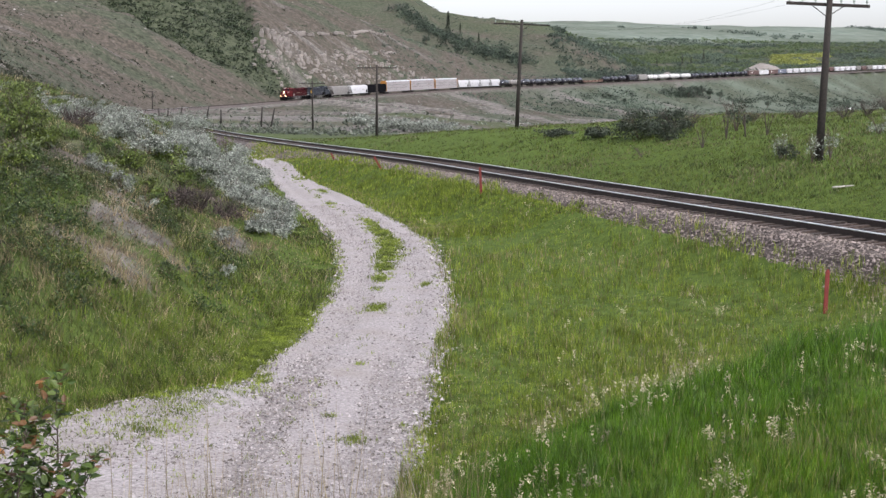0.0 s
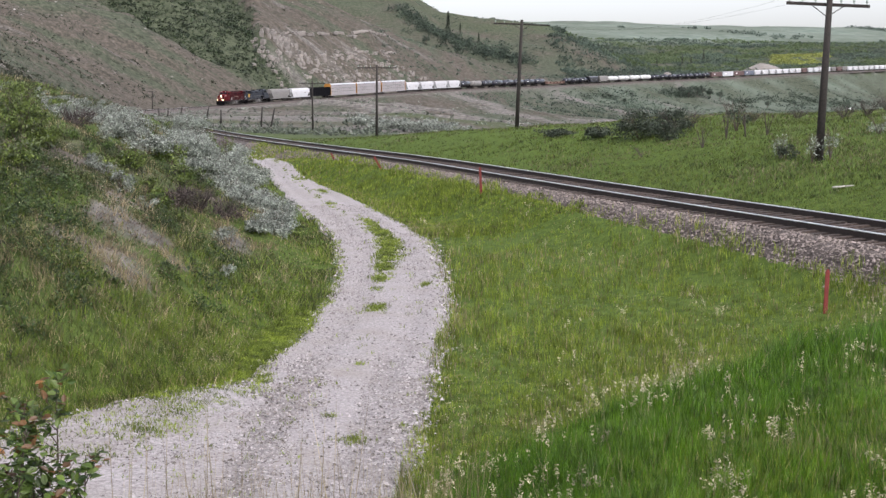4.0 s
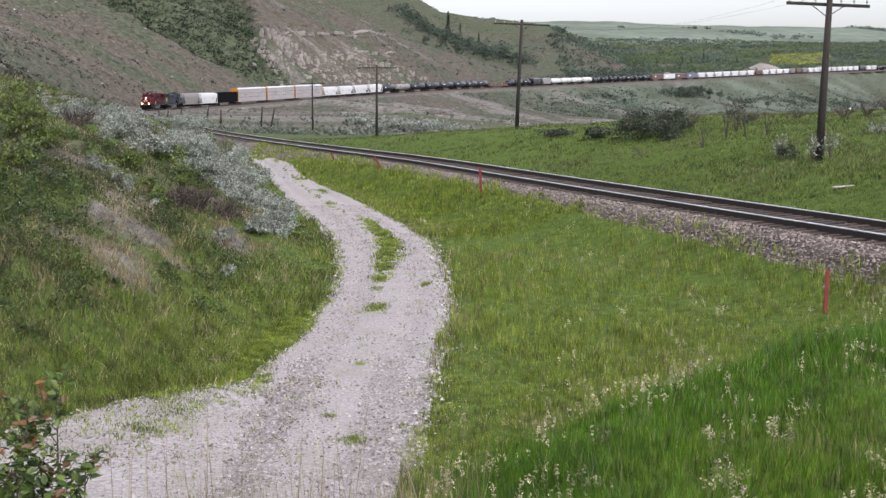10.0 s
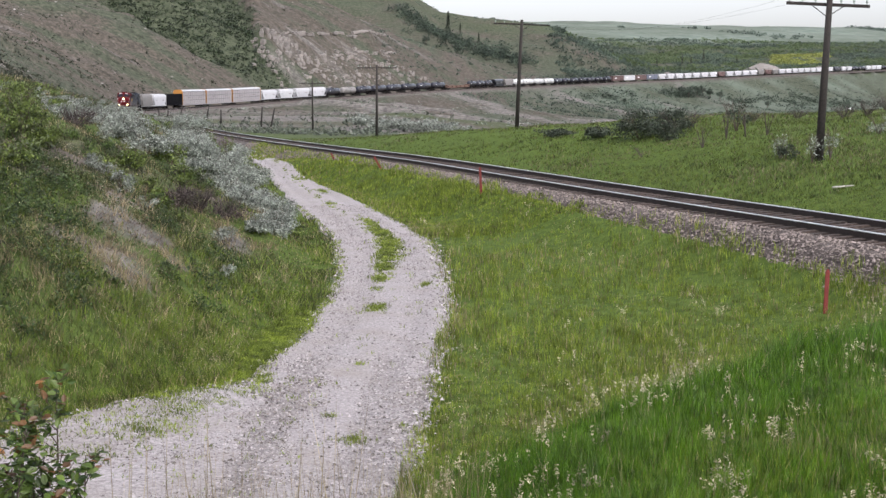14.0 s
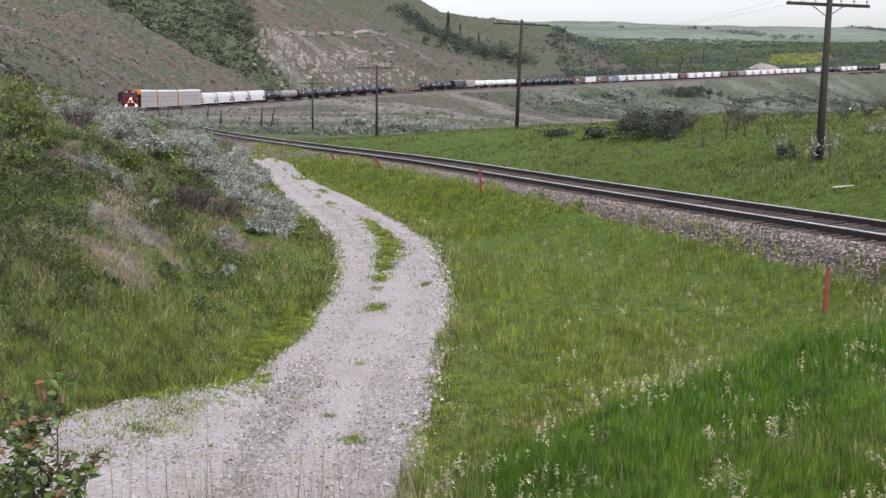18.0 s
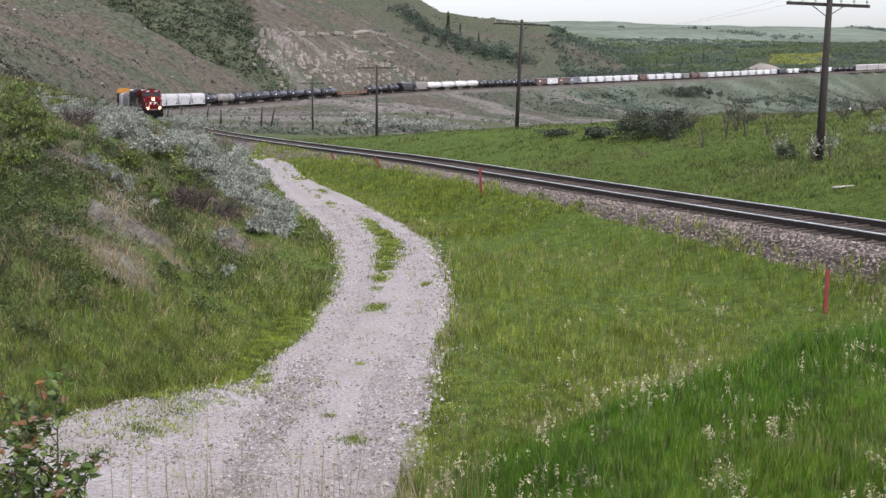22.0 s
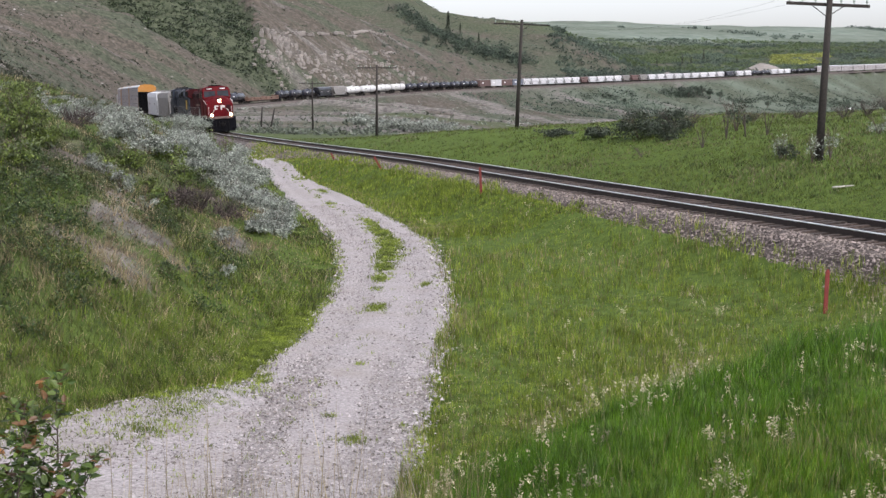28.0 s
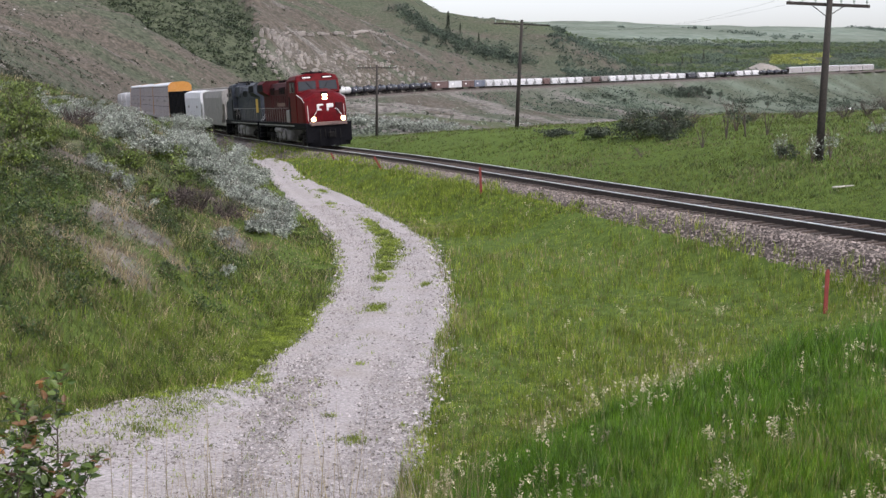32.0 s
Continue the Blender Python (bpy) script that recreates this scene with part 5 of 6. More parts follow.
    blades("track_weeds", "low green weeds growing in the gravel track", X, Y, land(X, Y), 0.03 + 0.06 * RNG.rand(len(X)), np.maximum(0.012, Y * 0.0005), GRASS, 1.2)
    # pale seed heads, in loose groups along the bank's crest and in the field
    x, y = scatter(1500, 12, 60, -0.05, 0.33, 0.9)
    m = ((x - 0.4) * 10 - (y - 16) * 7.6) / 12.56
    g = vnoise(x, y, 1.3, 95)
    keep = (x - road_x(y) > 1.75) & (nearest(x, y)[0] > 3) & ((np.abs(m + 1.1 * vnoise(x, y, 2.6, 140)) < 0.8) & (y < 29) & (g > 0.05) & (RNG.rand(1500) < 0.30) | (RNG.rand(1500) < 0.05 + 0.32 * sst(0.3, 0.8, g)))
    x, y = tufted(x[keep], y[keep], 5, np.full(keep.sum(), 0.10))
    z = land(x, y)
    h = 0.26 + 0.20 * RNG.rand(len(x))
    b = RNG.rand(len(x)) * 6.28
    blades("seed_stalks", "thin dry grass stalks", x, y, z, h, np.full(len(x), 0.004), STRAW, 0.1)
    n = 12 * len(x)
    k = RNG.rand(n)
    P = np.stack([np.repeat(x + np.cos(b) * 0.02, 12) + RNG.normal(0, 0.014, n), np.repeat(y + np.sin(b) * 0.02, 12) + RNG.normal(0, 0.014, n), np.repeat(z + h, 12) - 0.10 * k], 1)
    V, F = leaf_arrays(P, np.full(n, 0.016))
    tagged(new("seed_heads", fast_mesh("seed_heads", V, F, 4, PLUME)), "pale cream seed heads of dry grass", "grass", kind="stuff")
    # cream flecks of last year's heads low in the field
    x, y = scatter(5200, 14, 62, -0.07, 0.34, 0.9)
    g = vnoise(x, y, 1.9, 121) + 0.5 * vnoise(x, y, 0.6, 122)
    m = ((x - 0.4) * 10 - (y - 16) * 7.6) / 12.56
    keep = (off_road(x, y) > 0.2) & (x > road_x(y)) & (nearest(x, y)[0] > 2.6) & ((m < -0.4) | (y > 29)) & (RNG.rand(5200) < 0.25 + 0.75 * sst(0.0, 0.8, g))
    x, y = tufted(x[keep], y[keep], 4, np.full(keep.sum(), 0.12))
    P = np.stack([x, y, land(x, y) + 0.14 + 0.16 * RNG.rand(len(x))], 1)
    V, F = leaf_arrays(P, np.full(len(P), 0.013))
    tagged(new("field_seed_heads", fast_mesh("field_seed_heads", V, F, 4, PLUME)), "small cream seed heads low in the field", "grass", kind="stuff")
    # thin stalks on the camera's bank
    x, y = scatter(90, 6.6, 8.6, -0.24, -0.05)
    z = land(x, y)
    blades("bank_stalks", "thin dry weed stalks on the near bank", x, y, z, 1.05 + 0.55 * RNG.rand(90) ** 1.6, np.full(90, 0.006), STRAW, 0.10)
    x, y = scatter(34, 6.8, 8.2, -0.18, -0.05)
    x2, y2 = scatter(12, 6.8, 8.2, -0.05, 0.02)
    x, y = tufted(np.concatenate([x, x2]), np.concatenate([y, y2]), 12, np.full(46, 0.05))
    blades("bank_tufts", "pale grass tufts on the near bank", x, y, land(x, y), 0.80 + 0.36 * RNG.rand(len(x)), np.full(len(x), 0.006), STRAW, 0.2)
    # old straw bunches standing on the near hill
    x, y = scatter(1500, 22, 66, -0.36, -0.03, 0.9)
    k = np.clip(near_hill(x, y), 0, 1) * (0.12 + 0.5 * sst(0.0, 0.7, vnoise(x, y, 2.2, 151)) + 0.4 * scars(x, y)) * (0.35 + 0.65 * sst(-8.2, -6.8, x))
    keep = (RNG.rand(1500) < k) & (off_road(x, y) > 0.3) & (x < road_x(y))
    x, y = tufted(x[keep], y[keep], 16, np.full(keep.sum(), 0.05))
    blades("straw_bunches", "pale arching bunches of dead grass on the hillside", x, y, land(x, y), 0.16 + 0.24 * RNG.rand(len(x)), np.maximum(0.006, y * 0.0003), STRAW, 0.9)
    # straw litter on the hill's bare places
    x, y = scatter(110000, 20, 70, -0.36, -0.02, 0.9)
    k = np.clip(near_hill(x, y), 0, 1) * (1.0 * scars(x, y) + 0.03)
    keep = (RNG.rand(110000) < k) & (x < road_x(y) - 2.2)
    x, y = x[keep], y[keep]
    blades("straw_litter", "matted dry straw lying on the bare hillside", x, y, land(x, y), 0.03 + 0.07 * RNG.rand(len(x)), np.maximum(0.010, y * 0.0004), LITTER, 3.2)


def leaf_arrays(P, size, flat=0.0):
    """Quads, one leaf at each place, turned at random."""
    n = len(P)
    d = RNG.normal(0, 1, (n, 3))
    d /= np.linalg.norm(d, axis=1)[:, None]
    e = np.cross(d, RNG.normal(0, 1, (n, 3)))
    e /= np.linalg.norm(e, axis=1)[:, None]
    L = (size * (0.7 + 0.6 * RNG.rand(n)))[:, None]
    V = np.stack([P - d * L, P + e * L * 0.42, P + d * L, P - e * L * 0.42], 1)
    return V.reshape(-1, 3), np.arange(4 * n)


def lump_points(n, rx, ry, rz, lumps=9):
    """Places in a lumpy crown with gaps, centred at its base's middle."""
    c = RNG.normal(0, 1, (lumps, 3))
    c /= np.linalg.norm(c, axis=1)[:, None]
    c *= (0.35 + 0.45 * RNG.rand(lumps))[:, None]
    r = 0.28 + 0.25 * RNG.rand(lumps)
    k = RNG.randint(0, lumps, n)
    p = RNG.normal(0, 1, (n, 3))
    p /= np.linalg.norm(p, axis=1)[:, None]
    p = c[k] + p * (r[k] * RNG.rand(n) ** 0.45)[:, None]
    return p * np.array([rx, ry, rz])


def bush(name, label, category, x, y, r, height, leaf, leafsize, leaves, group="", bark=BARK, stems=9, thick=1.0, sink=0.1, z=None, lumps=9, extra=None):
    """A shrub: stems that fork from the base, and a cloud of small leaves."""
    z = ground_z(x, y) if z is None else z
    b = tagged(new(name), label, category, group)
    b.matrix_basis = pose(x, y, z - sink, 0, 0, 0)
    joined = stems > 20
    k = Kit()
    for i in range(stems):
        a, t = RNG.rand() * 6.28, 0.25 + 0.6 * RNG.rand()
        mid = Vector((math.cos(a) * r * t * 0.4, math.sin(a) * r * t * 0.4, height * 0.45))
        tip = Vector((math.cos(a) * r * t, math.sin(a) * r * t, height * (0.75 + 0.25 * RNG.rand())))
        w = (0.006 + 0.006 * height) * thick
        k.rod((0, 0, 0), mid, w, w * 0.7, 5, False).rod(mid, tip, w * 0.7, w * 0.2, 5, False)
        for _ in range(3):
            v = Vector(RNG.normal(0, 1, 3)) * r * 0.3
            v.z = abs(v.z) + 0.1 * height
            k.rod(mid.lerp(tip, RNG.rand()), tip + v * 0.5, w * 0.4, w * 0.15, 4, False)
        if not joined:
            part("stem", k, bark, b)
            k = Kit()
    if joined:
        tagged(part("twig_mass", k, bark, b), kind="stuff")
    else:
        k.bm.free()
    if leaves:
        P = lump_points(leaves, r, r, height * 0.55, lumps) + np.array([0, 0, height * 0.55])
        V, F = leaf_arrays(P, np.full(leaves, leafsize))
        f = new("foliage", fast_mesh("foliage", V, F, 4, leaf))
        f.parent = b
    if extra:
        mat, n, size = extra
        P = lump_points(n, r * 0.8, r * 0.8, height * 0.35, lumps) + np.array([0, 0, height * 0.88])
        V, F = leaf_arrays(P, np.full(n, size))
        f = new("young_leaves", fast_mesh("young_leaves", V, F, 4, mat))
        f.parent = b
        f["label"] = "orange-red young leaves"
    return b


def sapling(x, y, h, stems, label):
    """A slender shrub: crooked stems, side twigs, oval leaves set along them."""
    b = tagged(new("leafy_sapling"), label, "bush", "saplings beside the track")
    b.matrix_basis = pose(x, y, ground_z(x, y) - 0.05)
    green, red = [], []
    for i in range(stems):
        a = 6.28 * (i + RNG.rand() * 0.6) / stems
        top = Vector((math.cos(a) * 0.13, math.sin(a) * 0.13, h * (1 - 0.12 * i)))
        mid = top * 0.5 + Vector(RNG.normal(0, 0.03, 3))
        k = Kit().rod((0, 0, 0), mid, 0.011, 0.008, 6, False).rod(mid, top, 0.008, 0.003, 6, False)
        twigs = []
        for j in range(17):
            t = 0.30 + 0.68 * (j + RNG.rand()) / 17
            p = mid * (2 * t) if t < 0.5 else mid.lerp(top, 2 * t - 1)
            c = RNG.rand() * 6.28
            v = Vector((math.cos(c), math.sin(c), 0.75 + 0.3 * RNG.rand())) * (0.10 + 0.16 * RNG.rand()) * (1.25 - 0.6 * t)
            twigs.append((p, p + v))
            for e in range(12):
                w = p + v * (0.15 + 0.9 * e / 11) + Vector(RNG.normal(0, 0.03, 3))
                (red if (t > 0.82 and e > 7 and RNG.rand() < 0.6) else green).append(w)
        stem = part("stem", k, BARK, b)
        for p, tip in twigs:
            part("twig", Kit().rod(p, tip, 0.004, 0.002, 5, False), BARK, stem)
    for nm, pts, mat, lb in (("foliage", green, SAPLING_LEAF, ""), ("young_leaves", red, RED_LEAF, "orange-red young leaves")):
        n = len(pts)
        P = np.array([tuple(w) for w in pts])
        d = RNG.normal(0, 1, (n, 3)) * np.array([1, 1, 0.55])
        d /= np.linalg.norm(d, axis=1)[:, None]
        e = np.cross(d, np.array([0, 0, 1.0]) + RNG.normal(0, 0.35, (n, 3)))
        e /= np.linalg.norm(e, axis=1)[:, None]
        u = np.cross(e, d)
        L = (0.025 + 0.016 * RNG.rand(n))[:, None]
        V = np.stack([P - d * L, P - d * L * 0.3 + e * L * 0.55 + u * L * 0.2, P + d * L * 0.45 + e * L * 0.5 + u * L * 0.2, P + d * L, P + d * L * 0.45 - e * L * 0.5 + u * L * 0.2, P - d * L * 0.3 - e * L * 0.55 + u * L * 0.2], 1)
        T = np.arange(n)[:, None] * 6 + np.array([0, 1, 2, 3, 0, 3, 4, 5])[None]
        f = new(nm, fast_mesh(nm, V.reshape(-1, 3), T.ravel(), 4, mat))
        f.parent = b
        if lb:
            f["label"] = lb


def shrubs():
    # silver thicket on the near hill's shoulder
    spots = ((-11.7, 50.4, 1.3, 0.8), (-10.8, 55, 1.4, 1.1), (-11.2, 60, 1.6, 1.2), (-9.6, 53, 1.3, 1.4), (-9.1, 57, 1.5, 1.6), (-8.2, 53.5, 1.3, 1.5), (-10.2, 64, 1.6, 1.8), (-7.6, 50.6, 1.2, 1.4), (-12.4, 68, 1.7, 1.3),
             (-13.5, 74, 1.7, 1.7), (-14.8, 78, 1.6, 1.6), (-6.5, 48.6, 1.0, 1.2), (-5.9, 45.6, 0.9, 1.0), (-12.5, 46.5, 1.0, 0.7), (-13.8, 60, 1.4, 0.8), (-11.5, 76, 1.5, 1.5), (-9.7, 71, 1.5, 1.6), (-15.5, 68, 1.3, 0.7), (-8.6, 62.5, 1.3, 1.6), (-5.2, 43.6, 0.7, 0.8), (-5.0, 41.2, 0.65, 0.75), (-5.2, 39.4, 0.5, 0.55), (-6.3, 43.6, 0.8, 0.85), (-7.1, 46.2, 0.9, 1.0), (-5.6, 47.2, 0.9, 1.2),
             (-14.9, 56.6, 1.0, 0.9), (-13.8, 55.6, 1.0, 1.0), (-12.9, 54.8, 1.1, 1.1), (-10.6, 47.2, 1.0, 1.1), (-9.7, 46.6, 0.9, 1.0), (-9.2, 50.4, 1.1, 1.3), (-8.3, 48.2, 1.0, 1.1), (-11.8, 52.5, 1.0, 1.0), (-14.2, 50.5, 0.8, 0.8), (-4.75, 40.2, 0.5, 0.6))
    for x, y, r, h in spots:
        h *= 0.85 if y < 55 else 0.58
        r *= 1.0 if y < 55 else 0.9
        bush("silverberry_bush", "silvery grey-leaved bush in a hillside thicket", "bush", x, y, r, h, SILVER_LEAF, 0.042, int(3000 * r * r) + 800, "silver thicket on the near hill", lumps=26)
    for x, y, r, h in ((-12.3, 41, 0.8, 0.8), (-9.7, 32.5, 0.7, 0.7), (-13.5, 45, 0.8, 0.8), (-16.2, 54, 1.0, 0.7), (-9.0, 47, 0.8, 0.8), (-7.7, 41.5, 0.6, 0.6), (-10.3, 37, 0.6, 0.7), (-8.8, 29.5, 0.6, 0.6), (-7.1, 35.0, 0.45, 0.5), (-4.9, 45.3, 0.5, 0.5), (-12.0, 36, 0.8, 0.9), (-14.0, 65, 0.9, 0.7), (-17.5, 62, 1.0, 0.6), (-8.6, 39.4, 0.6, 0.7), (-8.2, 36.0, 0.5, 0.55), (-7.7, 37.2, 0.45, 0.5), (-9.1, 37.8, 0.5, 0.5), (-13.4, 49.4, 0.7, 0.6), (-6.5, 35.0, 0.35, 0.45), (-11.3, 38.2, 0.8, 1.0), (-12.4, 41.4, 0.8, 0.9), (-7.3, 39.6, 0.4, 0.5)):
        bush("green_shrub", "small leafy green shrub among dry grass", "bush", x, y, r, h, SHRUB_LEAF, 0.05, int(1500 * r * r) + 250, "green shrubs on the near hill", lumps=10)
    for _ in range(120):
        y = RNG.uniform(24, 72)
        x = float(foot_x(y)) - RNG.uniform(1.2, 11)
        r = RNG.uniform(0.18, 0.5)
        silver = RNG.rand() < 0.25 + 0.4 * (y > 44)
        bush("low_shrub", "low silvery shrub in the dry grass" if silver else "low green shrub in the dry grass", "bush", x, y, r, r * RNG.uniform(0.9, 1.4), SILVER_LEAF if silver else LOW_LEAF, 0.030, int(2600 * r * r) + 160, "low shrubs on the near hill", lumps=7, stems=5)
    for x, y, r, h in ((-7.1, 37.6, 0.8, 0.6), (-6.7, 38.6, 0.9, 0.7), (-6.1, 39.4, 0.7, 0.55), (-11.2, 43.5, 0.8, 0.6)):
        bush("dead_bush", "leafless brown twiggy bush on the slope", "bush", x, y, r, h, leaf_mat("dry_twig_tips", (0.045, 0.034, 0.032), (0.12, 0.09, 0.082), 0.8, 0.1), 0.03, 900, "", TWIG, 60)
    # sapling beside the camera
    sapling(-2.36, 8.2, 1.80, 3, "young broad-leaved shrub with reddish tips")
    sapling(-2.62, 8.3, 1.66, 3, "young broad-leaved shrub with green leaves")
    sapling(-2.12, 8.0, 1.28, 2, "young broad-leaved shrub with reddish tips")
    sapling(-2.48, 7.8, 1.45, 3, "young broad-leaved shrub with green leaves")
    # leafy sprigs standing out of the silver thicket
    for x, y, r, h in ((-10.4, 64.2, 0.42, 1.75), (-9.7, 63.0, 0.36, 1.45), (-10.0, 66.0, 0.4, 1.7), (-9.0, 64.6, 0.35, 1.2), (-8.6, 66.5, 0.35, 1.2), (-12.2, 62.5, 0.4, 1.0)):
        bush("green_sprig", "tall yellow-green shrub standing out of the silver thicket", "bush", x, y, r, h, SHRUB_LEAF, 0.05, 420, "green sprigs in the thicket", lumps=12, stems=6)
    # mound
    for x, y, r, h in ((10.4, 75, 1.7, 1.5), (12.3, 75.5, 1.5, 1.3), (11.3, 71.5, 0.9, 1.0), (8.8, 79, 1.0, 0.8), (6.8, 83, 1.3, 0.5)):
        bush("dark_bush", "dense dark green rounded bush on the mound", "bush", x, y, r, h, DARK_LEAF, 0.075, int(1000 * r * r) + 300, "dark bushes on the mound", lumps=16)
    bush("dark_bush", "small dark green bush with bare lower stems", "bush", 14.7, 71, 1.0, 1.7, DARK_LEAF, 0.07, 500, "dark bushes on the mound", lumps=6, stems=10, thick=1.2)
    bush("dark_bush", "small dark green conical bush", "bush", 13.6, 56.3, 0.5, 0.75, DARK_LEAF, 0.06, 420, "dark bushes on the mound")
    for x, y, r, h in ((14.9, 54.4, 0.5, 1.4), (13.6, 57.0, 0.5, 1.1), (19.0, 61.8, 0.8, 1.1), (14.1, 54.0, 0.35, 1.2), (20.0, 62.5, 0.6, 1.3)):
        bush("silver_sapling", "sparse silver-leaved bush on the mound", "bush", x, y, r, h, SILVER_LEAF, 0.05, int(260 * r) + 70, "silver bushes by the pole", lumps=10)
    for x, y, h in ((11.9, 65, 1.0), (13.4, 67, 1.3), (14.2, 66.5, 1.2), (15.1, 66, 1.2), (9.3, 66, 0.5)):
        bush("bare_sapling", "leafless dark crooked sapling in the grass", "bush", x, y, 0.5, h, None, 0, 0, "bare saplings on the mound", TWIG, 5, 2.2)
    # brown-purple twigs along the mound's crest
    for x, y, r, h in ((21.5, 76, 1.0, 0.7), (23.0, 77, 1.1, 0.8), (24.5, 78, 1.1, 0.9), (26, 79, 1.2, 0.9), (20.0, 80, 0.9, 0.5), (17.5, 80, 0.8, 0.5), (13.5, 77.5, 1.1, 0.9)):
        bush("twiggy_bush", "purple-brown leafless twiggy bush on the crest", "bush", x, y, r, h, None, 0, 0, "twiggy bushes on the crest", TWIG, 50)
    # silver clump in the dip behind the line
    for x, y, r, h in ((-6.4, 236, 4.0, 2.6), (-3.0, 240, 4.2, 2.8), (0.4, 238, 3.8, 2.3), (-9.8, 232, 3.0, 2.0), (-15, 260, 3.0, 1.8)):
        bush("silverberry_bush", "silvery grey-leaved bush in the dip behind the line", "bush", x, y, r, h, SILVER_LEAF, 0.24, 1100, "silver clump in the dip", lumps=16)


grassland()
shrubs()


# ---- survey stakes, fence posts, fallen wood ----
STAKE = surf("stake_red", (0.115, 0.014, 0.011), (0.20, 0.030, 0.022), 12, 0.7, 0, 0.3, 0.01)


def stake(x, y, h, lean, turn):
    s = tagged(new("marker_stake"), "red painted wooden marker stake in the grass", "stake", "red stakes along the railway")
    s.matrix_basis = pose(x, y, ground_z(x, y) - 0.1, 0, lean, turn)
    part("board", Kit().box(-0.045, 0.045, -0.012, 0.012, 0, h + 0.06, 0.004).box(-0.03, 0.03, -0.01, 0.01, h + 0.058, h + 0.1, 0.003), STAKE, s)
    part("band", Kit().box(-0.047, 0.047, -0.014, 0.014, h - 0.16, h - 0.02, 0.003), STAKE, s)


for sx, sy, sh, sl, st in ((7.95, 29.1, 0.93, 2.0, 5), (1.48, 54.4, 1.05, -3.0, 0), (-3.05, 72.6, 0.9, -29.0, 0), (-6.2, 83.3, 0.8, -27.0, 0)):
    stake(sx, sy, sh, sl, st)

for fx, fy, fh, fl in ((-29.5, 243, 3.2, 11), (-30.8, 240, 3.4, 4), (-49.6, 297, 2.9, 12), (-41.0, 262, 2.6, 0), (-58.5, 316, 2.4, 10), (-64.0, 330, 2.3, 2), (-67.0, 335, 2.2, -2)):
    f = tagged(new("fence_post"), "leaning grey weathered wooden fence post", "post", "old posts beside the curve")
    f.matrix_basis = pose(fx, fy, ground_z(fx, fy) - 0.3, 0, fl, 0)
    part("shaft", Kit().rod((0, 0, 0), (0, 0, fh + 0.3), 0.16, 0.12, 8), POLE, f)

lg = tagged(new("fallen_branch"), "bleached fallen branch in the grass", "branch")
lg.matrix_basis = pose(13.3, 47.0, ground_z(13.3, 47.0) + 0.1, 0, 0, 8)
part("limb", Kit().rod((-0.35, 0, 0.02), (0.1, 0.03, 0.05), 0.03, 0.035, 7).rod((0.1, 0.03, 0.05), (0.4, -0.02, 0.08), 0.035, 0.02, 7), surf("bleached_wood", (0.30, 0.28, 0.25), (0.45, 0.43, 0.39), 12, 0.9), lg)


# ---- loose stones ----
def stones(name, label, x, y, z, size, mat):
    n = len(x)
    base = np.array([(1, 0, 0), (-1, 0, 0), (0, 1, 0), (0, -1, 0), (0, 0, 0.75), (0, 0, -0.6)], float)
    V = base[None] * (0.6 + 0.8 * RNG.rand(n, 6, 1)) + RNG.normal(0, 0.15, (n, 6, 3))
    a = RNG.rand(n) * 6.28
    c, s = np.cos(a)[:, None], np.sin(a)[:, None]
    V = np.stack([V[..., 0] * c - V[..., 1] * s, V[..., 0] * s + V[..., 1] * c, V[..., 2]], -1) * size[:, None, None]
    V += np.stack([x, y, z], 1)[:, None]
    T = np.array([0, 2, 4, 2, 1, 4, 1, 3, 4, 3, 0, 4])
    me = fast_mesh(name, V.reshape(-1, 3), (np.arange(n)[:, None] * 6 + T[None]).ravel(), 3, mat)
    tagged(new(name, me), label, "stones", kind="stuff")


def stone_mat(name, dark, light):
    m, n, l, b = material(name, 0.9)
    g = n.new("ShaderNodeNewGeometry")
    col = ramp_node(n, l, g.outputs["Random Per Island"], [(0.0, dark), (1.0, light)])
    l.new(col, b.inputs["Base Color"])
    return m


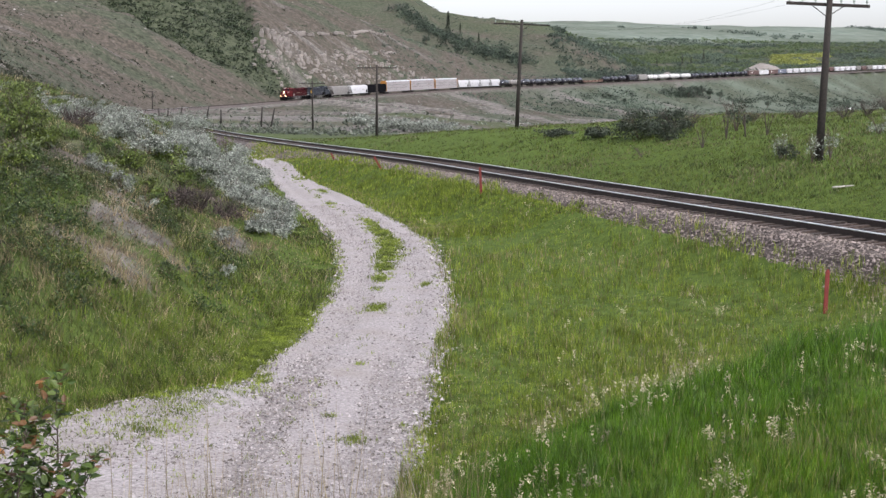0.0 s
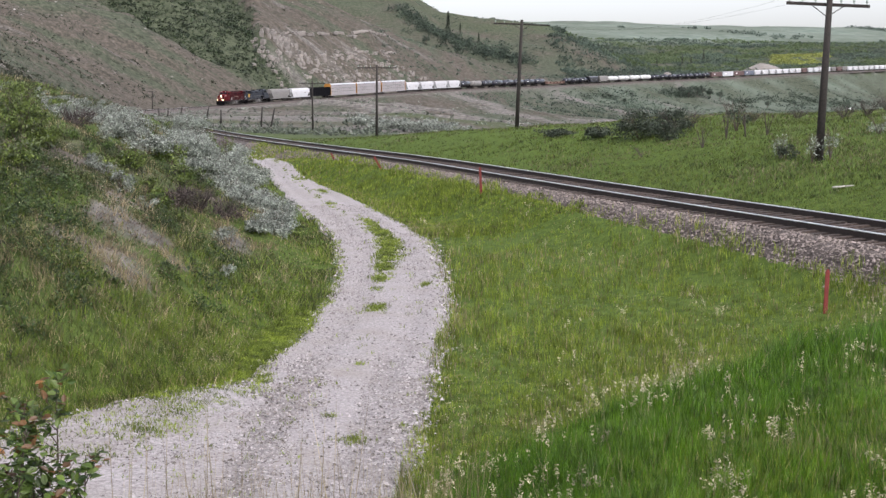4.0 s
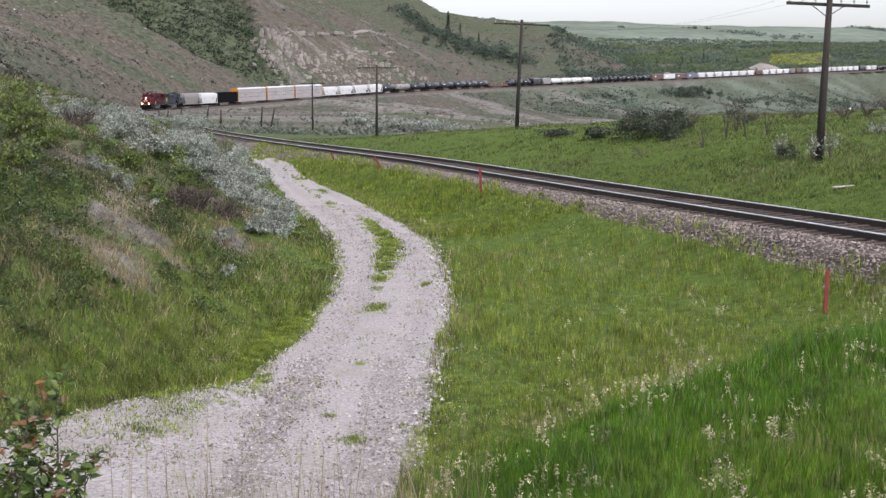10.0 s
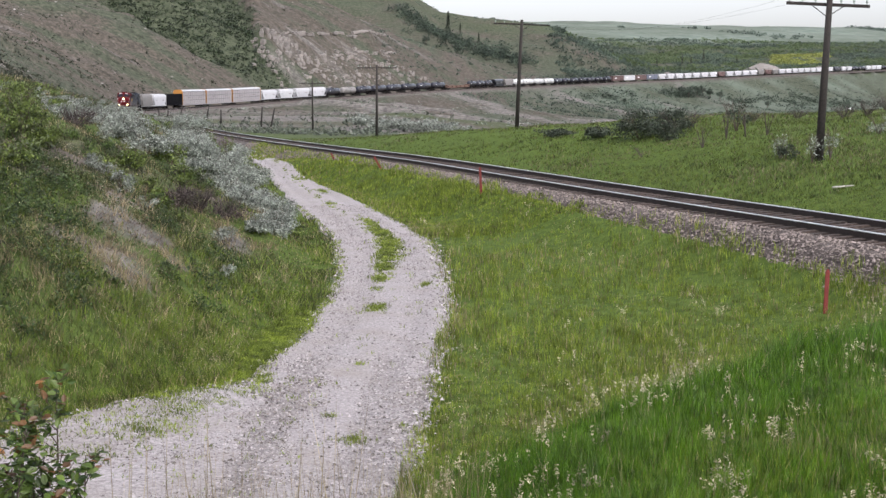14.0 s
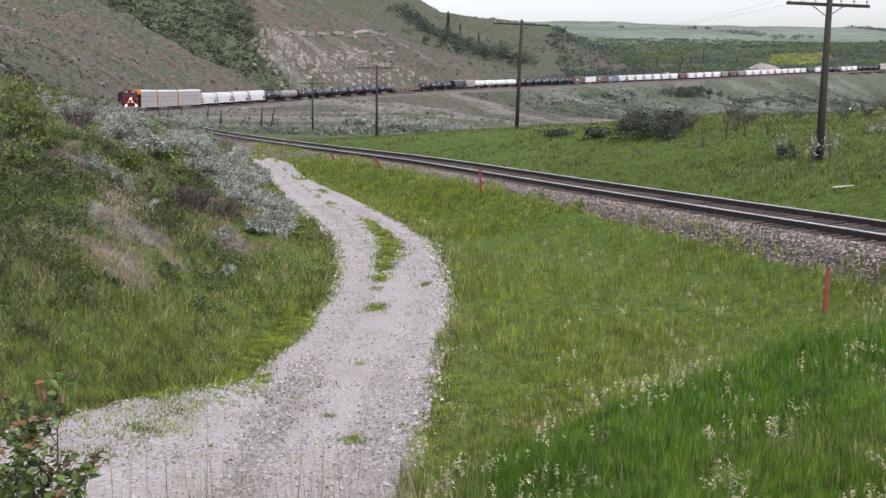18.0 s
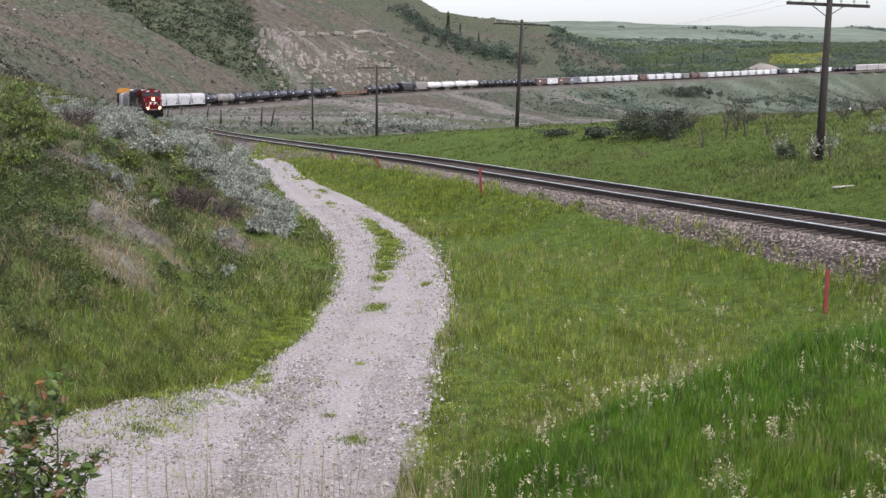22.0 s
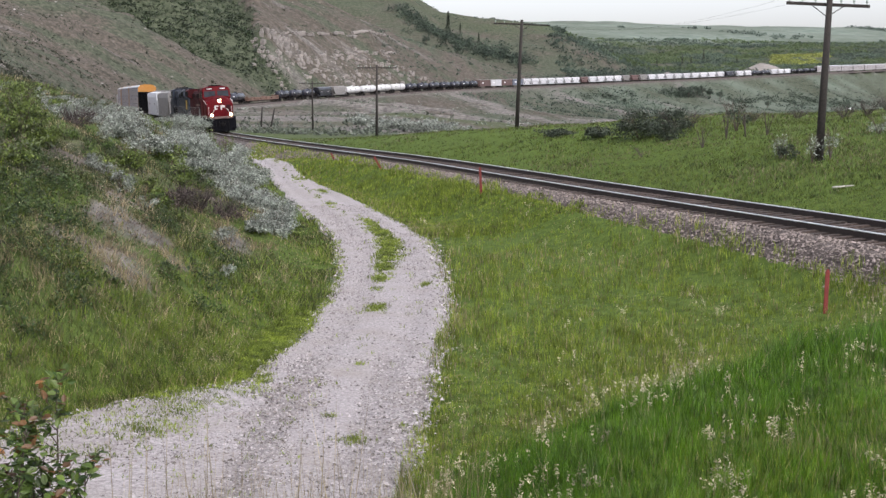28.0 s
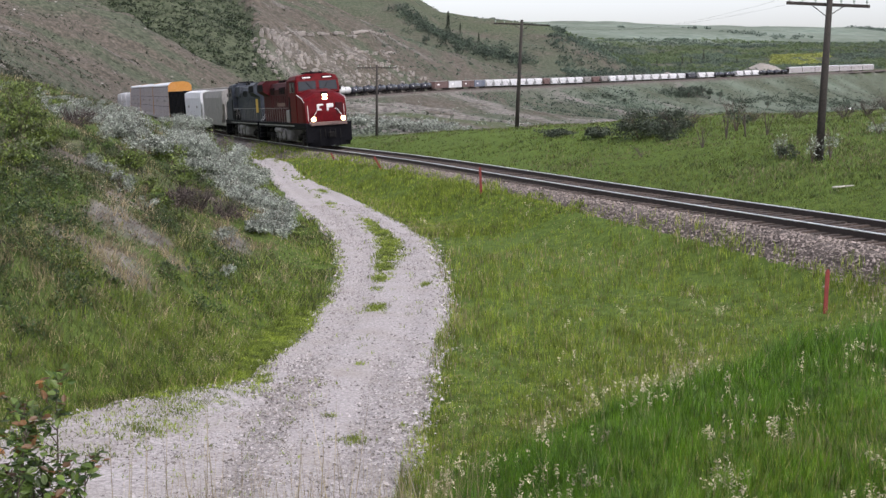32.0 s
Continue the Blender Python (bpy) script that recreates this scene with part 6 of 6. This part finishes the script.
def loose_stones():
    y = np.where(RNG.rand(46000) < 0.6, RNG.uniform(12, 25, 46000), RNG.uniform(25, 60, 46000))
    x = road_x(y) + np.where(RNG.rand(46000) < 0.7, RNG.uniform(-1, 1, 46000) * road_half(y), -RNG.rand(46000) * road_left(y))
    stones("gravel_stones", "scattered pale gravel stones on the track", x, y, land(x, y) + 0.005, 0.007 + 0.020 * RNG.rand(46000) ** 4 + y * 0.0001, stone_mat("pebbles", (0.07, 0.061, 0.058), (0.45, 0.415, 0.41)))
    y = RNG.uniform(12.5, 50, 2600)
    e = RNG.rand(2600) < 0.7
    x = road_x(y) + np.where(e, road_half(y) - 0.12 + RNG.normal(0, 0.14, 2600), -road_left(y) * 0.96 + RNG.normal(0, 0.1, 2600))
    stones("edge_stones", "coarser stones pushed to the track's edges", x, y, land(x, y) + 0.01, 0.014 + 0.032 * RNG.rand(2600) ** 2, stone_mat("edge_pebbles", (0.12, 0.105, 0.10), (0.50, 0.465, 0.45)))
    y = np.where(RNG.rand(9000) < 0.8, RNG.uniform(12.5, 23, 9000), RNG.uniform(23, 60, 9000))
    x = road_x(y) + np.where((RNG.rand(9000) < 0.65) & (y < 23), -RNG.rand(9000) * road_left(y), RNG.uniform(-0.95, 0.95, 9000) * road_half(y))
    stones("soil_clods", "small brown clods and grit on the track", x, y, land(x, y) + 0.006, 0.008 + 0.022 * RNG.rand(9000) ** 3 + y * 0.0001, stone_mat("clods", (0.06, 0.05, 0.042), (0.26, 0.23, 0.21)))
    X, Y, Z = [], [], []
    for _ in range(40000):
        s = -68 + 96 * RNG.rand() ** 1.3
        p, d, side, up = frame_at(s)
        a = RNG.choice([RNG.uniform(1.3, 3.1), RNG.uniform(1.3, 3.3), RNG.uniform(1.3, 3.0), RNG.uniform(-0.66, 0.66)])
        h = np.interp(abs(a), [0, 1.45, 1.9, 2.6, 3.4], [-0.26, -0.17, -0.27, -0.72, -1.02])
        v = p + side * float(a) + up * float(h)
        X.append(v.x), Y.append(v.y), Z.append(v.z)
    stones("ballast_stones", "loose crushed ballast stones", np.array(X), np.array(Y), np.array(Z), 0.022 + 0.036 * RNG.rand(40000) ** 1.5, stone_mat("ballast_chips", (0.05, 0.040, 0.035), (0.31, 0.258, 0.232)))


loose_stones()


# ---- far slopes: shrubs, woods, trees, rocks ----
def clumps(name, label, x, y, size, leaf, per, mat, tall=0.7, category="shrubs"):
    z = land(x, y)
    n = len(x)
    P = RNG.normal(0, 1, (n, per, 3))
    P /= np.linalg.norm(P, axis=2)[..., None]
    P *= RNG.rand(n, per, 1) ** 0.4
    P[..., 2] = np.abs(P[..., 2]) * tall * 1.3
    P = P * size[:, None, None] + np.stack([x, y, z], 1)[:, None]
    V, F = leaf_arrays(P.reshape(-1, 3), np.repeat(size * leaf, per))
    tagged(new(name, fast_mesh(name, V, F, 4, mat)), label, category, kind="stuff")


def hill_forbs():
    """Leafy dark green weeds in patches over the near hill."""
    X, Y = [], []
    for cx, cy, r, n in ((-7.3, 24.4, 0.7, 40), (-6.3, 23.6, 0.5, 24), (-8.0, 29.6, 0.6, 34), (-4.9, 28.6, 0.5, 16), (-5.0, 31.5, 0.5, 18), (-4.6, 26.6, 0.35, 12), (-12.7, 42.0, 1.0, 40), (-10.9, 38.0, 0.9, 36), (-9.4, 31.0, 0.9, 44), (-8.4, 27.4, 0.7, 44), (-7.8, 25.6, 0.7, 40), (-7.2, 27.2, 0.5, 26), (-6.9, 22.6, 0.7, 30), (-10.2, 34.5, 0.9, 30), (-6.3, 31.0, 0.5, 20), (-8.0, 42.0, 0.6, 24), (-5.3, 33.0, 0.4, 16), (-9.3, 40.0, 0.6, 20)):
        n = int(1.5 * n)
        X.append(cx + RNG.normal(0, 0.65, n) * r)
        Y.append(cy + RNG.normal(0, 1.0, n) * r)
    x, y = np.concatenate(X), np.concatenate(Y)
    clumps("hill_forbs", "leafy dark green weeds on the near hillside", x, y, 0.09 + 0.16 * RNG.rand(len(x)), 0.16, 46, leaf_mat("forb_leaves", (0.014, 0.031, 0.006), (0.066, 0.106, 0.019), 0.55, 0.2), 1.2, "weeds")


hill_forbs()


THICKETS = ((160, 960, 6.5, 4, 50), (171, 968, 5, 4, 34), (150, 948, 4, 4, 12), (215, 1006, 7, 3, 26), (275, 1075, 10, 4, 34), (100, 866, 4, 3, 8), (205, 985, 5, 5, 16), (236, 1030, 6, 5, 20), (262, 1050, 7, 5, 22), (300, 1085, 8, 6, 26), (86, 850, 3, 3, 6), (330, 1120, 8, 6, 22), (120, 905, 2, 3, 5))
GROVES = ((527, 2495, 24, 22, 26), (566, 2408, 12, 14, 9), (333, 2630, 9, 12, 6), (860, 2850, 34, 26, 34), (470, 2680, 12, 12, 7), (610, 2440, 10, 10, 5))


def far_slopes():
    x, y = scatter(70000, 190, 900, power=0.6)
    q, s, zt = nearest(x, y)
    n1, n2 = vnoise(x, y, 38, 101), vnoise(x, y, 12, 102)
    hill = (q > 9) & (s > 120)
    cut = (s > 512) & (s < 670) & (q < 36)
    gully = gully_at(q, s + 5 * n2) * (q > 10)
    r = RNG.rand(len(x))
    a = hill & ~cut & (r < 0.13 + 0.34 * np.clip(n1 + 0.4 * n2, 0, 1))
    clumps("hillside_tufts", "grey-green sage tufts on the dry hillside", x[a], y[a], 0.22 + 0.5 * RNG.rand(a.sum()) ** 2, 0.5, 6, leaf_mat("hill_tuft_leaves", (0.018, 0.024, 0.013), (0.07, 0.08, 0.048), 0.7, 0.15), 0.6)
    g = hill & (r < gully * (0.45 + 0.5 * np.clip(n1 + 0.5, 0, 1)))
    clumps("gully_shrubs", "dense dark green shrubs filling the hillside gully", x[g], y[g], 0.8 + 1.5 * RNG.rand(g.sum()) ** 2, 0.30, 16, leaf_mat("gully_leaves", (0.012, 0.026, 0.010), (0.048, 0.075, 0.026), 0.6, 0.15), 0.8)
    # the gully's own thicket
    gx, gy = scatter(15000, 500, 740, -0.27, -0.09, 0.5)
    gq, gs, _ = nearest(gx, gy)
    gn = vnoise(gx, gy, 14, 131) + 0.5 * vnoise(gx, gy, 5, 132)
    k = (gq > 10) & (RNG.rand(15000) < gully_at(gq, gs + 5 * gn) * np.clip(0.85 + 0.6 * gn, 0.35, 1))
    clumps("gully_thicket", "low dark green growth covering the gully", gx[k], gy[k], 0.7 + 1.3 * RNG.rand(k.sum()) ** 2, 0.36, 7, leaf_mat("thicket_leaves", (0.011, 0.021, 0.010), (0.038, 0.056, 0.024), 0.6, 0.15), 0.6)
    # tufts, straw and stones on the dry hill
    gx, gy = scatter(34000, 250, 740, -0.335, -0.04, 0.6)
    gq, gs, _ = nearest(gx, gy)
    gn = vnoise(gs + 0.7 * gq, gq * 0.3, 9, 133) + 0.5 * vnoise(gx, gy, 7, 134)
    on = (gq > 10) & (gully_at(gq, gs) < 0.3) & ~((gs > 505) & (gs < 660) & (gq < 36))
    pick = RNG.rand(34000)
    k = on & (pick < 0.10 + 0.34 * np.clip(gn + 0.2, 0, 1))
    clumps("dry_hill_sage", "dark sage tufts scattered over the dry hill", gx[k], gy[k], 0.25 + 0.95 * RNG.rand(k.sum()) ** 3, 0.5, 6, leaf_mat("dry_hill_leaves", (0.018, 0.024, 0.014), (0.064, 0.070, 0.042), 0.7, 0.15), 0.7)
    k = on & (pick > 0.80 + 0.15 * gn)
    clumps("dry_hill_straw", "pale dry grass tufts over the hill", gx[k], gy[k], 0.2 + 0.35 * RNG.rand(k.sum()), 0.5, 5, leaf_mat("hill_straw_leaves", (0.07, 0.062, 0.048), (0.18, 0.16, 0.125), 0.8, 0.15), 0.5, "grass")
    k = on & (pick > 0.5) & (pick < 0.515 + 0.05 * np.clip(gn, 0, 1))
    stones("hill_stones", "pale stones lying on the dry hill", gx[k], gy[k], land(gx[k], gy[k]) + 0.1, 0.2 + 0.5 * RNG.rand(k.sum()) ** 3, stone_mat("hill_stone", (0.16, 0.145, 0.13), (0.34, 0.315, 0.29)))
    b = (q < -5) & (r < (0.10 + 0.30 * np.clip(n1 + 0.5 * n2, 0, 1)) * np.where(y < 330, 0.55, 1.0))
    clumps("bank_shrubs", "sage and shrubs on the bank below the line", x[b], y[b], 0.25 + 0.8 * RNG.rand(b.sum()) ** 3, 0.45, 6, SAGE_LEAF, 0.7)
    b = (q < -5) & (r > 0.9) & (n2 > 0.0) & (y > 340)
    clumps("bank_silver_sage", "pale silvery sage on the bank below the line", x[b], y[b], 0.3 + 0.8 * RNG.rand(b.sum()) ** 2, 0.4, 8, SILVER_LEAF, 0.6)
    x, y = scatter(42000, 700, 1250, -0.05, 0.34, 0.5)
    q, s, zt = nearest(x, y)
    n1 = vnoise(x, y, 60, 104)
    r = RNG.rand(len(x))
    b = (q < -8) & (r < 0.30 + 0.7 * np.clip(n1 + 0.7 * vnoise(s - 0.6 * q, q * 0.2, 22, 141), 0, 1))
    clumps("valley_shrubs", "green shrubs scattered over the valley bank", x[b], y[b], 0.6 + 1.7 * RNG.rand(b.sum()) ** 3, 0.34, 7, HAZED_LEAF, 0.55)
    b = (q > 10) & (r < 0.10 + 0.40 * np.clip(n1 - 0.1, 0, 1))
    clumps("ridge_shrubs", "shrubs on the ridge behind the line", x[b], y[b], 0.8 + 1.6 * RNG.rand(b.sum()) ** 2, 0.26, 14, HAZED_LEAF, 0.45)
    # dark thickets in the hollows of the bank below the far line
    tx = np.concatenate([cx + RNG.normal(0, 1, n) * wx for cx, cy, wx, wy, n in THICKETS])
    ty = np.concatenate([cy + RNG.normal(0, 1, n) * wy for cx, cy, wx, wy, n in THICKETS])
    clumps("bank_thicket", "dark leafy thickets on the bank below the far line", tx, ty, 1.4 + 2.2 * RNG.rand(len(tx)) ** 2, 0.2, 40, leaf_mat("thicket_dark_leaves", (0.022, 0.036, 0.026), (0.064, 0.088, 0.056), 0.6, 0.2, 0.05, 0.2, 0.55), 1.25)
    # woodland behind the far line
    x, y = scatter(20000, 960, 2300, 0.04, 0.35, 0.7)
    q, s, zt = nearest(x, y)
    n1 = fbm(x, y, 120, 106)
    keep = (q > 14) & ~((np.abs(x / y - 0.251) < 0.02) & (y > 1500) & (y < 1800)) & (x / y > 0.085 + 0.02 * n1) & (RNG.rand(len(x)) < 0.62 + 0.6 * n1)
    x, y = x[keep], y[keep]
    light = vnoise(x, y, 45, 113) > 0.05
    for nm, lb, sel, mt in (("far_woodland", "distant dark green bushland behind the railway", ~light, HAZED_LEAF), ("far_aspens", "distant fresh green aspen bushes behind the railway", light, leaf_mat("aspen_leaves", (0.074, 0.106, 0.052), (0.145, 0.188, 0.088), 0.6, 0.65, 0.008, 0.022, 0.7))):
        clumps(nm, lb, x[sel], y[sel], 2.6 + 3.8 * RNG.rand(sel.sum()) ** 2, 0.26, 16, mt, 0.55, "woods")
    # dark wood on the slope behind the dry ridge
    t = RNG.rand(420)
    x = -34 + 92 * t + RNG.normal(0, 4, 420)
    y = 1068 - 74 * t + RNG.normal(0, 11, 420)
    keep = nearest(x, y)[0] > 60
    # leaf colour lightened and blued for the haze over this slope
    clumps("slope_wood", "dark leafy wood on the slope behind the ridge", x[keep], y[keep], 1.9 + 2.4 * RNG.rand(keep.sum()), 0.2, 38, leaf_mat("hazed_slope_leaves", (0.036, 0.054, 0.042), (0.098, 0.130, 0.088), 0.6, 0.45, 0.03, 0.08, 0.55), 1.0, "woods")
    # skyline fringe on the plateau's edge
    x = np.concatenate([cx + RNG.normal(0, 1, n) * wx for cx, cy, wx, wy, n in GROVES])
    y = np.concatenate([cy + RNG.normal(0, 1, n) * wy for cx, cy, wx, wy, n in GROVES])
    # groves paled towards blue-grey, their haze painted in the leaves
    clumps("plateau_groves", "distant dark groves on the plateau", x, y, 5 + 5 * RNG.rand(len(x)), 0.3, 14, leaf_mat("hazed_grove_leaves", (0.080, 0.108, 0.090), (0.120, 0.152, 0.122), 0.7, 0.4, 0.01, 0.05, 0.7), 0.45, "woods")


far_slopes()


def conifer(x, y, h):
    t = tagged(new("conifer"), "dark narrow spruce tree on the slope", "tree", "distant spruces")
    t.matrix_basis = pose(x, y, ground_z(x, y) - 0.3)
    part("trunk", Kit().rod((0, 0, 0), (0, 0, h * 0.95), h * 0.018, h * 0.004, 7), BARK, t)
    n = 700
    k = RNG.rand(n) ** 0.7
    a = RNG.rand(n) * 6.28
    r = (1 - k) * h * 0.2 * (0.35 + 0.65 * RNG.rand(n)) * (0.8 + 0.2 * np.sin(k * 60))
    P = np.stack([np.cos(a) * r, np.sin(a) * r, h * 0.06 + k * h * 0.94], 1)
    V, F = leaf_arrays(P, np.full(n, h * 0.035))
    f = new("crown", fast_mesh("crown", V, F, 4, DARK_LEAF))
    f.parent = t


for cx, cy, ch in ((3.8, 1062, 17), (13, 1075, 8), (26, 1040, 9), (225, 1500, 11), (262, 1560, 10), (300, 1640, 14), (246, 1480, 7), (275, 1580, 9), (284, 1600, 7), (330, 1600, 9), (150, 1290, 6), (305, 975, 12)):
    conifer(cx, cy, ch)


def round_tree(x, y, h):
    t = tagged(new("broadleaf_tree"), "distant green broadleaf tree with uneven crown", "tree", "distant broadleaf trees")
    t.matrix_basis = pose(x, y, ground_z(x, y) - 0.2)
    k = Kit().rod((0, 0, 0), (0, 0, h * 0.5), h * 0.03, h * 0.02, 7)
    for _ in range(5):
        a = RNG.rand() * 6.28
        k.rod((0, 0, h * 0.3), (math.cos(a) * h * 0.25, math.sin(a) * h * 0.25, h * 0.75), h * 0.014, h * 0.005, 5)
    part("trunk", k, BARK, t)
    P = lump_points(600, h * 0.42, h * 0.42, h * 0.4, 12) + np.array([0, 0, h * 0.6])
    V, F = leaf_arrays(P, np.full(600, h * 0.05))
    f = new("crown", fast_mesh("crown", V, F, 4, HAZED_LEAF))
    f.parent = t


for tx, ty, th in ((172, 962, 9), (182, 968, 8), (165, 955, 7), (190, 975, 6), (110, 860, 4), (225, 985, 6), (250, 1010, 5), (285, 1000, 7), (60, 780, 3), (130, 905, 3.5), (-12, 1010, 8), (2, 1020, 9), (10, 1000, 8), (18, 1030, 7), (30, 990, 8), (40, 1000, 7), (48, 985, 6), (170, 975, 6), (180, 985, 7), (162, 968, 5)):
    round_tree(tx, ty, th)

# rock ledges in the cutting
ROCK = surf("pale_sandstone", (0.14, 0.128, 0.118), (0.31, 0.284, 0.258), 1.6, 0.95, 0, 0.6, 0.15, 0.15, (0.22, 0.18, 0.15), 0.5, 0.4)


def rock_ledges():
    ledge = tagged(new("rock_ledges"), "broken pale sandstone ledges in the railway cutting", "rock", kind="structure")
    meshes = []
    for i in range(6):
        k = Kit()
        k.box(-1, 1, -0.7, 0.7, -0.8, 0.8, 0.16)
        for v in k.bm.verts:
            v.co += Vector(RNG.normal(0, 0.13, 3))
        o = part("rock", k, ROCK)
        meshes.append(o.data)
        bpy.data.objects.remove(o)
    rows = [(RNG.uniform(510, 640), RNG.uniform(8, 30)) for _ in range(90)] + [(500 + i * 2.6, 26 - i * 0.08 + RNG.normal(0, 1.4)) for i in range(56)] + [(505 + i * 2.4, 22 + RNG.normal(0, 2.0)) for i in range(24)] + \
           [(545 + i * 2.2, 15.5 + RNG.normal(0, 0.9)) for i in range(34)] + [(498 + i * 0.7, 9 + i * 0.8 + RNG.normal(0, 1.2)) for i in range(26)] + [(590 + i * 2.4, 28 - i * 0.55 + RNG.normal(0, 0.8)) for i in range(30)]
    for s, q in rows:
        p, d = on_line(s)
        n = Vector((-d.y, d.x, 0))
        w = p + n * max(q, 7.5)
        k = 0.3 + 0.85 * RNG.rand() ** 2
        m = pose(w.x, w.y, ground_z(w.x, w.y) + 0.1 * k, RNG.normal(0, 9), RNG.normal(0, 9), math.degrees(math.atan2(d.y, d.x)) + RNG.normal(0, 15))
        shared("rock", meshes[RNG.randint(0, 6)], ledge, m @ Matrix.Diagonal((k * 1.1, k, k * 1.15, 1)))
    # long broken slabs along the cutting's bedding, and upright blocks at its gully end
    beds = [(552 + i * 2.7, 36 + i * 0.17, 2.7, 0.8) for i in range(44)] + [(578 + i * 2.6, 27 + i * 0.1, 2.3, 0.65) for i in range(28)] + [(528 + i * 3.0, 19, 1.2, 0.5) for i in range(14)] + \
           [(514 + RNG.rand() * 34, 23 + RNG.rand() * 13, 0.95, 1.35) for i in range(64)]
    for s, q, wide, high in beds:
        if RNG.rand() < 0.2:
            continue
        p, d = on_line(s + RNG.normal(0, 0.8))
        w = p + Vector((-d.y, d.x, 0)) * (q + RNG.normal(0, 0.7))
        k = 0.55 + 0.65 * RNG.rand()
        m = pose(w.x, w.y, ground_z(w.x, w.y) + 0.25 * k * high, RNG.normal(0, 5), RNG.normal(0, 5), math.degrees(math.atan2(d.y, d.x)) + RNG.normal(0, 10))
        shared("rock", meshes[RNG.randint(0, 6)], ledge, m @ Matrix.Diagonal((k * wide, k * 1.1, k * high, 1)))


rock_ledges()


# ---- earth mounds and a flowering field by the far line, pale river bar in the valley ----
def earth_mound(x, y, rx, ry, h):
    n, rings = 28, []
    z = min(ground_z(x + a * rx, y + b * ry) for a in (-1, 0, 1) for b in (-1, 0, 1)) - 0.5
    for k in (1.0, 0.85, 0.65, 0.45, 0.25, 0.06):
        ring = []
        for i in range(n):
            a = 6.2832 * i / n
            wob = 1 + 0.16 * noise.noise(Vector((math.cos(a) * 1.5 + x, math.sin(a) * 1.5, k * 2)))
            ring.append((math.cos(a) * rx * k * wob, math.sin(a) * ry * k * wob, h * (1 - k ** 2) * (1 + 0.2 * noise.noise(Vector((k * 3, a, y))))))
        rings.append(ring)
    o = part("earth_mound", Kit().loft(rings, True, True, True), ROCK)
    o.matrix_basis = pose(x, y, z)
    tagged(o, "bare pale earth mound behind the far railway", "mound", "earth mounds")


earth_mound(266, 1184, 21, 10, 9.5)
earth_mound(164, 1040, 6, 4, 5.5)
earth_mound(340, 1276, 16, 8, 6)

x, y = scatter(1100, 1540, 1780, 0.230, 0.272, 1.0)
keep = vnoise(x, y, 55, 111) + 0.6 * vnoise(x, y, 18, 112) > -0.35 + ((x / y - 0.251) / 0.022) ** 2 * 0.45
x, y = x[keep], y[keep]
clumps("flowering_field", "yellow-green flowering field far behind the line", x, y, 2.0 + 2.0 * RNG.rand(len(x)), 0.35, 10, leaf_mat("yellow_green_leaves", (0.16, 0.19, 0.045), (0.33, 0.35, 0.09), 0.6, 0.4, 0.03, 0.08, 0.7), 0.5, "field")



def gravel_bar():
    """A pale river bar in the valley, between shrubs."""
    xs = np.linspace(286, 352, 30)
    V = []
    for k, xx in enumerate(xs):
        yc = 1005 + (xx - 286) * 0.75
        half = 9 * (0.45 + 0.55 * abs(math.sin(xx * 0.11)))
        for e in (-1, -0.3, 0.3, 1):
            V.append((xx, yc + e * half, ground_z(xx, yc + e * half) + (0.35 if abs(e) < 1 else -0.1)))
    F = [(4 * i + j, 4 * i + 4 + j, 4 * i + 5 + j, 4 * i + 1 + j) for i in range(len(xs) - 1) for j in range(3)]
    tagged(new("gravel_bar", mesh_of("gravel_bar", V, F, surf("bar_gravel", (0.5, 0.49, 0.47), (0.72, 0.71, 0.69), 1.5, 0.9))), "pale gravel bar in the valley bottom", "gravel", kind="structure")


gravel_bar()


motions()
